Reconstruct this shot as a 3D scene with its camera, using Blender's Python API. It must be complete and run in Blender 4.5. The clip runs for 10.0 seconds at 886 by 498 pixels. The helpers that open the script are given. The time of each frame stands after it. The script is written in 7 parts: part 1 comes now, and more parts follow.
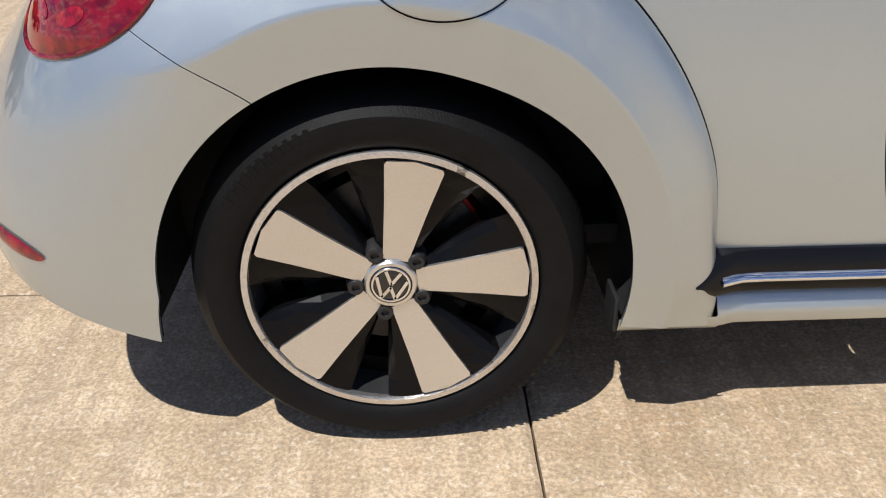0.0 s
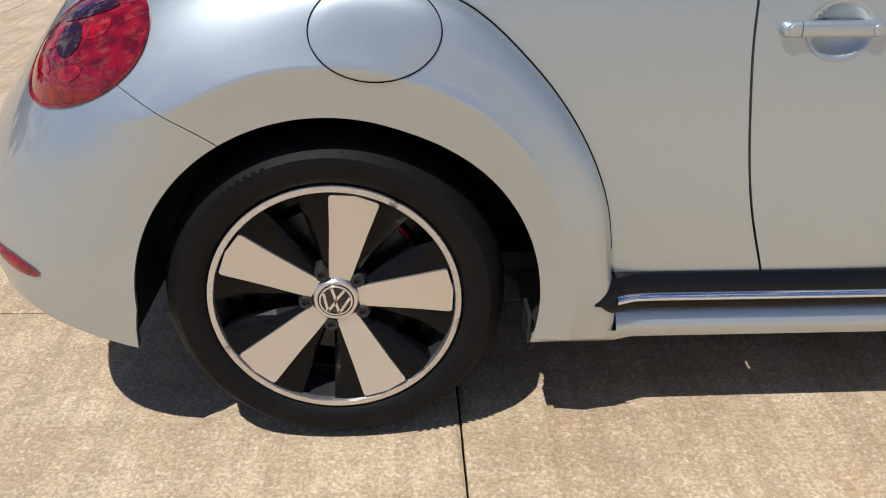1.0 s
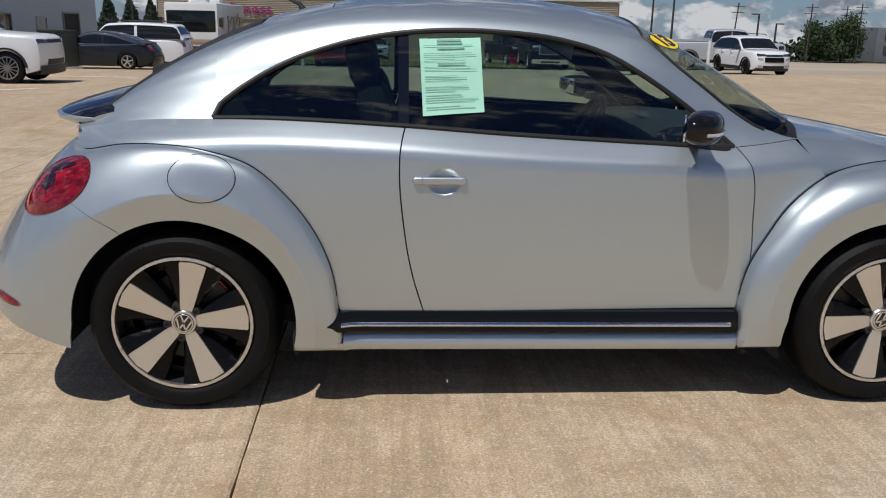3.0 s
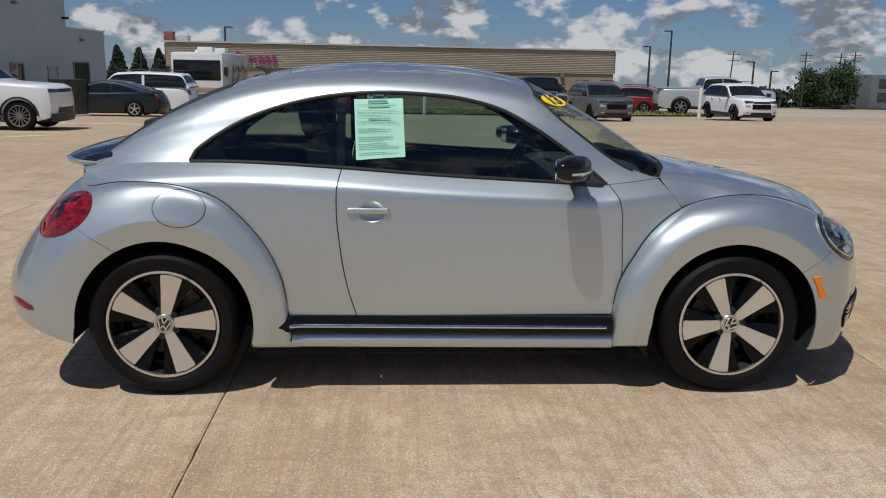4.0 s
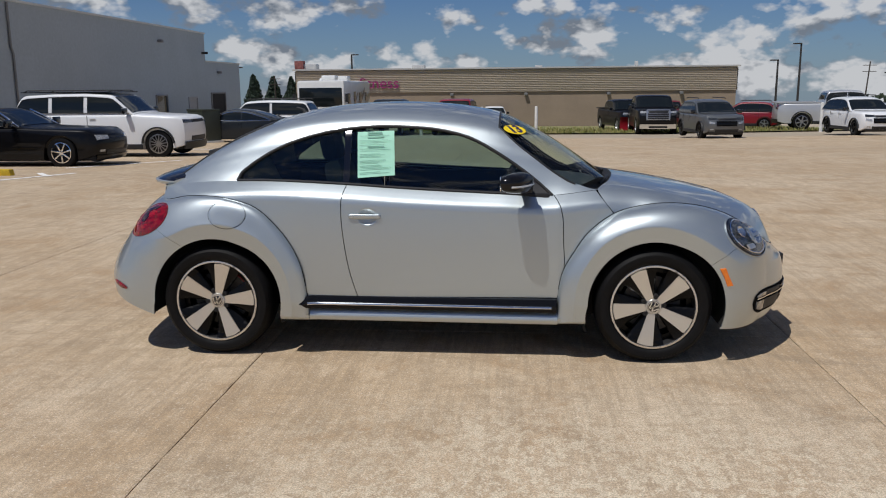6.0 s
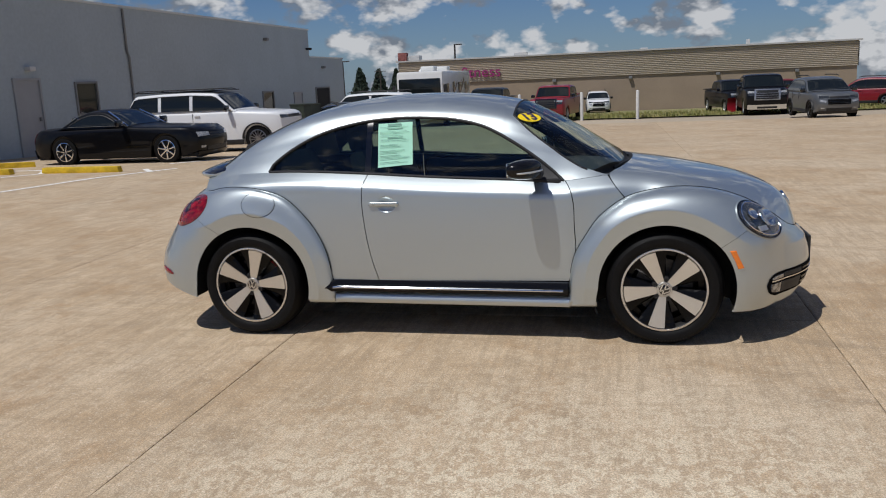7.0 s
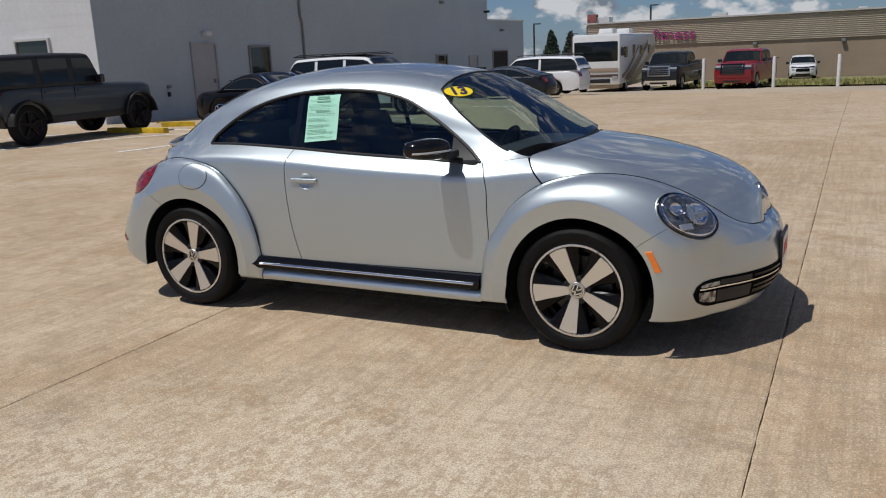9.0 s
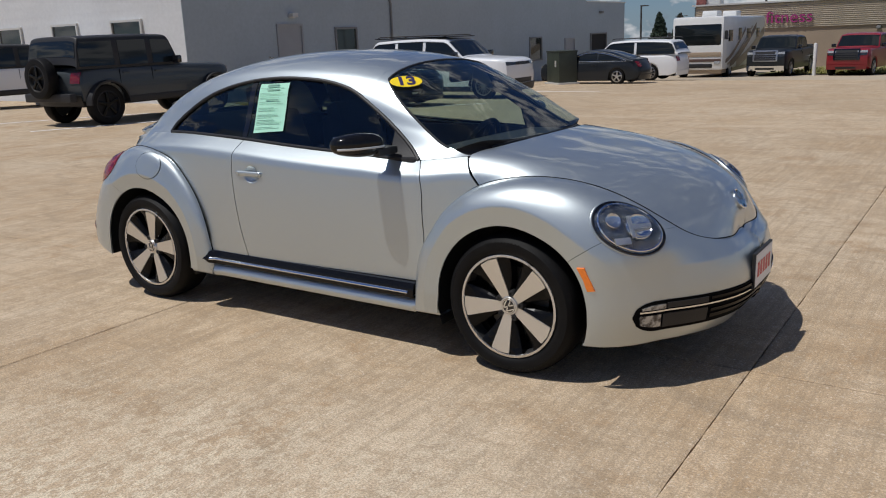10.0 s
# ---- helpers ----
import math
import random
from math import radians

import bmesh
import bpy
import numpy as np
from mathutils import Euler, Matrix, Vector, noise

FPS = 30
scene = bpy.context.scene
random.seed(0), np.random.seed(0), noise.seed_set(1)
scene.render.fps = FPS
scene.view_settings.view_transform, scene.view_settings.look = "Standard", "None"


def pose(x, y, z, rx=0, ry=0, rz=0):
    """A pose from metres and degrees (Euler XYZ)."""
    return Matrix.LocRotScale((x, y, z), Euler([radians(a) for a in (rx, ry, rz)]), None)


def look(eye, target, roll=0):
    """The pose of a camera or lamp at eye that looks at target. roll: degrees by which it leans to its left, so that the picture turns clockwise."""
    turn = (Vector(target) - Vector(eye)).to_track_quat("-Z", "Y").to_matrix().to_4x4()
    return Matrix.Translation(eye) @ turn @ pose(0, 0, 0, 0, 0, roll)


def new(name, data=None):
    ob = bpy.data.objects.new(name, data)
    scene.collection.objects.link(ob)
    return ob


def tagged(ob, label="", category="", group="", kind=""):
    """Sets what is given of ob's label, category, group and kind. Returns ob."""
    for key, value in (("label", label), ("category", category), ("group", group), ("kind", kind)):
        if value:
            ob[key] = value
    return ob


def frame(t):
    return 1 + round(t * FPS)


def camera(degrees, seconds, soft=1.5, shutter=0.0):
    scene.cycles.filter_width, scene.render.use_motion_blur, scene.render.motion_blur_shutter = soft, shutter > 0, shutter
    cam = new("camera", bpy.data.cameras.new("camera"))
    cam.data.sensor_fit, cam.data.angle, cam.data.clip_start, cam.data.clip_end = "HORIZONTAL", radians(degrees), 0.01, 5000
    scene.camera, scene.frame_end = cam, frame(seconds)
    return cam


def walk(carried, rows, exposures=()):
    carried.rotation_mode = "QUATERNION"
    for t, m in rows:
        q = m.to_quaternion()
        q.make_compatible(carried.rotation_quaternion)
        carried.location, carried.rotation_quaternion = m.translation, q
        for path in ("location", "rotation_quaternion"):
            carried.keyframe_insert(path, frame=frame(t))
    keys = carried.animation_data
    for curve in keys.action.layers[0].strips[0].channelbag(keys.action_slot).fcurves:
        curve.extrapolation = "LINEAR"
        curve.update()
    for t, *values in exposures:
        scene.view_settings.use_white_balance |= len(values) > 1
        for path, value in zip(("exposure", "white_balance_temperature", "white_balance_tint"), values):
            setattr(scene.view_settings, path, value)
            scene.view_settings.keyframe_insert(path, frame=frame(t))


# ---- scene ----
cam = camera(56.4, 10.0, soft=1.1)
PATH = [
    (0, (0.050, -2.011, 1.032), (0.105, -0.271, 0.046), -0.9),
    (0.5, (0.052, -2.006, 1.047), (0.098, -0.253, 0.087), -0.8),
    (1, (0.140, -2.243, 1.120), (0.226, -0.460, 0.219), 0.1),
    (1.5, (0.238, -2.606, 1.190), (0.360, -0.773, 0.402), 0.7),
    (2, (0.322, -2.994, 1.252), (0.464, -1.120, 0.571), 1.0),
    (2.5, (0.545, -3.312, 1.296), (0.692, -1.413, 0.688), 1.3),
    (2.7, (0.628, -3.424, 1.314), (0.770, -1.514, 0.737), 1.2),
    (3.8, (0.877, -4.239, 1.427), (1.017, -2.294, 0.982), 1.2),
    (4, (0.982, -4.381, 1.431), (1.112, -2.432, 1.002), 1.1),
    (4.5, (1.159, -4.699, 1.473), (1.253, -2.743, 1.07), 1.1),
    (5, (1.309, -5.017, 1.518), (1.345, -3.056, 1.13), 0.9),
    (5.5, (1.551, -5.263, 1.516), (1.496, -3.3, 1.135), 0.4),
    (6, (1.758, -5.465, 1.54), (1.583, -3.51, 1.156), -0.5),
    (7.3, (2.534, -5.575, 1.545), (2.023, -3.687, 1.129), -2.9),
    (7.5, (2.664, -5.51, 1.532), (2.107, -3.637, 1.107), -3.0),
    (8, (3.022, -5.261, 1.536), (2.356, -3.428, 1.096), -3.1),
    (8.5, (3.45, -5.036, 1.539), (2.678, -3.249, 1.083), -2.9),
    (9, (3.747, -4.715, 1.517), (2.869, -2.98, 1.049), -2.6),
    (9.5, (3.995, -4.323, 1.529), (3.011, -2.651, 1.046), -2.4),
    (10, (4.299, -3.964, 1.505), (3.21, -2.362, 1.007), -2.3),
]
walk(cam, [(t, look(eye, target, roll)) for t, eye, target, roll in PATH], [(0, 0.24), (0.5, 0.30), (1, 0.12), (1.5, -0.07), (2, -0.15), (2.7, -0.25), (4, -0.37), (10, -0.34)])

# ---- world and sun ----
SUN_WAY = Vector((0.30, 0.38, -1.0)).normalized()
world = bpy.data.worlds.new("sky")
scene.world = world
world.use_nodes = True
wn, wl = world.node_tree.nodes, world.node_tree.links
wn.clear()


def wnode(kind, **sets):
    n = wn.new(kind)
    for k, v in sets.items():
        n.inputs[k].default_value = v
    return n


sky = wn.new("ShaderNodeTexSky")
sky.sky_type = "NISHITA"
sky.sun_disc = False
sky.sun_elevation = math.asin(-SUN_WAY.z)
sky.sun_rotation = math.atan2(-SUN_WAY.x, -SUN_WAY.y)
sky.air_density, sky.dust_density, sky.ozone_density = 1.0, 0.15, 2.0
# broken cumulus, wider than high
coord = wn.new("ShaderNodeTexCoord")
sep = wn.new("ShaderNodeSeparateXYZ")
wl.new(coord.outputs["Generated"], sep.inputs[0])


def wmath(op, a, b=None, c=None):
    n = wn.new("ShaderNodeMath")
    n.operation = op
    for i, v in enumerate((a, b, c)):
        if v is None:
            continue
        if isinstance(v, (int, float)):
            n.inputs[i].default_value = v
        else:
            wl.new(v, n.inputs[i])
    return n.outputs[0]


# heaped clouds: lumps on broad masses, smaller towards the horizon
def cloud_mass(lift):
    """Cloud density a little above (lift) the direction looked at."""
    v = wn.new("ShaderNodeCombineXYZ")
    wl.new(sep.outputs[0], v.inputs[0])
    wl.new(sep.outputs[1], v.inputs[1])
    wl.new(wmath("MULTIPLY", wmath("ADD", sep.outputs[2], lift), 1.75), v.inputs[2])

    def mass(scale):
        n = wnode("ShaderNodeTexNoise", Scale=scale, Detail=7.0, Roughness=0.52, Distortion=0.1)
        wl.new(v.outputs[0], n.inputs["Vector"])
        return n.outputs["Fac"]

    near = wn.new("ShaderNodeMapRange")
    near.inputs["From Min"].default_value, near.inputs["From Max"].default_value = 0.07, 0.15
    wl.new(sep.outputs[2], near.inputs["Value"])
    big = wn.new("ShaderNodeMix")
    wl.new(near.outputs[0], big.inputs["Factor"])
    wl.new(mass(13.5), big.inputs["A"])
    wl.new(mass(5.6), big.inputs["B"])
    lumps = wn.new("ShaderNodeTexVoronoi")
    lumps.feature = "SMOOTH_F1"
    lumps.inputs["Scale"].default_value, lumps.inputs["Detail"].default_value, lumps.inputs["Roughness"].default_value, lumps.inputs["Smoothness"].default_value = 22.0, 3.0, 0.55, 0.35
    wl.new(v.outputs[0], lumps.inputs["Vector"])
    return wmath("ADD", big.outputs["Result"], wmath("MULTIPLY", wmath("SUBTRACT", 0.42, lumps.outputs["Distance"]), 0.24))


here, above = cloud_mass(0.0), cloud_mass(0.040)
ramp = wn.new("ShaderNodeValToRGB")
ramp.color_ramp.elements[0].position, ramp.color_ramp.elements[1].position = 0.332, 0.440
# more cloud towards the horizon
low = wmath("MULTIPLY", wmath("MAXIMUM", wmath("SUBTRACT", 1.0, wmath("MULTIPLY", sep.outputs[2], 3.2)), 0.0), 0.034)
thin = wmath("MULTIPLY", sep.outputs[2], 0.085)
wl.new(wmath("SUBTRACT", wmath("ADD", here, low), thin), ramp.inputs[0])
# sunlit tops, grey undersides and hearts
lit = wmath("ADD", wmath("MULTIPLY", wmath("SUBTRACT", here, above), 6.0), wmath("SUBTRACT", 1.00, wmath("MULTIPLY", here, 1.45)))
shade = wn.new("ShaderNodeValToRGB")
shade.color_ramp.elements[0].position, shade.color_ramp.elements[1].position = 0.12, 0.90
shade.color_ramp.elements[0].color, shade.color_ramp.elements[1].color = (6.2, 7.2, 8.8, 1), (21.0, 21.4, 22.2, 1)
wl.new(lit, shade.inputs[0])
mix = wn.new("ShaderNodeMixRGB")
wl.new(wmath("MULTIPLY", ramp.outputs[0], 0.94), mix.inputs[0])
tint = wn.new("ShaderNodeMixRGB")
tint.blend_type, tint.inputs[0].default_value, tint.inputs[2].default_value = "MULTIPLY", 1.0, (0.82, 1.22, 1.95, 1)
wl.new(sky.outputs[0], tint.inputs[1])
haze = wn.new("ShaderNodeMixRGB")
haze.inputs[2].default_value = (9.6, 12.2, 15.6, 1)
wl.new(wmath("MULTIPLY", wmath("MAXIMUM", wmath("SUBTRACT", 1.0, wmath("MULTIPLY", sep.outputs[2], 8.0)), 0.0), 0.32), haze.inputs[0])
wl.new(tint.outputs[0], haze.inputs[1])
wl.new(haze.outputs[0], mix.inputs[1])
wl.new(shade.outputs[0], mix.inputs[2])
bg = wn.new("ShaderNodeBackground")
bg.inputs["Strength"].default_value = 0.034
wl.new(mix.outputs[0], bg.inputs["Color"])
wout = wn.new("ShaderNodeOutputWorld")
wl.new(bg.outputs[0], wout.inputs["Surface"])

sun = new("sun", bpy.data.lights.new("sun", "SUN"))
sun.data.energy, sun.data.angle, sun.data.color = 4.25, radians(0.55), (1.0, 0.98, 0.955)
sun.rotation_mode = "QUATERNION"
sun.rotation_quaternion = SUN_WAY.to_track_quat("-Z", "Y")

# ---- materials ----
def material(name, base, rough=0.5, metal=0.0, coat=0.0, spec=0.5, vary=0.0, scale=8.0, fine=0.0, fine_scale=120.0, bump=0.0, second=None, spread=(0.42, 0.62), per_piece=0.0, sheen_rough=0.03):
    """A procedural surface: base colour with patches at one scale and grain at a finer one, and a bump from the grain."""
    m = bpy.data.materials.new(name)
    m.use_nodes = True
    n, l = m.node_tree.nodes, m.node_tree.links
    p = n["Principled BSDF"]
    p.inputs["Base Color"].default_value = (*base, 1)
    p.inputs["Roughness"].default_value = rough
    p.inputs["Metallic"].default_value = metal
    p.inputs["Coat Weight"].default_value = coat
    p.inputs["Coat Roughness"].default_value = sheen_rough
    p.inputs["Specular IOR Level"].default_value = spec
    if not (vary or fine or per_piece or second):
        return m
    tc = n.new("ShaderNodeTexCoord")
    col = None
    if vary or second:
        t = n.new("ShaderNodeTexNoise")
        t.inputs["Scale"].default_value, t.inputs["Detail"].default_value, t.inputs["Roughness"].default_value = scale, 6, 0.6
        l.new(tc.outputs["Object"], t.inputs["Vector"])
        r = n.new("ShaderNodeValToRGB")
        r.color_ramp.elements[0].position, r.color_ramp.elements[1].position = spread
        other = second or tuple(c * (1 - vary) for c in base)
        r.color_ramp.elements[0].color, r.color_ramp.elements[1].color = (*other, 1), (*base, 1)
        l.new(t.outputs["Fac"], r.inputs[0])
        col = r.outputs[0]
    if fine:
        f = n.new("ShaderNodeTexNoise")
        f.inputs["Scale"].default_value, f.inputs["Detail"].default_value = fine_scale, 3
        l.new(tc.outputs["Object"], f.inputs["Vector"])
        mr = n.new("ShaderNodeMapRange")
        mr.inputs["From Min"].default_value, mr.inputs["From Max"].default_value = 0.3, 0.7
        mr.inputs["To Min"].default_value, mr.inputs["To Max"].default_value = 1 - fine, 1 + fine
        l.new(f.outputs["Fac"], mr.inputs["Value"])
        mx = n.new("ShaderNodeVectorMath")
        mx.operation = "SCALE"
        if col is not None:
            l.new(col, mx.inputs[0])
        else:
            mx.inputs[0].default_value = base
        l.new(mr.outputs[0], mx.inputs["Scale"])
        col = mx.outputs[0]
        if bump:
            b = n.new("ShaderNodeBump")
            b.inputs["Strength"].default_value, b.inputs["Distance"].default_value = bump, 0.004
            l.new(f.outputs["Fac"], b.inputs["Height"])
            l.new(b.outputs[0], p.inputs["Normal"])
    if per_piece:
        oi = n.new("ShaderNodeObjectInfo")
        mr = n.new("ShaderNodeMapRange")
        mr.inputs["To Min"].default_value, mr.inputs["To Max"].default_value = 1 - per_piece, 1 + per_piece
        l.new(oi.outputs["Random"], mr.inputs["Value"])
        mx = n.new("ShaderNodeVectorMath")
        mx.operation = "SCALE"
        if col is not None:
            l.new(col, mx.inputs[0])
        else:
            mx.inputs[0].default_value = base
        l.new(mr.outputs[0], mx.inputs["Scale"])
        col = mx.outputs[0]
    l.new(col, p.inputs["Base Color"])
    return m


def glass(name, tint, rough=0.0):
    """Tinted pane: mostly see-through with a Fresnel gloss."""
    m = bpy.data.materials.new(name)
    m.use_nodes = True
    n, l = m.node_tree.nodes, m.node_tree.links
    n.clear()
    tr, gl, mx, fr, out = (n.new(k) for k in ("ShaderNodeBsdfTransparent", "ShaderNodeBsdfGlossy", "ShaderNodeMixShader", "ShaderNodeLayerWeight", "ShaderNodeOutputMaterial"))
    tr.inputs["Color"].default_value = (*tint, 1)
    gl.inputs["Roughness"].default_value = rough
    # gloss alike from both sides of the pane
    pw, ad = n.new("ShaderNodeMath"), n.new("ShaderNodeMath")
    pw.operation, ad.operation = "POWER", "MULTIPLY_ADD"
    pw.inputs[1].default_value = 3.4
    ad.inputs[1].default_value, ad.inputs[2].default_value = 0.66, 0.065
    l.new(fr.outputs["Facing"], pw.inputs[0])
    l.new(pw.outputs[0], ad.inputs[0])
    l.new(ad.outputs[0], mx.inputs[0])
    l.new(tr.outputs[0], mx.inputs[1])
    l.new(gl.outputs[0], mx.inputs[2])
    l.new(mx.outputs[0], out.inputs["Surface"])
    return m


def car_paint(name, base, metal=0.0, rough=0.35, coat=1.0, flake=0.0):
    m = material(name, base, rough, metal, coat, fine=flake, fine_scale=900.0)
    m.node_tree.nodes["Principled BSDF"].inputs["Coat IOR"].default_value = 1.55
    return m


SILVER = car_paint("silver_paint", (0.494, 0.544, 0.558), 0.86, 0.42, 1.0, 0.05)
BLACK_GLOSS = material("black_gloss", (0.006, 0.006, 0.008), 0.12, 0, 0.6)
SILL_BLACK = material("black_sill_plastic", (0.005, 0.005, 0.006), 0.22, spec=0.25, fine=0.1, fine_scale=300)
BLACK_TRIM = material("black_plastic", (0.014, 0.014, 0.015), 0.55, fine=0.15, fine_scale=400, bump=0.1)
BLACK_LINER = material("wheel_well_liner", (0.010, 0.010, 0.011), 0.85, fine=0.3, fine_scale=60, bump=0.3)
DARK_GAP = material("panel_gap", (0.004, 0.004, 0.004), 0.9, spec=0.1)
RUBBER = material("tyre_rubber", (0.0060, 0.0058, 0.0060), 0.60, spec=0.18, vary=0.25, scale=14, fine=0.25, fine_scale=300, bump=0.25)
ALLOY = material("machined_alloy", (0.70, 0.69, 0.67), 0.28, 0.9, fine=0.06, fine_scale=500)
ALLOY_WORN = material("scuffed_alloy_lip", (0.66, 0.65, 0.64), 0.27, 0.9, second=(0.06, 0.058, 0.056), scale=16, spread=(0.35, 0.41), fine=0.12, fine_scale=200, bump=0.2)
WHEEL_BLACK = material("black_wheel_paint", (0.0035, 0.0035, 0.004), 0.26, spec=0.16)
CHROME = material("chrome", (0.80, 0.81, 0.83), 0.07, 1.0)
BRUSHED = material("brake_steel", (0.11, 0.105, 0.10), 0.5, 0.8, vary=0.3, scale=30)
RED_CALIPER = material("red_caliper", (0.45, 0.01, 0.015), 0.35, 0, 0.5)
GLASS_TINT = glass("tinted_side_glass", (0.55, 0.68, 0.65))
GLASS_DARK = glass("dark_rear_glass", (0.42, 0.54, 0.52))
GLASS_CLEAR = glass("windscreen_glass", (0.76, 0.86, 0.81))
LENS_RED = material("red_lens", (0.24, 0.003, 0.009), 0.08, 0, 0.6, second=(0.11, 0.001, 0.005), scale=38, spread=(0.40, 0.58), sheen_rough=0.01)
LENS_CLEAR = glass("headlamp_glass", (0.93, 0.95, 0.96))
AMBER = material("amber_lens", (0.85, 0.20, 0.01), 0.15, 0, 0.8, fine=0.12, fine_scale=220)
INTERIOR = material("dark_interior_cloth", (0.014, 0.014, 0.016), 0.85, fine=0.25, fine_scale=250, bump=0.2)
INTERIOR_TRIM = material("grey_interior_plastic", (0.032, 0.032, 0.034), 0.6)
PAPER = material("green_paper", (0.42, 0.78, 0.60), 0.8, vary=0.08, scale=6)
INK = material("black_ink", (0.22, 0.42, 0.33), 0.8)
YELLOW = material("yellow_sticker", (0.90, 0.66, 0.01), 0.5)
PLATE_WHITE = material("plate_white", (0.80, 0.80, 0.80), 0.4)
PLATE_RED = material("plate_red", (0.55, 0.03, 0.04), 0.4)


def concrete(name, pale, warm, dark):
    """Weathered broom-finished concrete: broad tone patches, rusty and dark stains, broom streaks, sand grain and small pits."""
    mt = bpy.data.materials.new(name)
    mt.use_nodes = True
    n, l = mt.node_tree.nodes, mt.node_tree.links
    p = n["Principled BSDF"]
    p.inputs["Roughness"].default_value, p.inputs["Specular IOR Level"].default_value = 0.86, 0.25
    tc = n.new("ShaderNodeTexCoord")

    def noise(scale, detail=5.0, rough=0.6, stretch=None, distort=0.0):
        t = n.new("ShaderNodeTexNoise")
        t.inputs["Scale"].default_value, t.inputs["Detail"].default_value, t.inputs["Roughness"].default_value, t.inputs["Distortion"].default_value = scale, detail, rough, distort
        if stretch:
            mp = n.new("ShaderNodeMapping")
            mp.inputs["Scale"].default_value = stretch
            l.new(tc.outputs["Object"], mp.inputs["Vector"])
            l.new(mp.outputs[0], t.inputs["Vector"])
        else:
            l.new(tc.outputs["Object"], t.inputs["Vector"])
        return t.outputs["Fac"]

    def span(v, lo, hi, a=0.0, b=1.0):
        r = n.new("ShaderNodeMapRange")
        r.inputs["From Min"].default_value, r.inputs["From Max"].default_value, r.inputs["To Min"].default_value, r.inputs["To Max"].default_value = lo, hi, a, b
        l.new(v, r.inputs["Value"])
        return r.outputs[0]

    def blend(fac, a, b, mode="MIX"):
        x = n.new("ShaderNodeMixRGB")
        x.blend_type = mode
        l.new(fac, x.inputs[0])
        for i, c in ((1, a), (2, b)):
            if isinstance(c, tuple):
                x.inputs[i].default_value = (*c, 1)
            else:
                l.new(c, x.inputs[i])
        return x.outputs[0]

    col = blend(span(noise(0.42, 7, 0.66, None, 0.8), 0.36, 0.64), pale, warm)
    col = blend(span(noise(3.1, 9, 0.72, None, 0.5), 0.44, 0.68, 0, 0.55), col, dark)
    col = blend(span(noise(5.5, 6, 0.7, (1.0, 0.6, 1)), 0.50, 0.66, 0, 0.35), col, tuple(min(1, c * 1.22) for c in pale))
    col = blend(span(noise(0.8, 10, 0.76, (1.0, 1.6, 1), 1.2), 0.55, 0.63, 0, 0.55), col, (0.33, 0.25, 0.165))
    col = blend(span(noise(1.3, 9, 0.74, None, 0.6), 0.53, 0.64, 0, 0.80), col, (0.43, 0.28, 0.15))
    col = blend(span(noise(17, 5, 0.7, None, 0.4), 0.52, 0.66, 0, 0.24), col, (0.26, 0.20, 0.135))
    col = blend(span(noise(34, 4, 0.6, (1.0, 0.05, 1)), 0.46, 0.58, 0, 0.26), col, (0.23, 0.175, 0.115))
    col = blend(span(noise(9, 6, 0.7, (0.35, 1.4, 1), 0.3), 0.53, 0.60, 0, 0.40), col, (0.36, 0.262, 0.16))
    grain = noise(120, 4, 0.75)
    # a paler, worn patch beside the coupe
    far_ = n.new("ShaderNodeVectorMath")
    far_.operation = "DISTANCE"
    sq = n.new("ShaderNodeMapping")
    sq.inputs["Scale"].default_value = (0.75, 1.0, 1.0)
    l.new(tc.outputs["Object"], sq.inputs["Vector"])
    l.new(sq.outputs[0], far_.inputs[0])
    far_.inputs[1].default_value = (1.65, -2.9, 0.0)
    rag = n.new("ShaderNodeMath")
    rag.operation = "MULTIPLY_ADD"
    l.new(noise(1.1, 7, 0.68, None, 0.5), rag.inputs[0])
    rag.inputs[1].default_value = 2.2
    l.new(far_.outputs["Value"], rag.inputs[2])
    worn = span(rag.outputs[0], 2.75, 1.5)
    chips = n.new("ShaderNodeMath")
    chips.operation = "MULTIPLY"
    l.new(worn, chips.inputs[0])
    l.new(span(noise(24, 6, 0.68, (1.0, 0.7, 1), 0.4), 0.47, 0.545, 0, 0.85), chips.inputs[1])
    col = blend(span(rag.outputs[0], 2.6, 1.4, 0, 0.30), col, (0.68, 0.55, 0.40))
    col = blend(chips.outputs[0], col, (0.78, 0.675, 0.50))
    col = blend(span(noise(29, 6, 0.7, (1.0, 0.8, 1), 0.5), 0.555, 0.605, 0, 0.32), col, (0.33, 0.24, 0.15))
    col = blend(span(grain, 0.41, 0.60, 0, 0.55), col, (0.15, 0.115, 0.08))
    col = blend(span(noise(75, 3, 0.7), 0.56, 0.70, 0, 0.45), col, (0.78, 0.70, 0.58))
    speck = n.new("ShaderNodeTexVoronoi")
    speck.inputs["Scale"].default_value = 42
    l.new(tc.outputs["Object"], speck.inputs["Vector"])
    col = blend(span(speck.outputs["Distance"], 0.10, 0.06, 0, 0.5), col, (0.12, 0.09, 0.06))
    oi = n.new("ShaderNodeObjectInfo")
    sc = n.new("ShaderNodeVectorMath")
    sc.operation = "SCALE"
    l.new(col, sc.inputs[0])
    l.new(span(oi.outputs["Random"], 0, 1, 1.02, 1.12), sc.inputs["Scale"])
    l.new(sc.outputs[0], p.inputs["Base Color"])
    b = n.new("ShaderNodeBump")
    b.inputs["Strength"].default_value, b.inputs["Distance"].default_value = 0.35, 0.003
    l.new(grain, b.inputs["Height"])
    l.new(b.outputs[0], p.inputs["Normal"])
    return mt


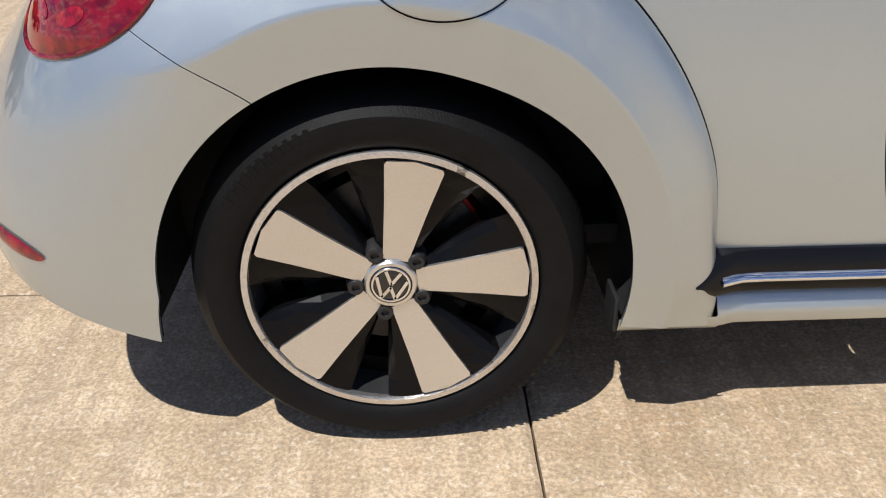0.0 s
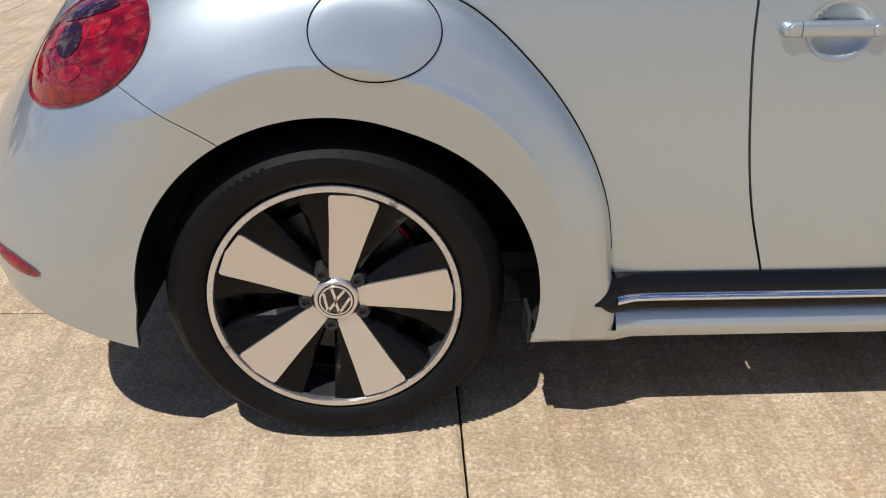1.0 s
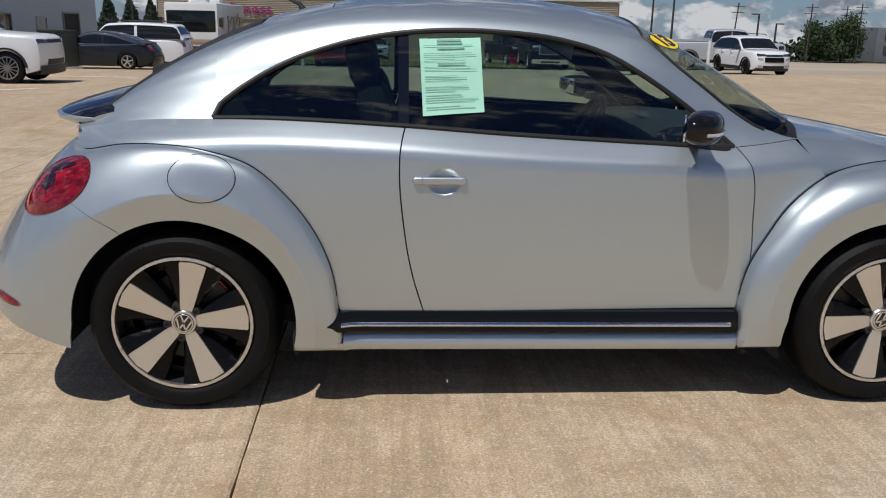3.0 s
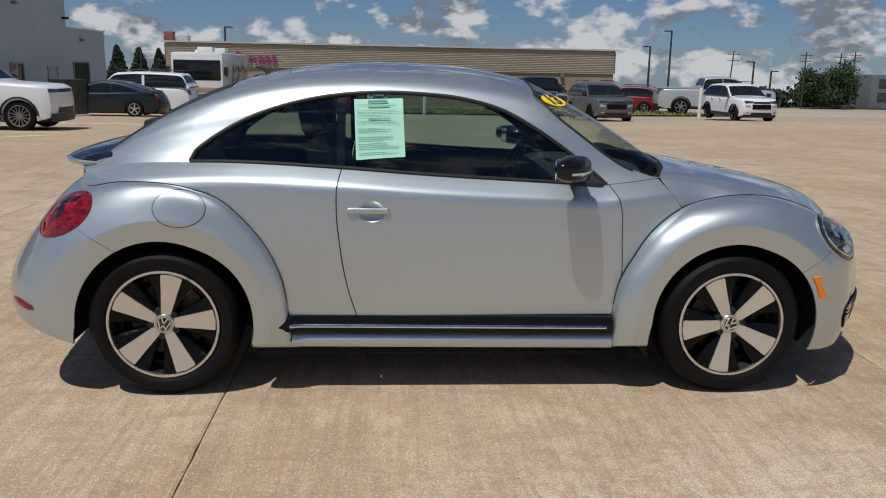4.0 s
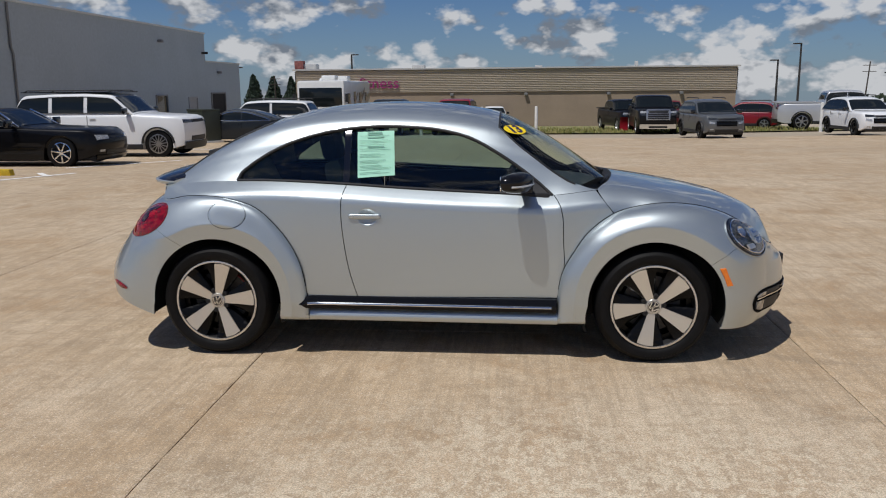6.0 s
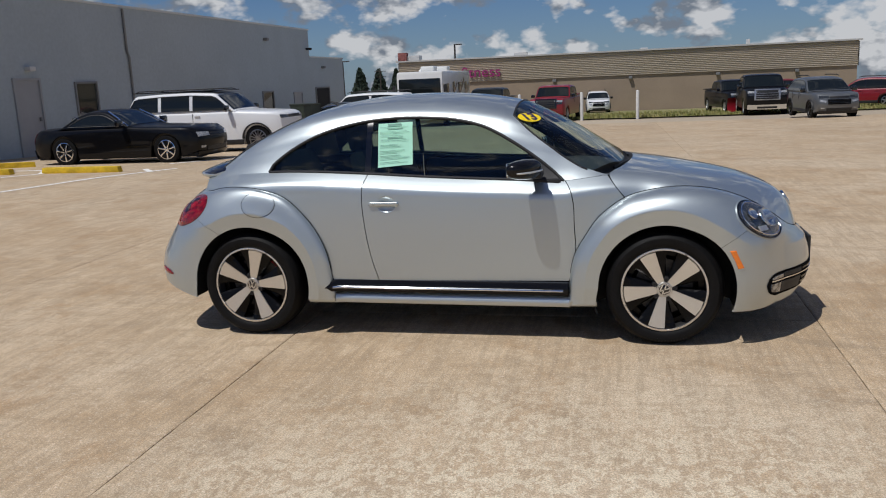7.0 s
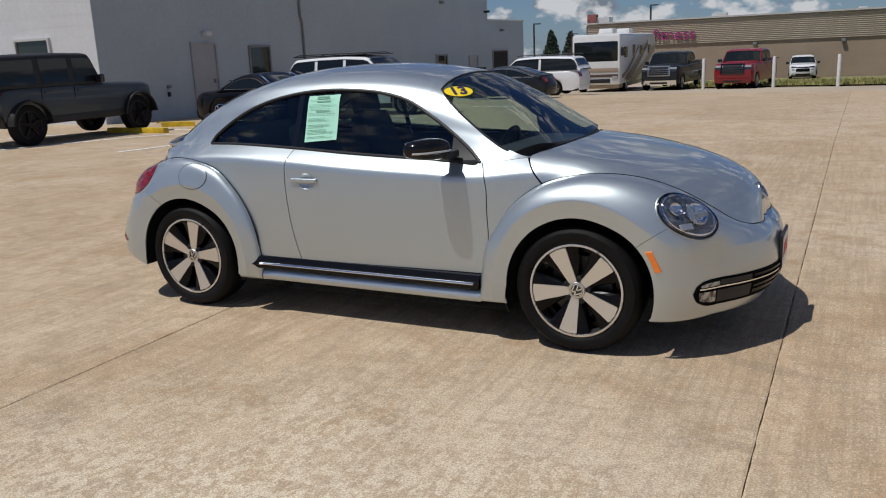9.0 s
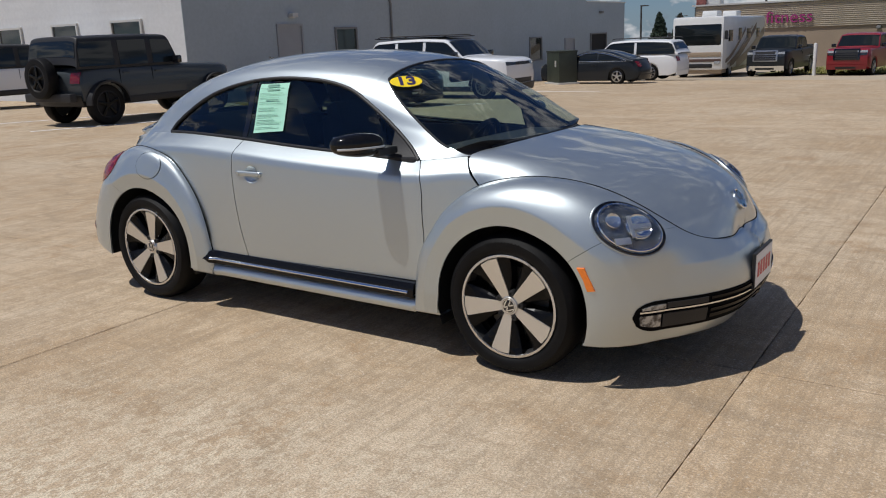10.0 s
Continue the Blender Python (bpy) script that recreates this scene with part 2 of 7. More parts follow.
CONCRETE = concrete("tan_concrete", (0.63, 0.505, 0.357), (0.515, 0.370, 0.225), (0.40, 0.286, 0.172))
FAR_GROUND = material("far_concrete", (0.45, 0.37, 0.27), 0.9, vary=0.2, scale=0.05)
GRASS = material("grass", (0.13, 0.16, 0.045), 0.9, second=(0.28, 0.24, 0.11), scale=2.0, fine=0.3, fine_scale=30)

# ---- building tools ----
from mathutils.bvhtree import BVHTree


def smooth_fn(xs, ys):
    """A smooth function through a few points (cubic Hermite)."""
    xs, ys = np.array(xs, float), np.array(ys, float)
    d = np.gradient(ys, xs, axis=0) if len(xs) > 2 else np.repeat((ys[1:] - ys[:-1]) / (xs[1] - xs[0]), 2, axis=0)

    def f(x):
        x = np.clip(np.asarray(x, float), xs[0], xs[-1])
        i = np.clip(np.searchsorted(xs, x, side="right") - 1, 0, len(xs) - 2)
        h = xs[i + 1] - xs[i]
        t = (x - xs[i]) / h
        if ys.ndim > 1:
            t, h = t[..., None], h[..., None]
        return (2 * t**3 - 3 * t**2 + 1) * ys[i] + (t**3 - 2 * t**2 + t) * h * d[i] + (3 * t**2 - 2 * t**3) * ys[i + 1] + (t**3 - t**2) * h * d[i + 1]

    return f


def step(a, b, x):
    t = np.clip((np.asarray(x, float) - a) / (b - a), 0, 1)
    return t * t * (3 - 2 * t)


def link(name, bm, mat, parent=None, label="", smooth=True):
    me = bpy.data.meshes.new(name)
    bm.to_mesh(me)
    bm.free()
    me.materials.append(mat)
    if smooth:
        me.polygons.foreach_set("use_smooth", [True] * len(me.polygons))
        me.set_sharp_from_angle(angle=radians(42))
    ob = new(name, me)
    if parent is not None:
        ob.parent = parent
    if label:
        ob["label"] = label
    return ob


def part(name, bm, mat, parent, label="", smooth=True):
    return link(name, bm, mat, parent, label, smooth)


def thing(name, label, category, m=None, group="", kind=""):
    ob = new(name)
    ob.empty_display_size = 0.1
    if m is not None:
        ob.matrix_basis = m
    return tagged(ob, label, category, group, kind)


def add_grid(bm, P, flip=False, loop=False):
    """Quads over an (n, m, 3) array of points."""
    n, m = P.shape[:2]
    vs = [[bm.verts.new(P[i, j]) for j in range(m)] for i in range(n)]
    rows = range(n) if loop else range(n - 1)
    for i in rows:
        k = (i + 1) % n
        for j in range(m - 1):
            q = (vs[i][j], vs[k][j], vs[k][j + 1], vs[i][j + 1])
            if len({v.co.to_tuple(6) for v in q}) < 3:
                continue
            try:
                bm.faces.new(q[::-1] if flip else q)
            except ValueError:
                pass
    return vs


def normals_of(P):
    a, b = np.gradient(P, axis=0), np.gradient(P, axis=1)
    n = np.cross(a, b)
    return n / np.maximum(np.linalg.norm(n, axis=2, keepdims=True), 1e-9)


def sheet(P, flip=False, lip=0.010, sides="abcd"):
    """A panel: the surface P with its rim folded sharply inwards by lip (a, b: first and last row; c, d: first and last column)."""
    bm = bmesh.new()
    add_grid(bm, P, flip)
    if lip:
        inner = P - normals_of(P) * (-lip if flip else lip)
        for key, at in (("a", (0, slice(None))), ("b", (-1, slice(None))), ("c", (slice(None), 0)), ("d", (slice(None), -1))):
            if key in sides:
                add_grid(bm, np.stack([P[at], inner[at]], axis=1), flip if key in "bc" else not flip)
    return bm


def mirrored(P):
    Q = P.copy()
    Q[..., 1] *= -1
    return Q


def box(bm, cx, cy, cz, sx, sy, sz, bevel=0.0, rot=None, taper=1.0):
    """A box about its middle with sizes sx, sy, sz; taper narrows its top."""
    r = bmesh.ops.create_cube(bm, size=1.0)
    for v in r["verts"]:
        k = taper if v.co.z > 0 else 1.0
        v.co = Vector((v.co.x * sx * k, v.co.y * sy * k, v.co.z * sz))
    if bevel:
        es = list({e for v in r["verts"] for e in v.link_edges})
        out = bmesh.ops.bevel(bm, geom=es, offset=bevel, segments=2, affect="EDGES", profile=0.6)
        vs = list({v for f in out["faces"] for v in f.verts} | {v for v in r["verts"] if v.is_valid})
    else:
        vs = r["verts"]
    m = Matrix.Translation((cx, cy, cz)) @ (rot.to_4x4() if rot is not None else Matrix.Identity(4))
    done = set()
    stack = [v for v in vs if v.is_valid]
    while stack:
        v = stack.pop()
        if v in done:
            continue
        done.add(v)
        stack += [e.other_vert(v) for e in v.link_edges]
    for v in done:
        v.co = m @ v.co
    return done


def tube(bm, pts, r, sides=10, closed=False, cap=True):
    """A round bar along points; r a number or one for each point."""
    pts = [Vector(p) for p in pts]
    n = len(pts)
    rs = r if hasattr(r, "__len__") else [r] * n
    rings, ref = [], None
    for i, p in enumerate(pts):
        if closed:
            d = pts[(i + 1) % n] - pts[i - 1]
        else:
            d = pts[min(i + 1, n - 1)] - pts[max(i - 1, 0)]
        d.normalize()
        if ref is None:
            ref = d.orthogonal().normalized()
        u = (ref - d * ref.dot(d)).normalized()
        ref = u
        w = d.cross(u)
        rings.append([bm.verts.new(p + (u * math.cos(a) + w * math.sin(a)) * rs[i]) for a in (2 * math.pi * k / sides for k in range(sides))])
    for i in range(n if closed else n - 1):
        a, b = rings[i], rings[(i + 1) % n]
        for k in range(sides):
            bm.faces.new((a[k], a[(k + 1) % sides], b[(k + 1) % sides], b[k]))
    if cap and not closed:
        bm.faces.new(rings[0][::-1])
        bm.faces.new(rings[-1])


def lathe(bm, prof, sides=64, axis="y", centre=(0, 0, 0), a0=0.0, a1=2 * math.pi):
    """Turns a profile of (radius, along) about an axis through centre."""
    full = abs(a1 - a0) > 6.28
    n = sides if full else sides + 1
    P = np.zeros((n, len(prof), 3))
    for i in range(n):
        a = a0 + (a1 - a0) * i / sides
        c, s = math.cos(a), math.sin(a)
        for j, (r, h) in enumerate(prof):
            P[i, j] = {"y": (r * c, h, r * s), "z": (r * c, r * s, h), "x": (h, r * c, r * s)}[axis]
    P += np.array(centre)
    add_grid(bm, P, loop=full)


def prism(bm, outline, z0, z1, place=None, inset=0.0):
    """A plate from a flat outline [(u, v)], from z0 to z1 of a frame given by place (a 4 x 4 matrix); inset shrinks its top."""
    place = place or Matrix.Identity(4)
    c = Vector((sum(p[0] for p in outline) / len(outline), sum(p[1] for p in outline) / len(outline), 0))
    lo, hi = [], []
    for u, v in outline:
        p = Vector((u, v, 0))
        d = (c - p).normalized() * inset
        lo.append(bm.verts.new(place @ Vector((u, v, z0))))
        hi.append(bm.verts.new(place @ Vector((u + d.x, v + d.y, z1))))
    n = len(outline)
    for i in range(n):
        bm.faces.new((lo[i], lo[(i + 1) % n], hi[(i + 1) % n], hi[i]))
    bm.faces.new(hi)
    bm.faces.new(lo[::-1])
    bmesh.ops.recalc_face_normals(bm, faces=bm.faces)


def frame_on(p, normal, up=(0, 0, 1)):
    """A frame at p whose third axis is the normal, its second as near as can be to up."""
    n = Vector(normal).normalized()
    v = (Vector(up) - n * Vector(up).dot(n)).normalized()
    u = v.cross(n)
    return Matrix(((u.x, v.x, n.x, p[0]), (u.y, v.y, n.y, p[1]), (u.z, v.z, n.z, p[2]), (0, 0, 0, 1)))


def writing(text, size, mat, m, parent, name="lettering"):
    """Letters of the built-in font as a mesh, centred in the frame m."""
    c = bpy.data.curves.new(name, "FONT")
    c.body, c.size, c.extrude, c.align_x, c.align_y = text, size, 0.0008, "CENTER", "CENTER"
    c.offset = size * 0.035 if len(text) < 3 else 0.0
    tmp = new(name, c)
    bpy.context.view_layer.update()
    me = bpy.data.meshes.new_from_object(tmp.evaluated_get(bpy.context.evaluated_depsgraph_get()))
    bpy.data.objects.remove(tmp)
    me.materials.clear()
    me.materials.append(mat)
    me.transform(m)
    ob = new(name, me)
    ob.parent = parent
    return ob

# ---- the silver coupe ----
# right-hand side outlines; Y is the distance from the middle plane
z_belt = smooth_fn([-0.5, -0.2, 0.15, 0.78, 1.12, 1.66, 1.94, 2.06, 2.23, 2.42], [0.93, 0.985, 1.005, 0.985, 0.962, 0.935, 0.925, 0.935, 0.952, 0.950])
w_belt = smooth_fn([-0.5, -0.25, 0.0, 0.3, 0.8, 1.4, 1.9, 2.08, 2.23, 2.42], [0.50, 0.59, 0.665, 0.705, 0.722, 0.722, 0.715, 0.692, 0.655, 0.60])
z_crown = smooth_fn([-0.5, -0.42, -0.3, -0.12, 0.05, 0.24, 0.5, 0.8, 1.05, 1.3, 1.5, 1.66, 1.80, 1.95, 2.10, 2.22, 2.31, 2.42], [0.94, 0.985, 1.065, 1.185, 1.275, 1.35, 1.415, 1.447, 1.452, 1.44, 1.415, 1.378, 1.315, 1.235, 1.14, 1.055, 0.99, 0.91])
SECTION = smooth_fn([0, 0.13, 0.36, 0.6, 0.74, 0.85, 0.93, 1.0], [(1, 0), (0.955, 0.142), (0.89, 0.40), (0.815, 0.66), (0.715, 0.82), (0.53, 0.925), (0.28, 0.982), (0, 1.0)])
F_TABLE = SECTION(np.linspace(0, 1, 400))


def cabin(x, f):
    """The cabin's skin at station x and height fraction f (0 at the belt, 1 on the middle line)."""
    x, f = np.asarray(x, float), np.clip(np.asarray(f, float), 0, 1)
    y = np.interp(f, F_TABLE[:, 1], F_TABLE[:, 0])
    zb, zc = z_belt(x), z_crown(x)
    return np.stack([x, -w_belt(x) * y, zb + (zc - zb) * f], axis=-1)


def cabin_strip(x0, x1, lo, hi, nx=70, nf=26, even=True):
    """Skin between the two height-fraction curves lo(x) and hi(x); rows spread evenly along the section's arc."""
    xs = np.linspace(x0, x1, nx)
    s_of = lambda f: np.interp(f, F_TABLE[:, 1], np.linspace(0, 1, 400))
    a, b = s_of(np.clip(lo(xs), 0, 1)), s_of(np.clip(hi(xs), 0, 1))
    t = np.linspace(0, 1, nf)
    s = a[:, None] * (1 - t) + b[:, None] * t
    f = np.interp(s, np.linspace(0, 1, 400), F_TABLE[:, 1])
    return cabin(np.repeat(xs[:, None], nf, 1), f)


z_arc = smooth_fn([0.105, 0.118, 0.16, 0.24, 0.36, 0.52, 0.7, 0.9, 1.12, 1.34, 1.50, 1.64, 1.77, 1.88, 1.965], [1.008, 1.038, 1.078, 1.134, 1.198, 1.256, 1.295, 1.314, 1.312, 1.288, 1.243, 1.168, 1.083, 1.0, 0.926])
f_at = lambda x, z: (z - z_belt(x)) / np.maximum(z_crown(x) - z_belt(x), 1e-3)
f_arc = lambda x: np.clip(f_at(x, z_arc(x)), 0, 1)
f_screen = smooth_fn([1.60, 1.655, 1.76, 1.9, 2.013, 2.08, 2.13, 2.19, 2.26, 2.31], [0.88, 0.83, 0.70, 0.54, 0.365, 0.25, 0.20, 0.38, 0.76, 1.0])
f_back = smooth_fn([-0.42, -0.32, -0.27, -0.12, 0.065, 0.23, 0.30], [0.30, 0.62, 0.72, 0.83, 0.88, 0.925, 0.95])
zero, one = (lambda x: np.zeros_like(x)), (lambda x: np.ones_like(x))

side_drop = smooth_fn([-0.8, -0.5, -0.2, -0.13, -0.085, -0.066, -0.03, 0.0], [0.0, 0.002, 0.014, 0.020, 0.026, 0.034, 0.076, 0.118])


def side_y(x, z):
    """Half width of the body's flank below the belt."""
    x, z = np.asarray(x, float), np.asarray(z, float)
    base = 0.832 - 0.024 * step(0.9, 2.1, x) - 0.16 * np.maximum(x - 2.0, 0) - 0.9 * np.maximum(0.1 - x, 0) ** 2
    return base - side_drop(z - z_belt(x)) * (base - w_belt(x)) / 0.118


def flank(z0f, z1f, x0f, x1f, nx=40, nz=40):
    """A flank panel between x0f(z), x1f(z) and z0f(x), z1f(x)."""
    P = np.zeros((nx, nz, 3))
    for i, u in enumerate(np.linspace(0, 1, nx)):
        v = np.linspace(0, 1, nz)
        z = 0.35 + v * 0.6
        x = x0f(z) * (1 - u) + x1f(z) * u
        for _ in range(6):
            z = z0f(x) * (1 - v) + z1f(x) * v
            x = x0f(z) * (1 - u) + x1f(z) * u
        P[i, :, 0], P[i, :, 2], P[i, :, 1] = x, z, -side_y(x, z)
    return P


x_door_back = smooth_fn([0.2, 0.347, 0.479, 0.673, 0.834, 0.925, 0.985, 1.02], [0.885, 0.838, 0.798, 0.764, 0.751, 0.755, 0.771, 0.785])
x_door_front = smooth_fn([0.2, 0.35, 0.39, 0.5, 0.678, 0.827, 0.88, 0.93, 0.98], [1.99, 2.0, 2.011, 2.034, 2.03, 2.021, 2.006, 1.972, 1.93])

# wheel-arch wings: a skin between the arch lip and an outer line that runs along the crease and on to the middle line
REAR = [(-13, 0.550, 0.838, 0.215), (-6, 0.552, 0.836, 0.26), (5, 0.539, 0.836, 0.345), (22, 0.512, 0.84, 0.509), (38, 0.452, 0.832, 0.644), (52, 0.368, 0.822, 0.755), (66, 0.245, 0.803, 0.862), (80, 0.085, 0.772, 0.913), (95, -0.07, 0.733, 0.925), (110, -0.21, 0.69, 0.915), (124, -0.36, 0.62, 0.885)]
REAR_END = [(134, -0.455, 0.42, 0.895), (142, -0.51, 0.20, 0.885), (149, -0.56, 0.0, 0.85), (157, -0.685, 0.0, 0.71), (165, -0.80, 0.0, 0.615), (174, -0.857, 0.0, 0.54), (184, -0.845, 0.0, 0.45), (193, -0.76, 0.0, 0.39)]
FRONT = [(194, 2.0, 0.838, 0.21), (187, 2.0, 0.826, 0.27), (177, 2.0, 0.806, 0.345), (160, 2.03, 0.795, 0.50), (145, 2.085, 0.787, 0.60), (131, 2.175, 0.765, 0.725), (117, 2.315, 0.728, 0.826), (103, 2.45, 0.71, 0.865), (90, 2.60, 0.695, 0.882), (76, 2.78, 0.665, 0.868), (63, 2.93, 0.632, 0.826)]
FRONT_END = [(51, 3.06, 0.595, 0.762), (42, 3.15, 0.55, 0.70), (35, 3.225, 0.485, 0.64), (29, 3.28, 0.39, 0.60), (24, 3.325, 0.22, 0.578), (19, 3.338, 0.0, 0.570), (12, 3.404, 0.0, 0.525), (3, 3.424, 0.0, 0.42), (-7, 3.426, 0.0, 0.31), (-14, 3.402, 0.0, 0.235), (-20, 3.33, 0.0, 0.17)]


def wing(rows, hub_x, sign, n=200, m=60):
    """sign: 1 where the outer line ends in front of the wheel, -1 behind it."""
    rows = np.array(rows, float)
    k = np.concatenate([[0], np.cumsum(np.hypot(np.diff(rows[:, 0]) / 60, np.linalg.norm(np.diff(rows[:, 1:], axis=0), axis=1)))])
    fn = smooth_fn(k, rows)
    u = np.linspace(0, k[-1], n)
    S = fn(u)
    th, H = np.radians(S[:, 0]), S[:, 1:]
    low = np.maximum(0, -np.sin(th))
    R = 0.370 + 0.10 * low * (1 - step(0.5, 0.95, np.cos(th))) + 0.022 * step(0.3, 1.0, np.cos(th))
    A = np.stack([hub_x + R * np.cos(th), 0.884 - 0.03 * low, 0.317 + R * np.sin(th)], 1)
    radial = np.stack([np.cos(th), 0 * th, np.sin(th)], 1)
    d = np.linalg.norm(H - A, axis=1)[:, None]
    end = step(0.62, 0.12, H[:, 1])[:, None]
    up = np.array([0, 1.0, 0])
    ahead = np.array([sign, 0, 0.0])
    level = radial * np.stack([1 + 0 * th, 1 + 0 * th, step(-0.05, 0.35, np.sin(th))], 1)
    C1a = A + level * 0.50 * d + up * 0.045
    C2a = H + up * (0.42 * d) * np.array([1, 1, 1]) - radial * 0.02
    reach = 0.32 if sign < 0 else 0.16
    C1b = A + (ahead * 0.8 + (level if sign < 0 else radial) * 0.4) * reach + up * (0.018 if sign < 0 else 0.0)
    if sign < 0:
        C1b[:, 2] += 0.62 * low
    C2b = H + up * (0.52 if sign < 0 else 0.55) - ahead * (0.0 if sign < 0 else 0.045)
    C1, C2 = C1a * (1 - end) + C1b * end, C2a * (1 - end) + C2b * end
    t = np.linspace(0, 1, m)[None, :, None]
    bez = lambda a, b, c, e, t: (1 - t) ** 3 * a[:, None] + 3 * t * (1 - t) ** 2 * b[:, None] + 3 * t**2 * (1 - t) * c[:, None] + t**3 * e[:, None]
    S1 = bez(A, C1, C2, H, t)
    # the wings carry a flat band round the arch, then turn in
    K = A + level * np.minimum(0.088, 0.42 * d) + up * 0.010
    d2 = np.linalg.norm(H - K, axis=1)[:, None]
    turn_in = radians(26)
    D1 = K + (level * math.cos(turn_in) - up * math.sin(turn_in) * 0.8) * 0.40 * d2
    D2 = H + up * 0.40 * d2
    cutv = 0.34
    n1 = int(m * cutv)
    t1 = np.linspace(0, 1, n1, endpoint=False)[None, :, None]
    t2 = np.linspace(0, 1, m - n1)[None, :, None]
    S2 = np.concatenate([A[:, None] * (1 - t1) + K[:, None] * t1, bez(K, D1, D2, H, t2)], axis=1)
    P = S2 * (1 - end[:, None]) + S1 * end[:, None]
    # even out the nose and tail along their length
    w = (step(0.0, 0.25, u / k[-1] - 0.50) * 0.5)[:, None, None] * np.abs(np.sin(np.pi * np.linspace(0.0, 1.0, m)))[None, :, None] ** 0.6
    for _ in range(260):
        P[1:-1] += w[1:-1] * (0.5 * (P[2:] + P[:-2]) - P[1:-1])
    P[..., 1] *= -1
    P[..., 2] = np.maximum(P[..., 2], 0.193)
    return P, S[:, 0]


# the crease stands proud of the flank behind it
REAR = [(t, x, max(y, float(side_y(x, z)) + 0.004) if 3 <= k <= 9 else y, z) for k, (t, x, y, z) in enumerate(REAR)]
FRONT = [(t, x, max(y, float(side_y(x, z)) + 0.004) if 2 <= k <= 6 else y, z) for k, (t, x, y, z) in enumerate(FRONT)]
rear_P, rear_th = wing(REAR + REAR_END, 0.0, -1)
front_P, front_th = wing(FRONT + FRONT_END, 2.537, 1)

car = thing("coupe_car", "silver metallic two-door coupe parked on tan concrete", "car")


def both(name, P, mat, label="", flip=False, lip=0.010, sides="abcd"):
    """The panel P and its twin on the other side."""
    a = part(name, sheet(P, flip, lip, sides), mat, car, label)
    part(name, sheet(mirrored(P), not flip, lip, sides), mat, car, label)
    return a


def cut(P, i, gap=0.0022):
    """Splits a grid at row i, leaving a narrow gap."""
    A, B = P[: i + 1].copy(), P[i:].copy()
    d = P[i + 1] - P[i]
    d = d / np.maximum(np.linalg.norm(d, axis=1, keepdims=True), 1e-6) * gap * 0.5
    A[-1] -= d
    B[0] += d
    return A, B


def out_flip(P):
    """True where the grid's own normals point inwards."""
    n = normals_of(P)[P.shape[0] // 2, P.shape[1] // 2]
    c = P[P.shape[0] // 2, P.shape[1] // 2]
    return float(np.dot(n, c - np.array([1.25, 0.0, 0.6]) * np.array([1, 1, 1]))) < 0


# the front bumper is blunt in plan
q = np.clip(np.abs(front_P[..., 1]) / 0.66, 0, 1)
front_P[..., 0] += 0.050 * np.sin(np.pi * q) * np.clip((0.615 - front_P[..., 2]) / 0.09, 0, 1) * np.clip((front_P[..., 0] - 3.0) / 0.2, 0, 1)
# rear and front wings, bumpers
# the seam with the bumper runs forward from the lamp down to the arch
sheared = rear_P.copy()
mid_row = rear_P[int(np.searchsorted(rear_th, 128))]
along = np.concatenate([[0], np.cumsum(np.linalg.norm(np.diff(mid_row, axis=0), axis=1))])
along /= along[-1]
for j in range(rear_P.shape[1]):
    at = rear_th - 30.0 * (1 - along[j]) * np.exp(-((rear_th - 149.0) / np.where(rear_th < 149.0, 32.0, 17.0)) ** 2)
    for c in range(3):
        sheared[:, j, c] = np.interp(at, rear_th, rear_P[:, j, c])
rw, rest = cut(sheared, int(np.searchsorted(rear_th, 149)))
for name, P in (("rear_wing", rw), ("rear_bumper", rest)):
    both(name, P, SILVER, "", out_flip(P), 0.010, "abc")
fw, fb = cut(front_P, int(np.searchsorted(-front_th, -39)))
both("front_wing", fw, SILVER, "", out_flip(fw))
both("front_bumper", fb, SILVER, "", out_flip(fb), 0.010, "abc")

# dark line where the wings meet the flanks and the bonnet
for P, k0, k1 in ((rear_P, 0.10, float(np.mean(rear_th <= 127.0))), (front_P, 0.09, float(np.mean(front_th >= 19.0)))):
    a, b = int(len(P) * k0), int(len(P) * k1)
    for s in (1, -1):
        bm = bmesh.new()
        tube(bm, [(p[0], p[1] * s, p[2] + 0.0005) for p in P[a:b, -1]], 0.0024, 6)
        part("wing_gap", bm, DARK_GAP, car)

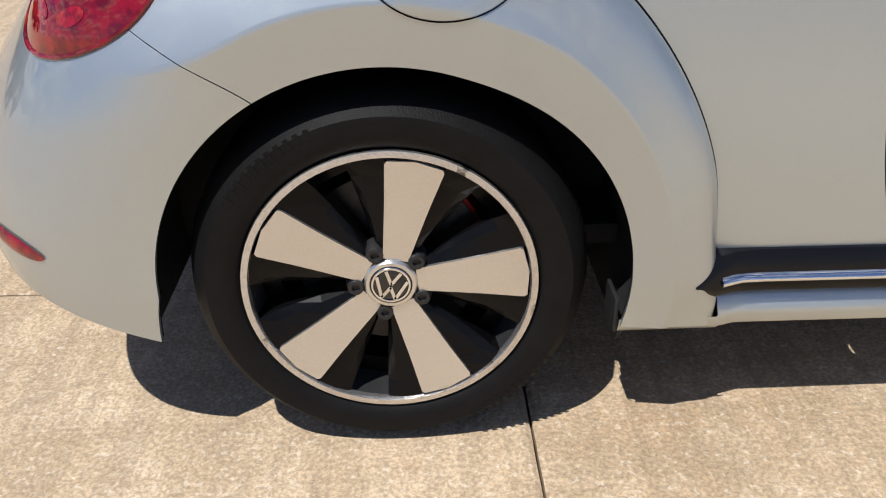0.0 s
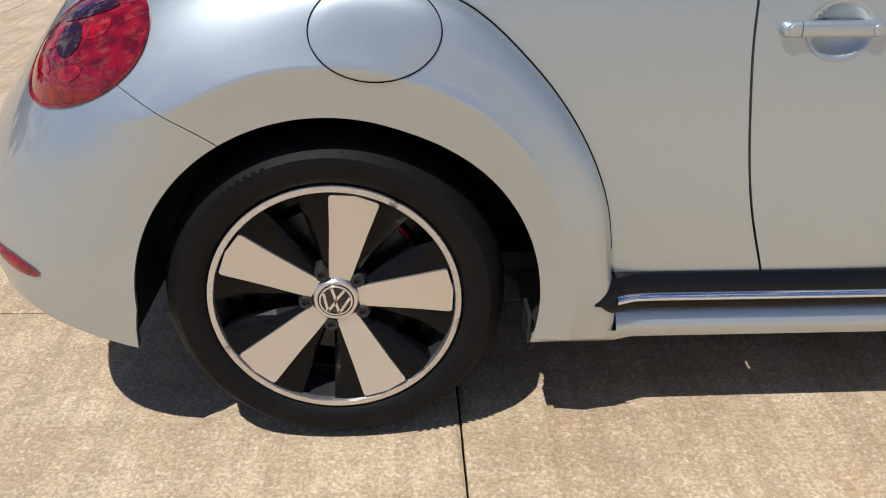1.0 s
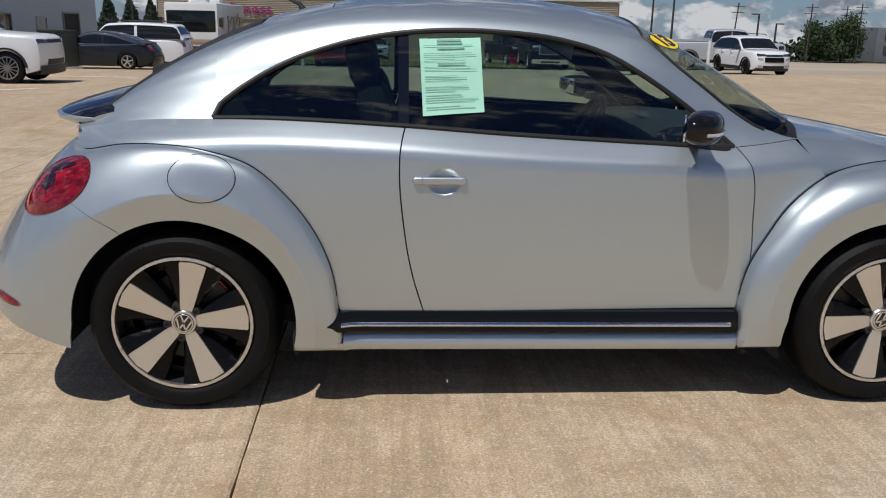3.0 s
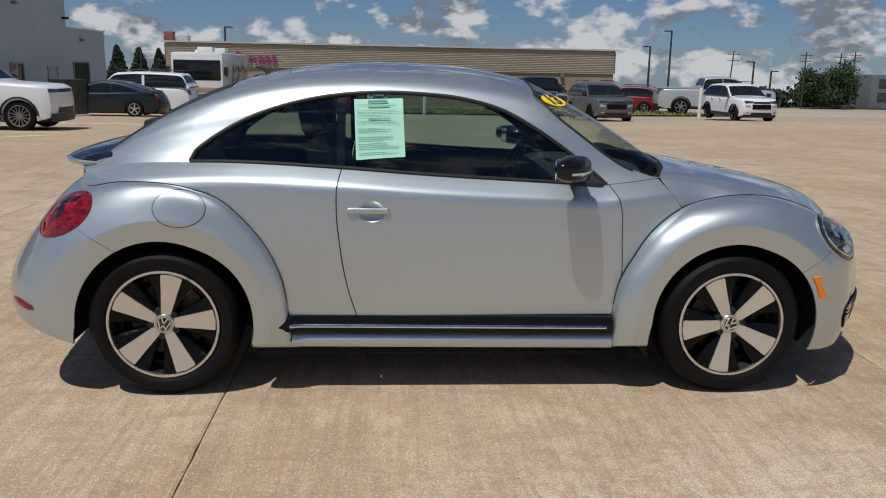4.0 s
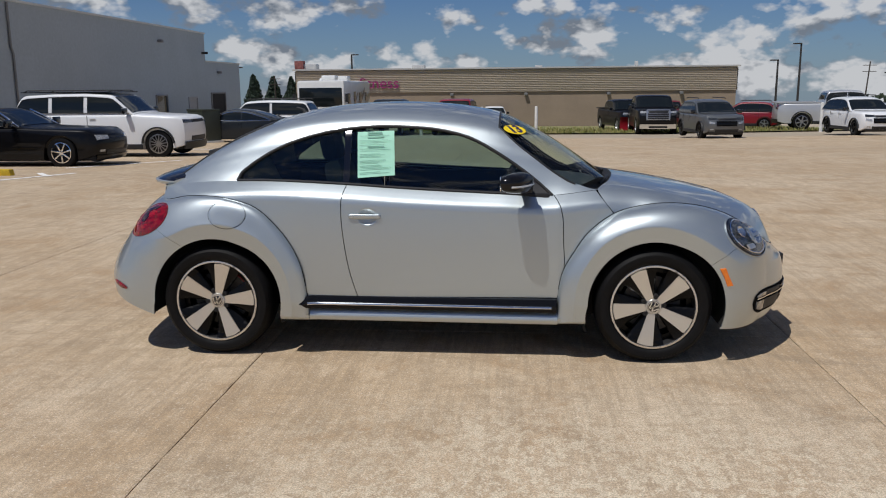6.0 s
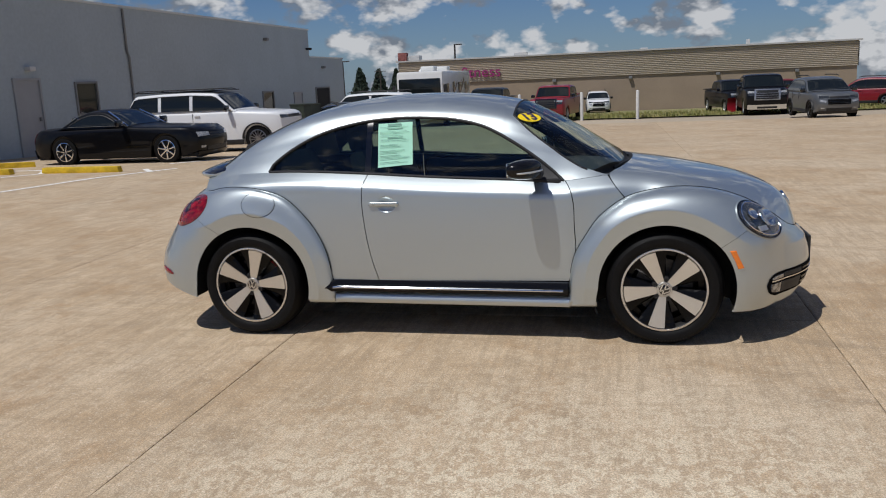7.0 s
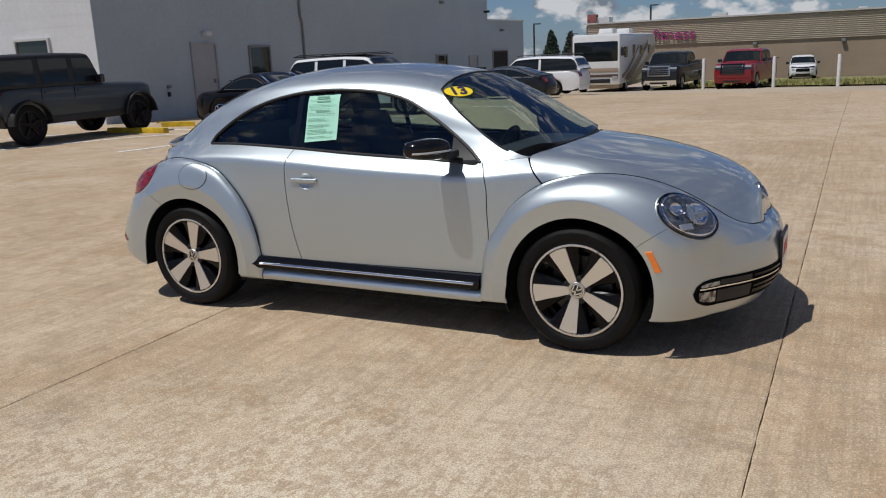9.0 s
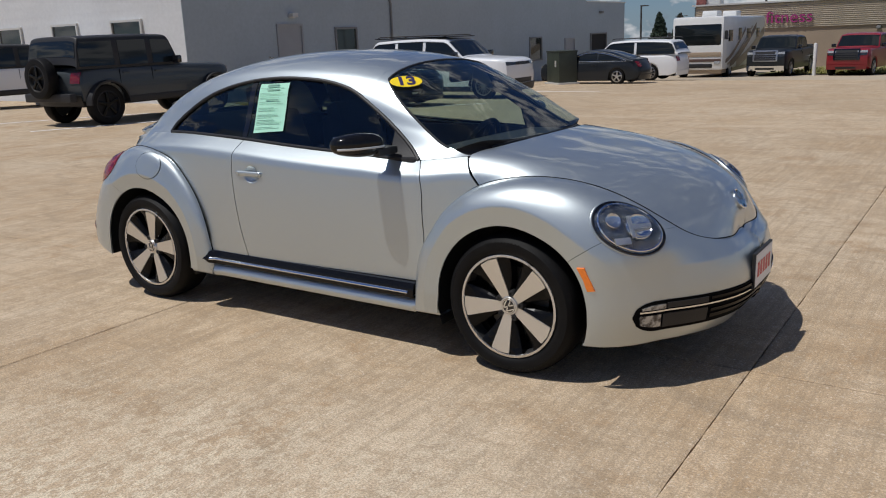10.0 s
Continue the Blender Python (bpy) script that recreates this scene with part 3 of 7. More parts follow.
# flanks: door, rear quarter, scuttle side
crease_r = smooth_fn([r[1] for r in REAR[::-1]][:-2], [r[3] - 0.04 for r in REAR[::-1]][:-2])
crease_f = smooth_fn([r[1] for r in FRONT][2:], [r[3] - 0.04 for r in FRONT][2:])
G = 0.0025
top = lambda x: z_belt(x) - 0.0
door_P = flank(lambda x: 0.345 + 0 * x, top, lambda z: x_door_back(z) + G, lambda z: x_door_front(z) - G, 180, 96)
CUP = (0.905, 0.812, 0.056, 0.047)
for s in (1, -1):
    P = door_P if s > 0 else mirrored(door_P)
    bm = sheet(P, out_flip(door_P) if s > 0 else not out_flip(door_P), 0.010)
    gone = [f for f in bm.faces if ((f.calc_center_median().x - CUP[0]) / CUP[2]) ** 2 + ((f.calc_center_median().z - CUP[1]) / CUP[3]) ** 2 < 1.0]
    bmesh.ops.delete(bm, geom=gone, context="FACES")
    door = part("door", bm, SILVER, car, "silver door skin")
    rr = np.linspace(1.12, 0.0, 16)
    aa = np.linspace(0, 2 * math.pi, 48, endpoint=False)
    D = np.zeros((48, 16, 3))
    for p, r in enumerate(rr):
        X, Z = CUP[0] + CUP[2] * r * np.cos(aa), CUP[1] + CUP[3] * r * np.sin(aa)
        D[:, p, 0], D[:, p, 2] = X, Z
        D[:, p, 1] = -s * (side_y(X, Z) + (0.0015 if r > 0.99 else 0.0008) - 0.0135 * (1 - min(r, 1) ** 3.5))
    bm = bmesh.new()
    add_grid(bm, D, s < 0, loop=True)
    bmesh.ops.recalc_face_normals(bm, faces=bm.faces)
    bmesh.ops.reverse_faces(bm, faces=bm.faces) if bm.faces[0].normal.y * s > 0 else None
    part("handle_cup", bm, SILVER, door)
    # the pull: a flat rounded grip and its end cap, along the skin
    for x0, x1, name in ((0.8295, 0.984, "handle"), (0.795, 0.8280, "handle_cap")):
        ya, yb = float(side_y(x0, 0.815)), float(side_y(x1, 0.815))
        bm = bmesh.new()
        bar = []
        r = 0.0135
        for k in range(13):
            a = math.pi / 2 + math.pi * k / 12
            full = name == "handle_cap"
            bar.append((x0 + r + r * math.cos(a), 0.815 + r * math.sin(a)) if full else (x0, 0.815 + r * math.cos(math.pi * k / 12)))
        for k in range(13):
            a = -math.pi / 2 + math.pi * k / 12
            bar.append((x1 - r + r * math.cos(a), 0.815 + r * math.sin(a)) if not full else (x1, 0.815 - r * math.cos(math.pi * k / 12)))
        levels = []
        for out, shrink in ((-0.006, 1.0), (0.009, 1.0), (0.0135, 0.90), (0.0155, 0.66), (0.016, 0.30)):
            ring = []
            for x, z in bar:
                xm = min(max(x, x0 + (r if full else 0)), x1 - (0 if full else r))
                xx, zz = xm + (x - xm) * shrink, 0.815 + (z - 0.815) * shrink
                ring.append(bm.verts.new((xx, -s * (ya + (yb - ya) * (xx - x0) / (x1 - x0) + out), zz)))
            levels.append(ring)
        for u, v in zip(levels, levels[1:]):
            for k in range(len(u)):
                bm.faces.new((u[k], u[(k + 1) % len(u)], v[(k + 1) % len(u)], v[k]))
        bm.faces.new(levels[-1])
        bmesh.ops.recalc_face_normals(bm, faces=bm.faces)
        part(name, bm, SILVER, door, "silver pull handle" if name == "handle" else "")
    for x in (0.815, 0.965):
        bm = bmesh.new()
        tube(bm, [(x, -s * (float(side_y(x, 0.815)) - 0.004), 0.815), (x, -s * (float(side_y(x, 0.815)) + 0.018), 0.815)], 0.010, 10)
        part("handle_foot", bm, SILVER, door)
q_P = flank(lambda x: np.where(x < 0.534, crease_r(np.minimum(x, 0.534)), 0.345), top, lambda z: -0.40 + 0 * z, lambda z: x_door_back(z) - G, 90, 44)
both("quarter_panel", q_P, SILVER, "", out_flip(q_P), 0.01, "b")
s_P = flank(lambda x: crease_f(np.maximum(x, 2.0)), lambda x: z_belt(x) - 0.002 + 0 * x, lambda z: x_door_front(z) + G, lambda z: 2.315 - G - (z - 0.826) * 0.78, 30, 30)
both("scuttle_side", s_P, SILVER, "", out_flip(s_P), 0.01, "ab")

# cabin: pillars and roof rail, roof, glass
rail = cabin_strip(0.105, 1.655, f_arc, lambda x: np.clip(f_arc(x) + 0.0, 0, 1) * 0 + np.where(x < 0.3, f_back(np.minimum(x, 0.3)), np.where(x > 1.60, f_screen(np.maximum(x, 1.6)), 0.93)), 160, 14)
both("roof_rail", rail, SILVER, "", out_flip(rail), 0.012, "c")
pillar = cabin_strip(1.655, 2.238, lambda x: np.where(x < 1.965, f_arc(np.minimum(x, 1.965)), 0), lambda x: np.where(x < 2.08, f_screen(np.minimum(x, 2.08)), 0.25 - 0.23 * step(2.08, 2.24, x)), 60, 12)
both("windscreen_pillar", pillar, SILVER, "", out_flip(pillar), 0.0)
tail_side = cabin_strip(-0.42, 0.105, zero, f_back, 40, 30)
both("rear_pillar", tail_side, SILVER, "", out_flip(tail_side), 0.004, "d")


def whole(P):
    """Both halves of a strip that ends on the middle line, as one grid."""
    return np.concatenate([P, mirrored(P)[:, ::-1][:, 1:]], axis=1)


roof_lo = lambda x: np.where(x < 0.3, f_back(np.minimum(x, 0.3)), np.where(x > 1.60, f_screen(np.maximum(x, 1.6)), 0.93))
roof = whole(cabin_strip(0.245, 0.505, roof_lo, one, 20, 20))
part("roof_rear", sheet(roof, out_flip(roof), 0.006, "ab"), SILVER, car)
roof = whole(cabin_strip(0.509, 1.652, roof_lo, one, 70, 20))
part("roof", sheet(roof, out_flip(roof), 0.006, "ab"), SILVER, car)
screen = whole(cabin_strip(1.66, 2.31, f_screen, one, 60, 22))
part("windscreen", sheet(screen, out_flip(screen), 0), GLASS_CLEAR, car, "clear curved windscreen")
back = whole(cabin_strip(-0.42, 0.24, f_back, one, 40, 22))
part("rear_window", sheet(back, out_flip(back), 0.004), GLASS_DARK, car, "dark tinted rear window")
inset = lambda P, d: P - normals_of(P) * d * (-1 if out_flip(P) else 1)
frit = cabin_strip(-0.40, 0.238, lambda x: f_back(x) + 0.004, lambda x: np.minimum(f_back(x) + 0.085, 0.99), 40, 6)
both("rear_glass_border", inset(frit, -0.0025), BLACK_TRIM, "black printed border of the rear window", out_flip(frit), 0.0)
pane_q = inset(cabin_strip(0.105, 0.748, zero, f_arc, 60, 22), 0.006)
both("quarter_window", pane_q, GLASS_DARK, "dark tinted quarter window", out_flip(pane_q), 0)
pane_d = inset(cabin_strip(0.785, 1.965, zero, f_arc, 90, 22), 0.006)
both("door_window", pane_d, GLASS_TINT, "tinted door window", out_flip(pane_d), 0)
post = inset(cabin_strip(0.748, 0.785, zero, f_arc, 10, 22), 0.003)
both("door_post", post, BLACK_GLOSS, "", out_flip(post), 0.004)


def edging(name, curve_pts, r, mat, label=""):
    for s in (1, -1):
        bm = bmesh.new()
        tube(bm, [(p[0], p[1] * s, p[2]) for p in curve_pts], r, 8)
        part(name, bm, mat, car, label)


xs = np.linspace(0.105, 1.965, 90)
edging("window_seal", cabin(xs, f_arc(xs)), 0.010, BLACK_TRIM)
edging("waist_seal", cabin(xs, 0.0 * xs + 0.012), 0.0085, BLACK_TRIM)
xs = np.linspace(1.655, 2.10, 30)
edging("screen_seal", cabin(xs, f_screen(xs)), 0.006, BLACK_TRIM)
xs = np.linspace(-0.42, 0.24, 30)
edging("rear_screen_seal", cabin(xs, f_back(xs)), 0.007, BLACK_TRIM)
ys = np.linspace(0.83, 1.0, 16)
hd = cabin(1.656 + 0 * ys, ys)
edging("screen_header_seal", hd, 0.006, BLACK_TRIM)

# bonnet
edge_line = front_P[(front_th <= 117.2) & (front_th >= 18.5), -1] * np.array([1, -1, 1])
ke = np.concatenate([[0], np.cumsum(np.linalg.norm(np.diff(edge_line, axis=0), axis=1))])
edge_fn = lambda s: np.array([np.interp(s, ke, edge_line[:, q]) for q in range(3)])
crown_fn = smooth_fn([0, 0.12, 0.28, 0.45, 0.62, 0.80, 0.92, 1.0], [(2.37, 0, 0.992), (2.52, 0, 0.971), (2.72, 0, 0.940), (2.95, 0, 0.897), (3.13, 0, 0.841), (3.270, 0, 0.757), (3.327, 0, 0.665), (3.341, 0, 0.574)])
nu, nv = 90, 36
bonnet = np.zeros((nu, nv, 3))
for a, u in enumerate(np.linspace(0, 0.985, nu)):
    E = edge_fn(np.array(u * ke[-1]))
    C = crown_fn(np.array(u))
    for b, v in enumerate(np.linspace(0, 1, nv)):
        w = 1 - (1 - v) ** (2.3 + 0.9 * u)
        wx = 1 - (1 - v) ** (1.7 + 0.8 * u)
        bonnet[a, b] = (E[0] + (C[0] - E[0]) * wx, -E[1] * (1 - v), E[2] + (C[2] - E[2]) * w)
bonnet[..., 2] -= 0.003
# its rear edge climbs from the crease to the scuttle and follows the windscreen's foot
rear_edge = smooth_fn([0, 0.08, 0.16, 0.21, 0.32, 0.55, 0.8, 1.0], [(2.318, -0.726, 0.828), (2.268, -0.716, 0.888), (2.228, -0.655, 0.953), (2.245, -0.61, 0.966), (2.29, -0.50, 0.978), (2.335, -0.32, 0.990), (2.36, -0.14, 0.997), (2.365, 0, 0.998)])(np.linspace(0, 1, nv))
shift = rear_edge - bonnet[0]
for a, u in enumerate(np.linspace(0, 1, nu)):
    k = max(0.0, 1 - u / 0.42)
    bonnet[a] += shift * k**2 * (1.0 + 0 * u)
bon = whole(bonnet)
part("bonnet", sheet(bon, out_flip(bon), 0.005, "cd"), SILVER, car, "silver rounded bonnet")

# scuttle under the windscreen
xs = np.linspace(2.10, 2.31, 30)
rim = cabin(xs, f_screen(xs))
front_rim = bonnet[0][np.linspace(int(nv * 0.17), nv - 1, 30).astype(int)]
t = np.linspace(0, 1, 8)[None, :, None]
scut = rim[:, None] * (1 - t) + front_rim[:, None] * t
scut[..., 2] -= 0.03 * np.sin(np.pi * t[..., 0])
both("scuttle_panel", scut, BLACK_TRIM, "black plastic scuttle panel", out_flip(scut), 0.0)
for s in (1, -1):
    bm = bmesh.new()
    tube(bm, [(p[0], p[1] * s, p[2] + 0.016) for p in scut[9:28, 4]], 0.007, 6)
    part("wiper", bm, BLACK_TRIM, car, "black wiper")

# dark inner shell behind the panel gaps
for P in (rear_P, front_P[front_th > 31.0], q_P, s_P, door_P, rail, pillar, bonnet[: int(nu * 0.86)]):
    I = inset(P, 0.016)
    for Q, fl in ((I, out_flip(P)), (mirrored(I), not out_flip(P))):
        bm = sheet(Q, fl, 0)
        part("inner_shell", bm, DARK_GAP, car)

# sills with black and chrome strips
xs = np.linspace(0.562, 1.996, 40)
for s in (1, -1):
    def strip(zs, ys, x0, x1, n=40):
        P = np.zeros((n, len(zs), 3))
        X = np.linspace(x0, x1, n)
        drop = 0.010 * (X - 0.55) / 1.45
        for a, (z, y) in enumerate(zip(zs, ys)):
            P[:, a, 0], P[:, a, 1], P[:, a, 2] = X, -(y + 0.028 * (1 - step(0.50, 0.60, X))) * s if x0 < 0.57 else -y * s, 0.305 + (z - 0.305) * (0.25 + 0.75 * step(0.495, 0.545, X)) - drop if x0 < 0.53 else z - drop
        return P
    sl = strip([0.21, 0.200, 0.203, 0.222, 0.234, 0.272, 0.278], [0.74, 0.825, 0.838, 0.845, 0.845, 0.820, 0.80], 0.554, 2.000)
    part("sill", sheet(sl, (s > 0) == False, 0.0), SILVER, car)
    sl = strip([0.271, 0.276, 0.292, 0.335, 0.348, 0.352], [0.80, 0.850, 0.856, 0.846, 0.838, 0.80], 0.500, 1.995)
    part("sill_strip", sheet(sl, (s > 0) == False, 0.012), SILL_BLACK, car, "gloss black sill strip")
    turn = [radians(a) for a in range(-90, 91, 15)]
    sl = strip([0.3045 + 0.0092 * math.sin(a) for a in turn], [0.846 + 0.015 * math.cos(a) - 0.004 * math.sin(a) for a in turn], 0.547, 1.965)
    part("chrome_strip", sheet(sl, (s > 0) == False, 0.004), CHROME, car, "bright chrome strip")
# the wings' lower edges turn under and run level with the sills
for x0, x1 in ((0.382, 0.554), (2.000, 2.158)):
    for s in (1, -1):
        P = np.zeros((10, 5, 3))
        for a, x in enumerate(np.linspace(x0, x1, 10)):
            for b, (y, z) in enumerate(((0.868, 0.236), (0.866, 0.222), (0.858, 0.207), (0.842, 0.199), (0.76, 0.205))):
                P[a, b] = (x, -s * y, z)
        part("wing_foot", sheet(P, s < 0, 0.0), SILVER, car)
# floor pan, keeps daylight out from below
bm = bmesh.new()
box(bm, 1.27, 0, 0.20, 1.60, 1.40, 0.04)
part("floor_pan", bm, BLACK_LINER, car)
bm = bmesh.new()
box(bm, -0.42, 0, 0.30, 0.46, 1.0, 0.04)
part("rear_floor_pan", bm, BLACK_LINER, car)
bm = bmesh.new()
box(bm, 3.02, 0, 0.24, 0.5, 0.9, 0.04)
part("front_floor_pan", bm, BLACK_LINER, car)

# wheel wells
for hx in (0.0, 2.537):
    for s in (1, -1):
        bm = bmesh.new()
        lathe(bm, [(0.402, -0.856 * s), (0.415, -0.84 * s), (0.415, -0.55 * s), (0.06, -0.55 * s)], 48, "y", (hx, 0, 0.317), radians(-19), radians(203 if hx else 193))
        part("wheel_well", bm, BLACK_LINER, car)



def road_wheel(hx, s, turn, y_face):
    """A wheel of the coupe: s is -1 on the right side; turn is the first spoke's angle in degrees."""
    w = new("wheel")
    w.parent = car
    w.location = (hx, s * y_face, 0.312)
    w.scale = (1.028, 1.0, 1.028)
    o = s  # outward
    L = lambda prof: [(r, h * o) for r, h in prof]
    bm = bmesh.new()
    lathe(bm, L([(0.238, -0.205), (0.262, -0.215), (0.300, -0.213), (0.314, -0.195), (0.3205, -0.17), (0.3225, -0.11), (0.3205, -0.05), (0.3135, -0.022), (0.303, -0.008), (0.290, 0.006), (0.263, 0.008), (0.244, 0.0), (0.2365, -0.010), (0.2345, -0.02)]), 96)
    # the contact patch is flattened where it stands
    for v in bm.verts:
        if v.co.z < -0.3195:
            v.co.z = -0.3195
    tyre = part("tyre", bm, RUBBER, w, "black rubber tyre")
    # tread blocks along the shoulder
    bm = bmesh.new()
    for k in range(110):
        a = 2 * math.pi * k / 110
        c, q = math.cos(a), math.sin(a)
        if q * 0.3240 < -0.316:
            continue
        vs = []
        for r, h in ((0.3120, -0.021), (0.3227, -0.052), (0.3240, -0.10), (0.3235, -0.14)):
            for da in (-0.017, 0.017):
                aa = a + da + (0.02 if h < -0.06 else 0)
                vs.append(bm.verts.new((r * math.cos(aa), h * o, r * math.sin(aa))))
        for m in range(3):
            bm.faces.new((vs[2 * m], vs[2 * m + 1], vs[2 * m + 3], vs[2 * m + 2]))
    bmesh.ops.recalc_face_normals(bm, faces=bm.faces)
    part("tread", bm, RUBBER, tyre)
    # raised bars where the maker's writing runs round the wall
    for a0, n, r in ((112, 11, 0.286), (-62, 11, 0.288)):
        for k in range(n):
            a = radians(a0 + turn - 78 + k * 3.3)
            bm = bmesh.new()
            box(bm, 0, 0, 0, 0.018, 0.0012, 0.008)
            bm.transform(Matrix.Rotation(-a, 4, "Y") @ Matrix.Translation((r, 0.0072 * o, 0)))
            part("wall_mark", bm, RUBBER, tyre)
    bm = bmesh.new()
    lathe(bm, L([(0.232, -0.205), (0.2345, -0.012), (0.2368, -0.004), (0.2355, 0.001), (0.2310, 0.0018), (0.2252, 0.0018), (0.2235, -0.002), (0.2230, -0.012)]), 96)
    part("rim_lip", bm, ALLOY_WORN, w, "scuffed bright rim edge")
    bm = bmesh.new()
    lathe(bm, L([(0.2300, -0.010), (0.221, -0.06), (0.205, -0.17), (0.10, -0.185), (0.0, -0.185)]), 64)
    part("barrel", bm, BLACK_LINER, w)
    # brake disc and caliper
    bm = bmesh.new()
    lathe(bm, L([(0.158, -0.105), (0.158, -0.095), (0.07, -0.095), (0.065, -0.07), (0.0, -0.07)]), 48)
    part("brake_disc", bm, BRUSHED, w)
    bm = bmesh.new()
    lathe(bm, L([(0.11, -0.14), (0.11, -0.10), (0.165, -0.10), (0.17, -0.14)]), 14, "y", (0, 0, 0), radians(20), radians(58))
    part("brake_caliper", bm, RED_CALIPER, w, "red brake caliper")
    # five bright spokes, each between two dark sloping flanks
    face = Matrix(((1, 0, 0, 0), (0, 0, o, 0), (0, 1, 0, 0), (0, 0, 0, 1)))

    def polar(r, deg):
        return (r * math.cos(radians(deg)), r * math.sin(radians(deg)))

    for k in range(5):
        c = turn + 72 * k
        wide = lambda r: math.degrees(math.asin(min(0.9, (0.0205 + (r - 0.045) * 0.148) / r)))
        flank_w = lambda r: math.degrees(math.asin(min(0.9, (0.031 + (r - 0.06) * 0.445) / r)))
        steps = (0.046, 0.075, 0.11, 0.15, 0.19, 0.216)
        out = [polar(r, c - wide(r)) for r in steps]
        out += [polar(0.2205, c - 11.2), polar(0.2228, c), polar(0.2205, c + 11.2)]
        out += [polar(r, c + wide(r)) for r in steps[::-1]]
        bm = bmesh.new()
        prism(bm, out, -0.016, 0.002, face, 0.0015)
        for v in bm.verts:
            v.co.y += o * 0.11 * (math.hypot(v.co.x, v.co.z) - 0.2285)
        part("spoke", bm, ALLOY, w, "bright machined spoke", smooth=False)
        for side in (1, -1):
            bm = bmesh.new()
            rows = []
            for r, d in ((0.052, -0.014), (0.08, -0.018), (0.12, -0.020), (0.16, -0.020), (0.195, -0.018), (0.2305, -0.006)):
                h0, h1 = wide(r) - 0.3, flank_w(r)
                p0, p1 = polar(r, c + side * h0), polar(r, c + side * h1)
                pm = polar(r, c + side * (h0 * 0.3 + h1 * 0.7))
                rows.append([face @ Vector((*p0, -0.003)), face @ Vector((*pm, d * 0.55)), face @ Vector((*p1, d)), face @ Vector((*p1, d - 0.05))])
            P = np.array([[tuple(v) for v in row] for row in rows])
            P[:, :, 1] += o * 0.11 * (np.hypot(P[:, :, 0], P[:, :, 2]) - 0.2285)
            add_grid(bm, P)
            part("spoke_flank", bm, WHEEL_BLACK, w, smooth=False)
        # the deep window's floor at the rim and its stiffening web
        a = c + 36
        bm = bmesh.new()
        ring = [polar(0.221, a - 11), polar(0.2215, a), polar(0.221, a + 11), polar(0.185, a + 9), polar(0.182, a), polar(0.185, a - 9)]
        prism(bm, ring, -0.10, -0.070, face, 0.004)
        part("window_foot", bm, WHEEL_BLACK, w, smooth=False)
        # wheel bolt
        px, pz = polar(0.057, c + 36)
        bm = bmesh.new()
        lathe(bm, [(0.0, -0.002 * o), (0.006, -0.002 * o), (0.007, 0.003 * o), (0.0125, 0.003 * o), (0.0135, 0.0), (0.0165, -0.014 * o), (0.0175, -0.03 * o)], 16, "y", (px, -0.016 * o, pz))
        part("wheel_bolt", bm, BLACK_TRIM, w)
    # centre: collar, cap and its badge, set back from the rim's edge
    HUB = -0.019
    bm = bmesh.new()
    lathe(bm, L([(0.044, -0.05), (0.043, HUB + 0.004), (0.040, HUB + 0.0075), (0.0345, HUB + 0.008), (0.034, HUB + 0.005)]), 48)
    part("hub_collar", bm, ALLOY, w)
    bm = bmesh.new()
    lathe(bm, L([(0.034, HUB + 0.006), (0.030, HUB + 0.0085), (0.0, HUB + 0.0095)]), 40)
    cap = part("centre_cap", bm, BLACK_GLOSS, w)
    bm = bmesh.new()
    lathe(bm, L([(0.0325, HUB + 0.0075), (0.0315, HUB + 0.0100), (0.0285, HUB + 0.0100), (0.0278, HUB + 0.0075)]), 40)
    part("badge_ring", bm, CHROME, cap)
    rot = Matrix.Rotation(radians(turn - 90), 4, "Z")
    for u0, v0, u1, v1 in ((-0.012, 0.025, 0.0, 0.002), (0.012, 0.025, 0.0, 0.002), (-0.025, 0.012, -0.011, -0.024), (0.025, 0.012, 0.011, -0.024), (-0.011, -0.024, 0.0, -0.003), (0.011, -0.024, 0.0, -0.003)):
        d = Vector((u1 - u0, v1 - v0, 0)).normalized()
        n = Vector((-d.y, d.x, 0)) * 0.0026
        a, b = Vector((u0, v0, 0)), Vector((u1, v1, 0))
        bm = bmesh.new()
        prism(bm, [tuple((rot @ p)[:2]) for p in (a + n, a - n, b - n, b + n)], HUB + 0.008, HUB + 0.0112, face)
        part("badge_bar", bm, CHROME, cap, smooth=False)
    return w


for hx, turn, yf in ((0.0, 78, 0.866), (2.537, 43, 0.874)):
    road_wheel(hx, -1, turn, yf)
    road_wheel(hx, 1, 20 + turn, yf)


# ---- lamps, grille, badges and fittings of the coupe ----
def tree_of(P):
    n, m = P.shape[:2]
    return BVHTree.FromPolygons([tuple(p) for p in P.reshape(-1, 3)], [(i * m + j, (i + 1) * m + j, (i + 1) * m + j + 1, i * m + j + 1) for i in range(n - 1) for j in range(m - 1)])


T_REAR, T_FRONT, T_BON = tree_of(rear_P), tree_of(front_P), tree_of(bonnet)


def seat_on(tree, p, up=(0, 0, 1)):
    """A frame on the skin next to p, its third axis outwards."""
    q, n, _, _ = tree.find_nearest(Vector(p))
    if n.dot(q - Vector((1.25, 0, 0.5))) < 0:
        n = -n
    return frame_on(q, n, up)


def on_skin(tree, fr, u, v, lift):
    """The skin's point below (u, v) of the frame, lifted along its axis."""
    p, n = fr @ Vector((u, v, 0.12)), (fr.to_3x3() @ Vector((0, 0, 1)))
    q, _, _, _ = tree.ray_cast(p, -n)
    if q is None:
        q = fr @ Vector((u, v, 0))
    return q + n * lift


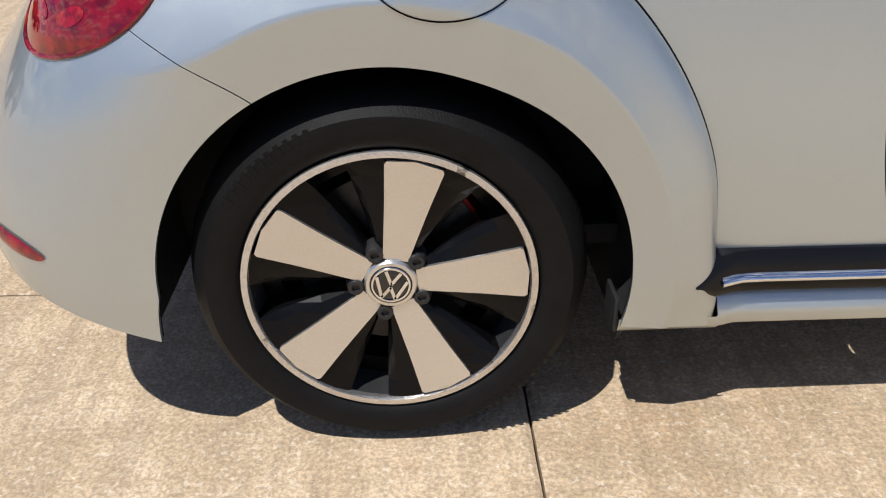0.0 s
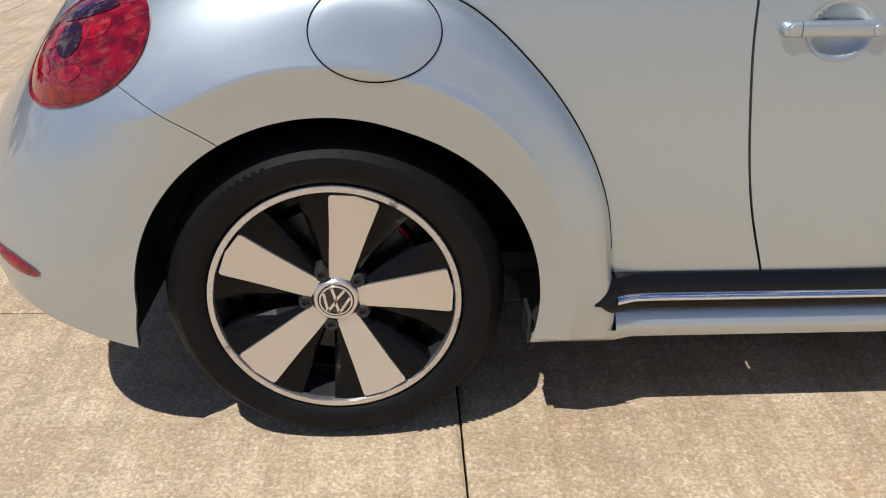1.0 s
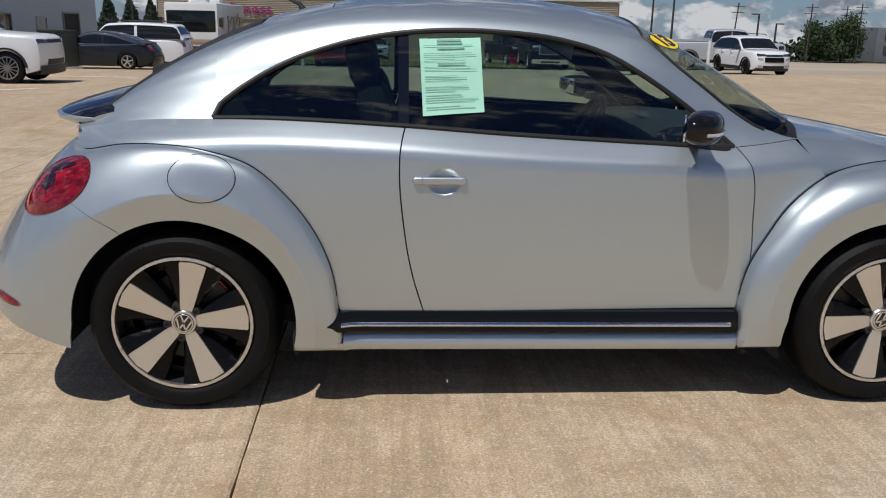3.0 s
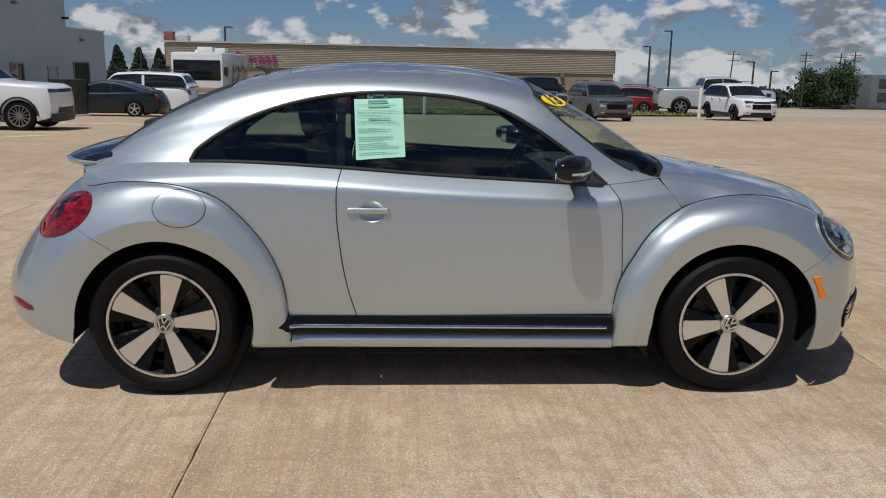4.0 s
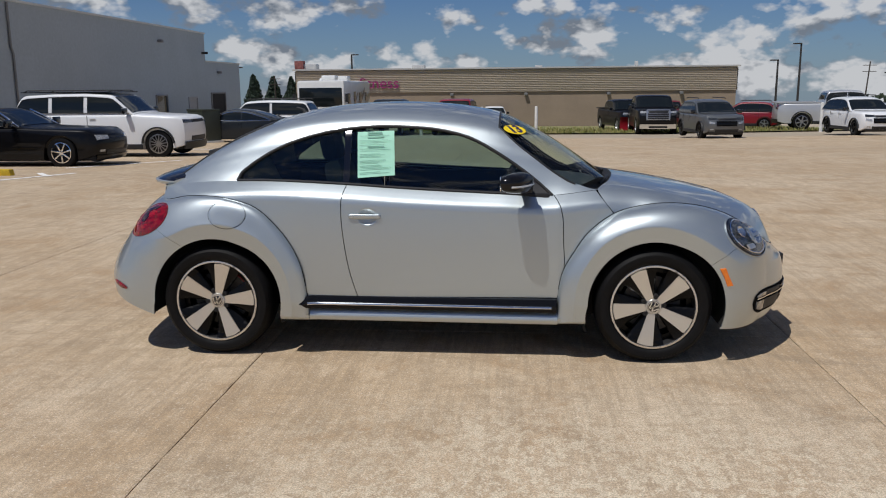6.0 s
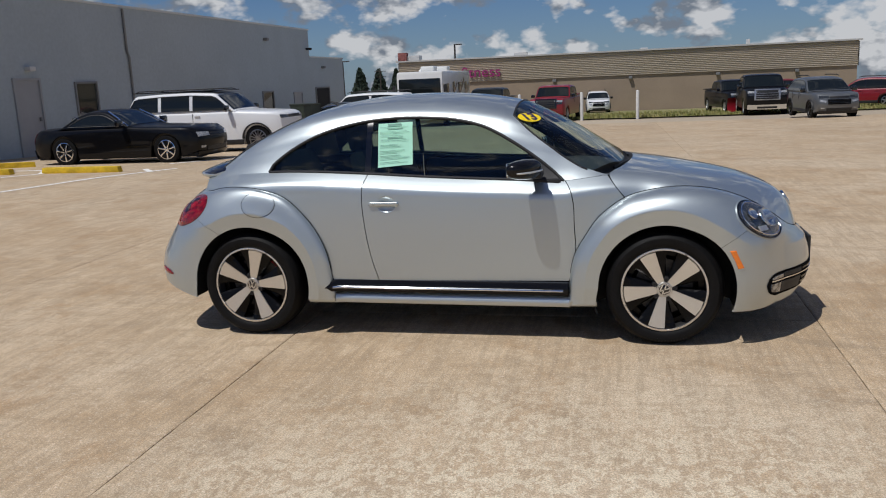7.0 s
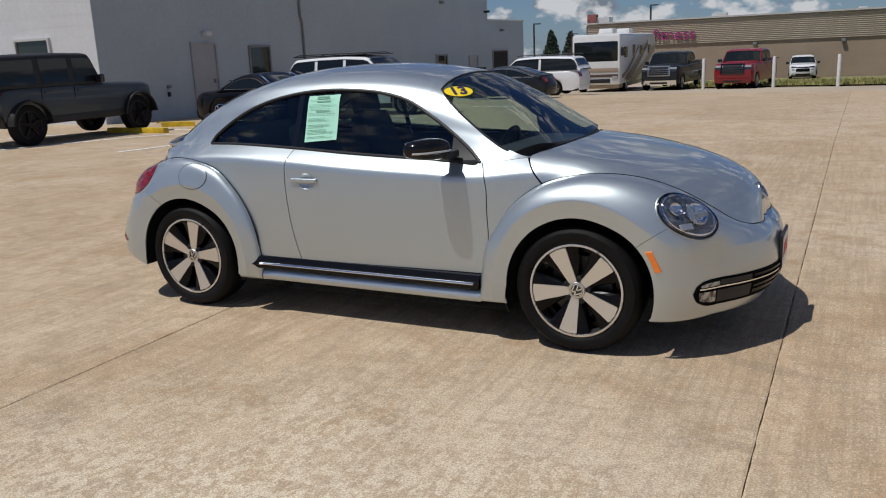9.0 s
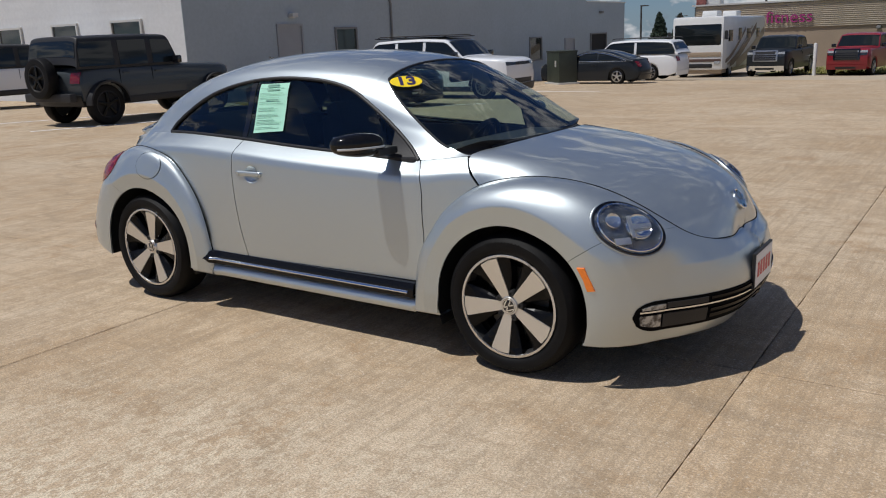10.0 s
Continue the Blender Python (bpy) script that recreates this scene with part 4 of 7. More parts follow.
def patch_disc(tree, fr, a, b, height, tilt=0.0, rings=12, sides=48, r0=0.0, r1=1.0, power=2.0):
    """A domed ellipse laid on the skin."""
    P = np.zeros((sides, rings, 3))
    for k in range(sides):
        t = 2 * math.pi * k / sides
        for j in range(rings):
            r = r1 + (r0 - r1) * j / (rings - 1)
            u, v = a * r * math.cos(t), b * r * math.sin(t)
            uu, vv = u * math.cos(tilt) - v * math.sin(tilt), u * math.sin(tilt) + v * math.cos(tilt)
            P[k, j] = on_skin(tree, fr, uu, vv, height * (1 - r**power) + 0.003)
    bm = bmesh.new()
    add_grid(bm, P, loop=True)
    n = fr.to_3x3() @ Vector((0, 0, 1))
    if sum(f.normal.dot(n) for f in bm.faces) < 0:
        bmesh.ops.reverse_faces(bm, faces=bm.faces)
    return bm


def ring_on(tree, fr, a, b, r, lift, tilt=0.0, sides=64, tube_sides=8):
    pts = []
    for k in range(sides):
        t = 2 * math.pi * k / sides
        u, v = a * math.cos(t), b * math.sin(t)
        pts.append(on_skin(tree, fr, u * math.cos(tilt) - v * math.sin(tilt), u * math.sin(tilt) + v * math.cos(tilt), lift))
    bm = bmesh.new()
    tube(bm, pts, r, tube_sides, closed=True)
    return bm


def flip_y(ob_bm):
    bm = ob_bm.copy()
    for v in bm.verts:
        v.co.y *= -1
    bmesh.ops.reverse_faces(bm, faces=bm.faces)
    return bm


def pair(name, bm, mat, parents, label="", smooth=True):
    """The right part and its twin on the left, under the two parents given."""
    other = flip_y(bm)
    return part(name, bm, mat, parents[0], label, smooth), part(name, other, mat, parents[1], label, smooth)


# headlamps
fr = seat_on(T_FRONT, (3.032, -0.722, 0.678))
HA, HB, HT = 0.158, 0.112, radians(-27)
lamps = pair("headlamp", patch_disc(T_FRONT, fr, HA, HB, 0.002, HT), material("lamp_housing", (0.34, 0.35, 0.36), 0.16, 0.85, vary=0.6, scale=18), (car, car), "round headlamp with clear lens")
pair("lens", patch_disc(T_FRONT, fr, HA, HB, 0.030, HT, 14, 56, power=2.8), LENS_CLEAR, lamps)
pair("bezel", ring_on(T_FRONT, fr, HA * 1.01, HB * 1.01, 0.0055, 0.004, HT), BLACK_GLOSS, lamps)
pair("outer_bezel", ring_on(T_FRONT, fr, HA * 1.06, HB * 1.06, 0.005, 0.001, HT), SILVER, lamps)
pair("inner_ring", ring_on(T_FRONT, fr, HA * 0.90, HB * 0.90, 0.005, 0.008, HT), CHROME, lamps)
for u, v, r in ((0.028, -0.012, 0.058), (-0.078, 0.026, 0.034)):
    bm = bmesh.new()
    lathe(bm, [(r, 0.016), (r * 0.96, 0.019), (r * 0.8, 0.012), (r * 0.45, 0.007), (0.0, 0.006)], 32, "z")
    bm.transform(fr @ Matrix.Translation((u, v, 0.0)))
    pair("reflector", bm, CHROME, lamps)
bm = bmesh.new()
box(bm, 0.03, -0.012, 0.022, 0.10, 0.016, 0.008, 0.002)
box(bm, -0.01, -0.012, 0.022, 0.016, 0.10, 0.010, 0.003)
bm.transform(fr)
pair("lamp_bar", bm, ALLOY, lamps)
bm = bmesh.new()
box(bm, -0.06, -0.07, 0.012, 0.07, 0.03, 0.010, 0.003)
bm.transform(fr)
pair("lamp_floor", bm, ALLOY, lamps)

# tail lamps
fr = seat_on(T_REAR, (-0.408, -0.745, 0.768))
TA, TB, TT = 0.150, 0.108, radians(28)
tails = pair("tail_lamp", patch_disc(T_REAR, fr, TA, TB, 0.022, TT, 14, 56, power=2.4), LENS_RED, (car, car), "red oval tail lamp")
pair("tail_lamp_rim", ring_on(T_REAR, fr, TA * 1.02, TB * 1.02, 0.004, 0.002, TT), LENS_RED, tails)
dark_red = material("dark_red_lens", (0.022, 0.004, 0.008), 0.08, 0, 0.6)
LENS_BRIGHT = material("bright_red_lens", (0.34, 0.005, 0.011), 0.10, 0, 0.6, second=(0.17, 0.002, 0.007), scale=70, spread=(0.38, 0.58), fine=0.25, fine_scale=160)


def lens_facet(u0, v0, a, b, turn, lift):
    """A flat facet that follows the lamp's dome round (u0, v0)."""
    P = np.zeros((28, 6, 3))
    for k in range(28):
        t = 2 * math.pi * k / 28
        for j in range(6):
            r = 1 - j / 5
            pu, pv = a * r * math.cos(t), b * r * math.sin(t)
            u, v = u0 + pu * math.cos(turn) - pv * math.sin(turn), v0 + pu * math.sin(turn) + pv * math.cos(turn)
            lu, lv = (u * math.cos(TT) + v * math.sin(TT)) / TA, (-u * math.sin(TT) + v * math.cos(TT)) / TB
            rr = min(1.0, math.hypot(lu, lv))
            P[k, j] = on_skin(T_REAR, fr, u, v, 0.022 * (1 - rr ** 2.4) + 0.003 + lift)
    bm = bmesh.new()
    add_grid(bm, P, loop=True)
    n = fr.to_3x3() @ Vector((0, 0, 1))
    if sum(f.normal.dot(n) for f in bm.faces) < 0:
        bmesh.ops.reverse_faces(bm, faces=bm.faces)
    return bm


for name, mt, lift, facets in (("dark_facet", dark_red, 0.0014, ((0.008, -0.004, 0.030, 0.034, 0.0), (0.015, 0.058, 0.060, 0.017, 0.45), (-0.075, 0.012, 0.012, 0.026, 0.3))), ("bright_facet", LENS_BRIGHT, 0.0010, ((-0.042, -0.006, 0.030, 0.024, 0.2), (0.055, 0.030, 0.030, 0.022, 0.7), (-0.05, -0.055, 0.034, 0.014, -0.4), (0.030, -0.060, 0.028, 0.012, 0.5)))):
    for u0, v0, a, b, turn in facets:
        pair(name, lens_facet(u0, v0, a, b, turn, lift), mt, tails)

# fuel lid
fr = seat_on(T_REAR, (0.094, -0.87, 0.828))
fuel = part("fuel_lid", patch_disc(T_REAR, fr, 0.108, 0.080, 0.0016, 0, 10, 64, power=14), SILVER, car, "round silver fuel lid")
part("fuel_lid_gap", ring_on(T_REAR, fr, 0.1102, 0.0822, 0.0010, 0.0012), DARK_GAP, car)

# side markers
fr = seat_on(T_FRONT, (2.932, -0.91, 0.492))
out = [(-0.046, 0.050), (-0.012, 0.054), (0.010, 0.008), (0.036, -0.048), (0.002, -0.054), (-0.020, 0.0)]
bm = bmesh.new()
prism(bm, out, -0.004, 0.007, fr, 0.003)
pair("side_marker", bm, AMBER, (car, car), "amber side marker lamp", False)


# lower grille, laid round the nose
def nose(phi, z, lift):
    d = Vector((math.cos(phi), -math.sin(phi), 0))
    q, n, _, _ = T_FRONT.ray_cast(Vector((2.62, 0.0, z)) + d * 1.6, -d)
    if q is None:
        q = Vector((2.62, 0, z)) + d * 0.8
    return tuple(q + d * lift)


def nose_band(p0, p1, lo, hi, lift, n=40, m=8):
    ph = np.linspace(p0, p1, n)
    return np.array([[nose(p, lo(p) + (hi(p) - lo(p)) * k / (m - 1), lift) for k in range(m)] for p in ph])


PHI = radians(59.0)
round_end = lambda p: math.sqrt(max(0.0, 1 - (max(0.0, p - PHI * 0.88) / (PHI * 0.12)) ** 2))
g_mid = lambda p: 0.305 + 0.018 * (p / PHI)
g_hi = lambda p: g_mid(p) + 0.062 * round_end(p) + 0.004
g_lo = lambda p: g_mid(p) - 0.068 * round_end(p) - 0.004
band = nose_band(0, PHI, g_lo, g_hi, 0.004, 60, 10)
gr = whole(band[:, ::1].transpose(1, 0, 2)[:, ::-1])
grille = part("lower_grille", sheet(gr, out_flip(gr), 0.006), DARK_GAP, car, "black lower grille with chrome strip")
for z0, z1, lift, p1, mt, nm in ((0.019, 0.026, 0.012, 0.97, CHROME, "grille_strip"), (-0.048, -0.030, 0.010, 0.58, WHEEL_BLACK, "grille_slat"), (-0.018, -0.004, 0.010, 0.58, WHEEL_BLACK, "grille_slat"), (0.040, 0.052, 0.010, 0.58, WHEEL_BLACK, "grille_slat")):
    b2 = nose_band(0, PHI * p1, lambda p: g_mid(p) + z0, lambda p: g_mid(p) + z1, lift, 50, 4)
    b2 = whole(b2.transpose(1, 0, 2)[:, ::-1])
    part(nm, sheet(b2, out_flip(b2), 0.006), mt, grille)
FOG_LENS = material("fog_lens", (0.42, 0.43, 0.44), 0.16, 0.6, 0.8, second=(0.05, 0.05, 0.055), scale=34, spread=(0.40, 0.55))
for s in (1, -1):
    for name, p0, p1, lo, hi, mt, lb in (("fog_lamp", 0.865, 0.968, -0.050, 0.006, FOG_LENS, "clear fog lamp"), ("fog_surround", 0.60, 0.855, -0.056, 0.006, BLACK_TRIM, ""), ("day_lamp", 0.84, 0.958, 0.030, 0.050, FOG_LENS, "clear running lamp"), ("day_surround", 0.60, 0.83, 0.030, 0.054, BLACK_TRIM, "")):
        b2 = nose_band(PHI * p0, PHI * p1, lambda p: g_mid(p) + (lo * round_end(p) if lo < 0 else lo), lambda p: g_mid(p) + (hi * round_end(p) if hi > 0.01 else hi), 0.010, 20, 5)
        fl = out_flip(b2)
        part(name, sheet(b2 if s > 0 else mirrored(b2), fl if s > 0 else not fl, 0.006), mt, grille, lb)

# front plate of the dealer: white with red lettering that cannot be kept, drawn as bars
plate = part("front_plate", bmesh.new(), PLATE_WHITE, car, "white dealer plate with red bars")
fr = Matrix.Translation((3.440, -0.02, 0.408)) @ Matrix(((0, 0, 1, 0), (1, 0, 0, 0), (0, 1, 0, 0), (0, 0, 0, 1)))
bm = bmesh.new()
prism(bm, [(-0.152, -0.076), (0.152, -0.076), (0.152, 0.076), (-0.152, 0.076)], 0, 0.004, fr)
bm.to_mesh(plate.data)
bm = bmesh.new()
prism(bm, [(-0.160, -0.084), (0.160, -0.084), (0.160, 0.084), (-0.160, 0.084)], -0.012, 0.002, fr)
part("plate_frame", bm, BLACK_TRIM, plate)
for k in range(5):
    bm = bmesh.new()
    prism(bm, [(-0.120 + 0.05 * k, -0.035), (-0.085 + 0.05 * k, -0.035), (-0.085 + 0.05 * k, 0.035), (-0.120 + 0.05 * k, 0.035)], 0.0035, 0.005, fr)
    part("plate_bar", bm, PLATE_RED, plate, smooth=False)

# bonnet badge
fr = seat_on(T_BON, (3.30, -0.0, 0.70), (-1, 0, 1))
bm = bmesh.new()
lathe(bm, [(0.052, 0.0), (0.054, 0.008), (0.049, 0.012), (0.044, 0.010), (0.043, 0.002)], 40, "z")
bm.transform(fr)
badge = part("bonnet_badge", bm, CHROME, car, "round chrome bonnet badge")
for u0, v0, u1, v1 in ((-0.019, 0.041, 0.0, 0.004), (0.019, 0.041, 0.0, 0.004), (-0.041, 0.018, -0.017, -0.039), (0.041, 0.018, 0.017, -0.039), (-0.017, -0.039, 0.0, -0.006), (0.017, -0.039, 0.0, -0.006)):
    d = Vector((u1 - u0, v1 - v0, 0)).normalized()
    n = Vector((-d.y, d.x, 0)) * 0.0042
    a, b = Vector((u0, v0, 0)), Vector((u1, v1, 0))
    bm = bmesh.new()
    prism(bm, [tuple(p[:2]) for p in (a + n, a - n, b - n, b + n)], 0.0, 0.010, fr)
    part("badge_bar", bm, CHROME, badge, smooth=False)
bm = bmesh.new()
lathe(bm, [(0.046, 0.002), (0.0, 0.004)], 32, "z")
bm.transform(fr)
part("badge_ground", bm, BLACK_GLOSS, badge)

# door mirrors
MIRROR_CAP = material('mirror_cap', (0.006, 0.006, 0.007), 0.14, spec=0.35)
for s in (1, -1):
    bm = bmesh.new()
    n, m = 40, 24
    P = np.zeros((n, m, 3))
    sp = lambda v, e: math.copysign(abs(v) ** e, v)
    for a in range(n):
        for b in range(m):
            t, f = 2 * math.pi * a / n, -math.pi / 2 + math.pi * b / (m - 1)
            x, y, z = sp(math.cos(t) * math.cos(f), 0.8), sp(math.sin(t) * math.cos(f), 0.7), sp(math.sin(f), 0.75)
            wide = 1.0 - 0.18 * max(0, -y)
            P[a, b] = (1.762 + 0.070 * x + 0.050 * y, -s * (0.925 - 0.110 * y), 1.020 + 0.058 * z * wide - 0.004 * y)
    add_grid(bm, P, s < 0, loop=True)
    bmesh.ops.recalc_face_normals(bm, faces=bm.faces)
    mirror = part("door_mirror", bm, MIRROR_CAP, car, "gloss black door mirror")
    bm = bmesh.new()
    pts = []
    for k in range(18):
        t = -1.15 + 2.5 * k / 17
        pts.append((1.762 + 0.071 * sp(math.cos(t), 0.8) - 0.050 * sp(math.sin(t), 0.7), -s * (0.925 + 0.1115 * sp(math.sin(t), 0.7)), 1.008))
    tube(bm, pts, 0.0055, 8)
    part("indicator", bm, material("indicator_lens", (0.55, 0.55, 0.54), 0.15, 0.2, 1.0), mirror, "clear indicator strip")
    bm = bmesh.new()
    box(bm, 1.815, -s * 0.795, 0.978, 0.075, 0.15, 0.040, 0.012)
    part("mirror_arm", bm, BLACK_TRIM, mirror)
    bm = bmesh.new()
    box(bm, 1.697, -s * 0.925, 1.022, 0.006, 0.14, 0.08, 0.002, Matrix.Rotation(radians(-s * 20), 3, 'Z'))
    part("mirror_glass", bm, CHROME, mirror)
sail = cabin_strip(1.79, 1.962, zero, f_arc, 12, 8)
both("mirror_sail", inset(sail, -0.002), BLACK_TRIM, "", out_flip(sail), 0.004)

# rear spoiler
ys = np.linspace(-0.50, 0.50, 41)
prof = [(-0.25, 1.085), (-0.34, 1.066), (-0.43, 1.045), (-0.51, 1.022), (-0.575, 0.998), (-0.595, 0.988), (-0.590, 0.970), (-0.54, 0.952), (-0.38, 0.935)]
P = np.zeros((len(ys), len(prof), 3))
for a, y in enumerate(ys):
    k = math.sqrt(max(0.0, 1 - (abs(y) / 0.505) ** 4))
    for b, (x, z) in enumerate(prof):
        P[a, b] = (-0.36 + (x + 0.36) * (0.06 + 0.94 * k) + 0.06 * (y / 0.5) ** 2, y * 1.06, 1.00 + (z - 1.00) * (0.08 + 0.92 * k) - 0.015 * (y / 0.5) ** 2)
bm = sheet(P[:, :5], True, 0)
spoiler = part("rear_spoiler", bm, BLACK_GLOSS, car, "gloss black tail spoiler with silver underside")
bm = sheet(P[:, 4:], True, 0)
part("spoiler_underside", bm, SILVER, spoiler)
for e in (0, -1):
    bm = bmesh.new()
    vs = [bm.verts.new(p) for p in P[e]]
    bm.faces.new(vs)
    part("spoiler_end", bm, SILVER, spoiler)

# tailgate skin under the spoiler, between the two rear corners
ys = np.linspace(-0.553, 0.553, 40)
P = np.zeros((40, 8, 3))
for a, y in enumerate(ys):
    q = abs(y)
    lo = Vector((np.interp(q, [0, 0.2, 0.42, 0.64], [-0.56, -0.51, -0.455, -0.35]), y, np.interp(q, [0, 0.2, 0.42, 0.64], [0.85, 0.885, 0.895, 0.885]) - 0.010))
    hi = Vector((np.interp(q, [0, 0.5, 0.55, 0.64], [-0.415, -0.415, -0.395, -0.28]), y, np.interp(q, [0, 0.3, 0.5, 0.64], [0.985, 0.98, 0.955, 0.94])))
    for b in range(8):
        t = b / 7
        P[a, b] = hi.lerp(lo, t)
        P[a, b, 0] -= 0.010 * math.sin(math.pi * t)
part("tailgate", sheet(P, out_flip(P), 0), SILVER, car)

# exhaust tips, rear reflectors, tow flap, aerial
for y in (-0.52, 0.52):
    bm = bmesh.new()
    lathe(bm, [(0.036, 0.10), (0.036, -0.02), (0.033, -0.024), (0.031, -0.02), (0.031, 0.10)], 28, "x", (-0.655, y * 1.08, 0.255))
    part("exhaust_tip", bm, CHROME, car, "chrome exhaust tip")
fr = seat_on(T_REAR, (-0.60, -0.80, 0.395))
bm = patch_disc(T_REAR, fr, 0.078, 0.015, 0.004, -0.20, 6, 40)
pair("rear_reflector", bm, LENS_RED, (car, car), "red rear reflector", False)
bm = bmesh.new()
tube(bm, [(0.36, 0, float(z_crown(0.36)) - 0.005), (0.345, 0, float(z_crown(0.36)) + 0.02), (0.30, 0, float(z_crown(0.36)) + 0.035)], [0.016, 0.009, 0.004], 10)
part("aerial", bm, BLACK_TRIM, car)
# mud flaps behind the wheels' arches
for s in (1, -1):
    bm = bmesh.new()
    box(bm, 0.379, -s * 0.822, 0.236, 0.008, 0.07, 0.066, 0.003)
    part("mud_flap", bm, BLACK_TRIM, car)

# ---- cabin fittings ----
for y in (-0.36, 0.36):
    bm = bmesh.new()
    box(bm, 1.02, y, 0.55, 0.52, 0.48, 0.16, 0.05)
    front_seat = part("front_seat", bm, INTERIOR, car, "dark cloth front seat")
    bm = bmesh.new()
    box(bm, 0.72, y, 0.83, 0.15, 0.48, 0.60, 0.06, Matrix.Rotation(radians(-16), 3, "Y"), 0.82)
    part("backrest", bm, INTERIOR, front_seat)
    bm = bmesh.new()
    box(bm, 0.615, y, 1.185, 0.11, 0.26, 0.18, 0.05, Matrix.Rotation(radians(-12), 3, "Y"))
    part("headrest", bm, INTERIOR, front_seat)
bm = bmesh.new()
box(bm, 0.20, 0, 0.60, 0.45, 1.15, 0.14, 0.05)
rear_seat = part("rear_seat", bm, INTERIOR, car)
bm = bmesh.new()
box(bm, 0.0, 0, 0.84, 0.14, 0.95, 0.48, 0.05, Matrix.Rotation(radians(-24), 3, "Y"))
part("rear_backrest", bm, INTERIOR, rear_seat)
for y in (-0.33, 0.33):
    bm = bmesh.new()
    box(bm, -0.12, y, 1.11, 0.09, 0.25, 0.13, 0.04)
    part("rear_headrest", bm, INTERIOR, rear_seat)
bm = bmesh.new()
n = 24
P = np.zeros((n, 7, 3))
for a, y in enumerate(np.linspace(-0.66, 0.66, n)):
    bow = (y / 0.66) ** 2
    for b, (x, z) in enumerate(((2.27, 0.950), (2.12, 0.960), (1.95, 0.955), (1.82, 0.935), (1.76, 0.89), (1.76, 0.75), (1.84, 0.60))):
        P[a, b] = (x - 0.16 * bow * (x - 1.6) / 0.7, y, z - 0.02 * bow)
add_grid(bm, P)
dash = part("dashboard", bm, INTERIOR_TRIM, car, "dark grey dashboard")
bm = bmesh.new()
wheel_pose = pose(1.66, 0.36, 0.845, 0, -62, 0)
tube(bm, [wheel_pose @ Vector((0.18 * math.cos(a), 0.18 * math.sin(a), 0)) for a in (2 * math.pi * k / 40 for k in range(40))], 0.016, 10, closed=True)
steer = part("steering_wheel", bm, BLACK_TRIM, car, "black steering wheel")
bm = bmesh.new()
for a in (0, math.pi, -math.pi / 2):
    tube(bm, [wheel_pose @ Vector((0, 0, -0.01)), wheel_pose @ Vector((0.18 * math.sin(a) if a else 0.18 * 0, 0, 0)) if False else wheel_pose @ Vector((0.17 * math.cos(a + math.pi / 2), 0.17 * math.sin(a + math.pi / 2), 0))], 0.014, 8)
part("steering_spokes", bm, BLACK_TRIM, steer)
bm = bmesh.new()
lathe(bm, [(0.0, 0.02), (0.045, 0.016), (0.06, -0.02), (0.0, -0.03)], 24, "z")
bm.transform(wheel_pose)
part("steering_hub", bm, BLACK_TRIM, steer)
for s in (1, -1):
    bm = bmesh.new()
    box(bm, 1.38, -s * 0.70, 0.66, 1.15, 0.05, 0.56, 0.02)
    part("door_card", bm, INTERIOR, car)
    bm = bmesh.new()
    box(bm, 0.42, -s * 0.655, 0.80, 0.56, 0.05, 0.34, 0.02)
    part("side_trim", bm, INTERIOR, car)
bm = bmesh.new()
box(bm, 0.9, 0, 0.30, 2.0, 1.36, 0.04)
part("carpet", bm, INTERIOR, car)
bm = bmesh.new()
box(bm, 1.76, 0.02, 1.29, 0.03, 0.22, 0.065, 0.02)
part("inside_mirror", bm, BLACK_TRIM, car)
# headlining
hl = whole(inset(cabin_strip(0.25, 1.64, lambda x: np.maximum(f_arc(x) + 0.03, 0.0), one, 30, 14), 0.03))
part("headlining", sheet(hl, not out_flip(hl), 0), material("headlining_cloth", (0.30, 0.30, 0.29), 0.9, fine=0.1), car)

# ---- papers on the glass ----
def glass_point(x, z, lift):
    f = float(f_at(x, z))
    e = 0.004
    p = cabin(x, f)
    a, b = cabin(x + e, float(f_at(x + e, z))) - p, cabin(x, float(f_at(x, z + e))) - p
    n = np.cross(a, b)
    n /= np.linalg.norm(n)
    if n[1] > 0:
        n = -n
    return Vector(p) + Vector(n) * lift, Vector(n)


P = np.zeros((8, 14, 3))
for a in range(8):
    for b in range(14):
        u, v = a / 7, b / 13
        x = 0.822 + 0.218 * u + 0.012 * (1 - v)
        z = 1.022 + 0.262 * v + 0.006 * u + 0.010 * u * (1 - v)
        P[a, b] = glass_point(x, z, 0.003 + 0.002 * math.sin(3 * u + 4 * v))[0]
guide = part("window_paper", sheet(P, out_flip(P), 0.0), PAPER, car, "pale green paper notice on the door window")
guide.visible_shadow = True
rng = random.Random(5)
rows = [0.965, 0.93, 0.90, 0.87, 0.80, 0.775, 0.75, 0.70, 0.66, 0.62, 0.58, 0.50, 0.47, 0.44, 0.36, 0.33, 0.30, 0.25, 0.22, 0.19, 0.16, 0.10, 0.07]
for k, v in enumerate(rows):
    heavy = k in (0, 1, 3, 8)
    u0, u1 = (0.28, 0.28 + rng.uniform(0.3, 0.45)) if heavy else (0.06, rng.uniform(0.55, 0.94))
    bm = bmesh.new()
    h = 0.006 if heavy else 0.0022
    Q = np.zeros((6, 2, 3))
    for a in range(6):
        u = u0 + (u1 - u0) * a / 5
        for b in range(2):
            x = 0.822 + 0.218 * u + 0.012 * (1 - v)
            z = 1.022 + 0.262 * v + 0.006 * u + 0.010 * u * (1 - v) + h * (b - 0.5)
            Q[a, b] = glass_point(x, z, 0.0065)[0]
    part("print_line", sheet(Q, out_flip(Q), 0), INK, guide, smooth=False)

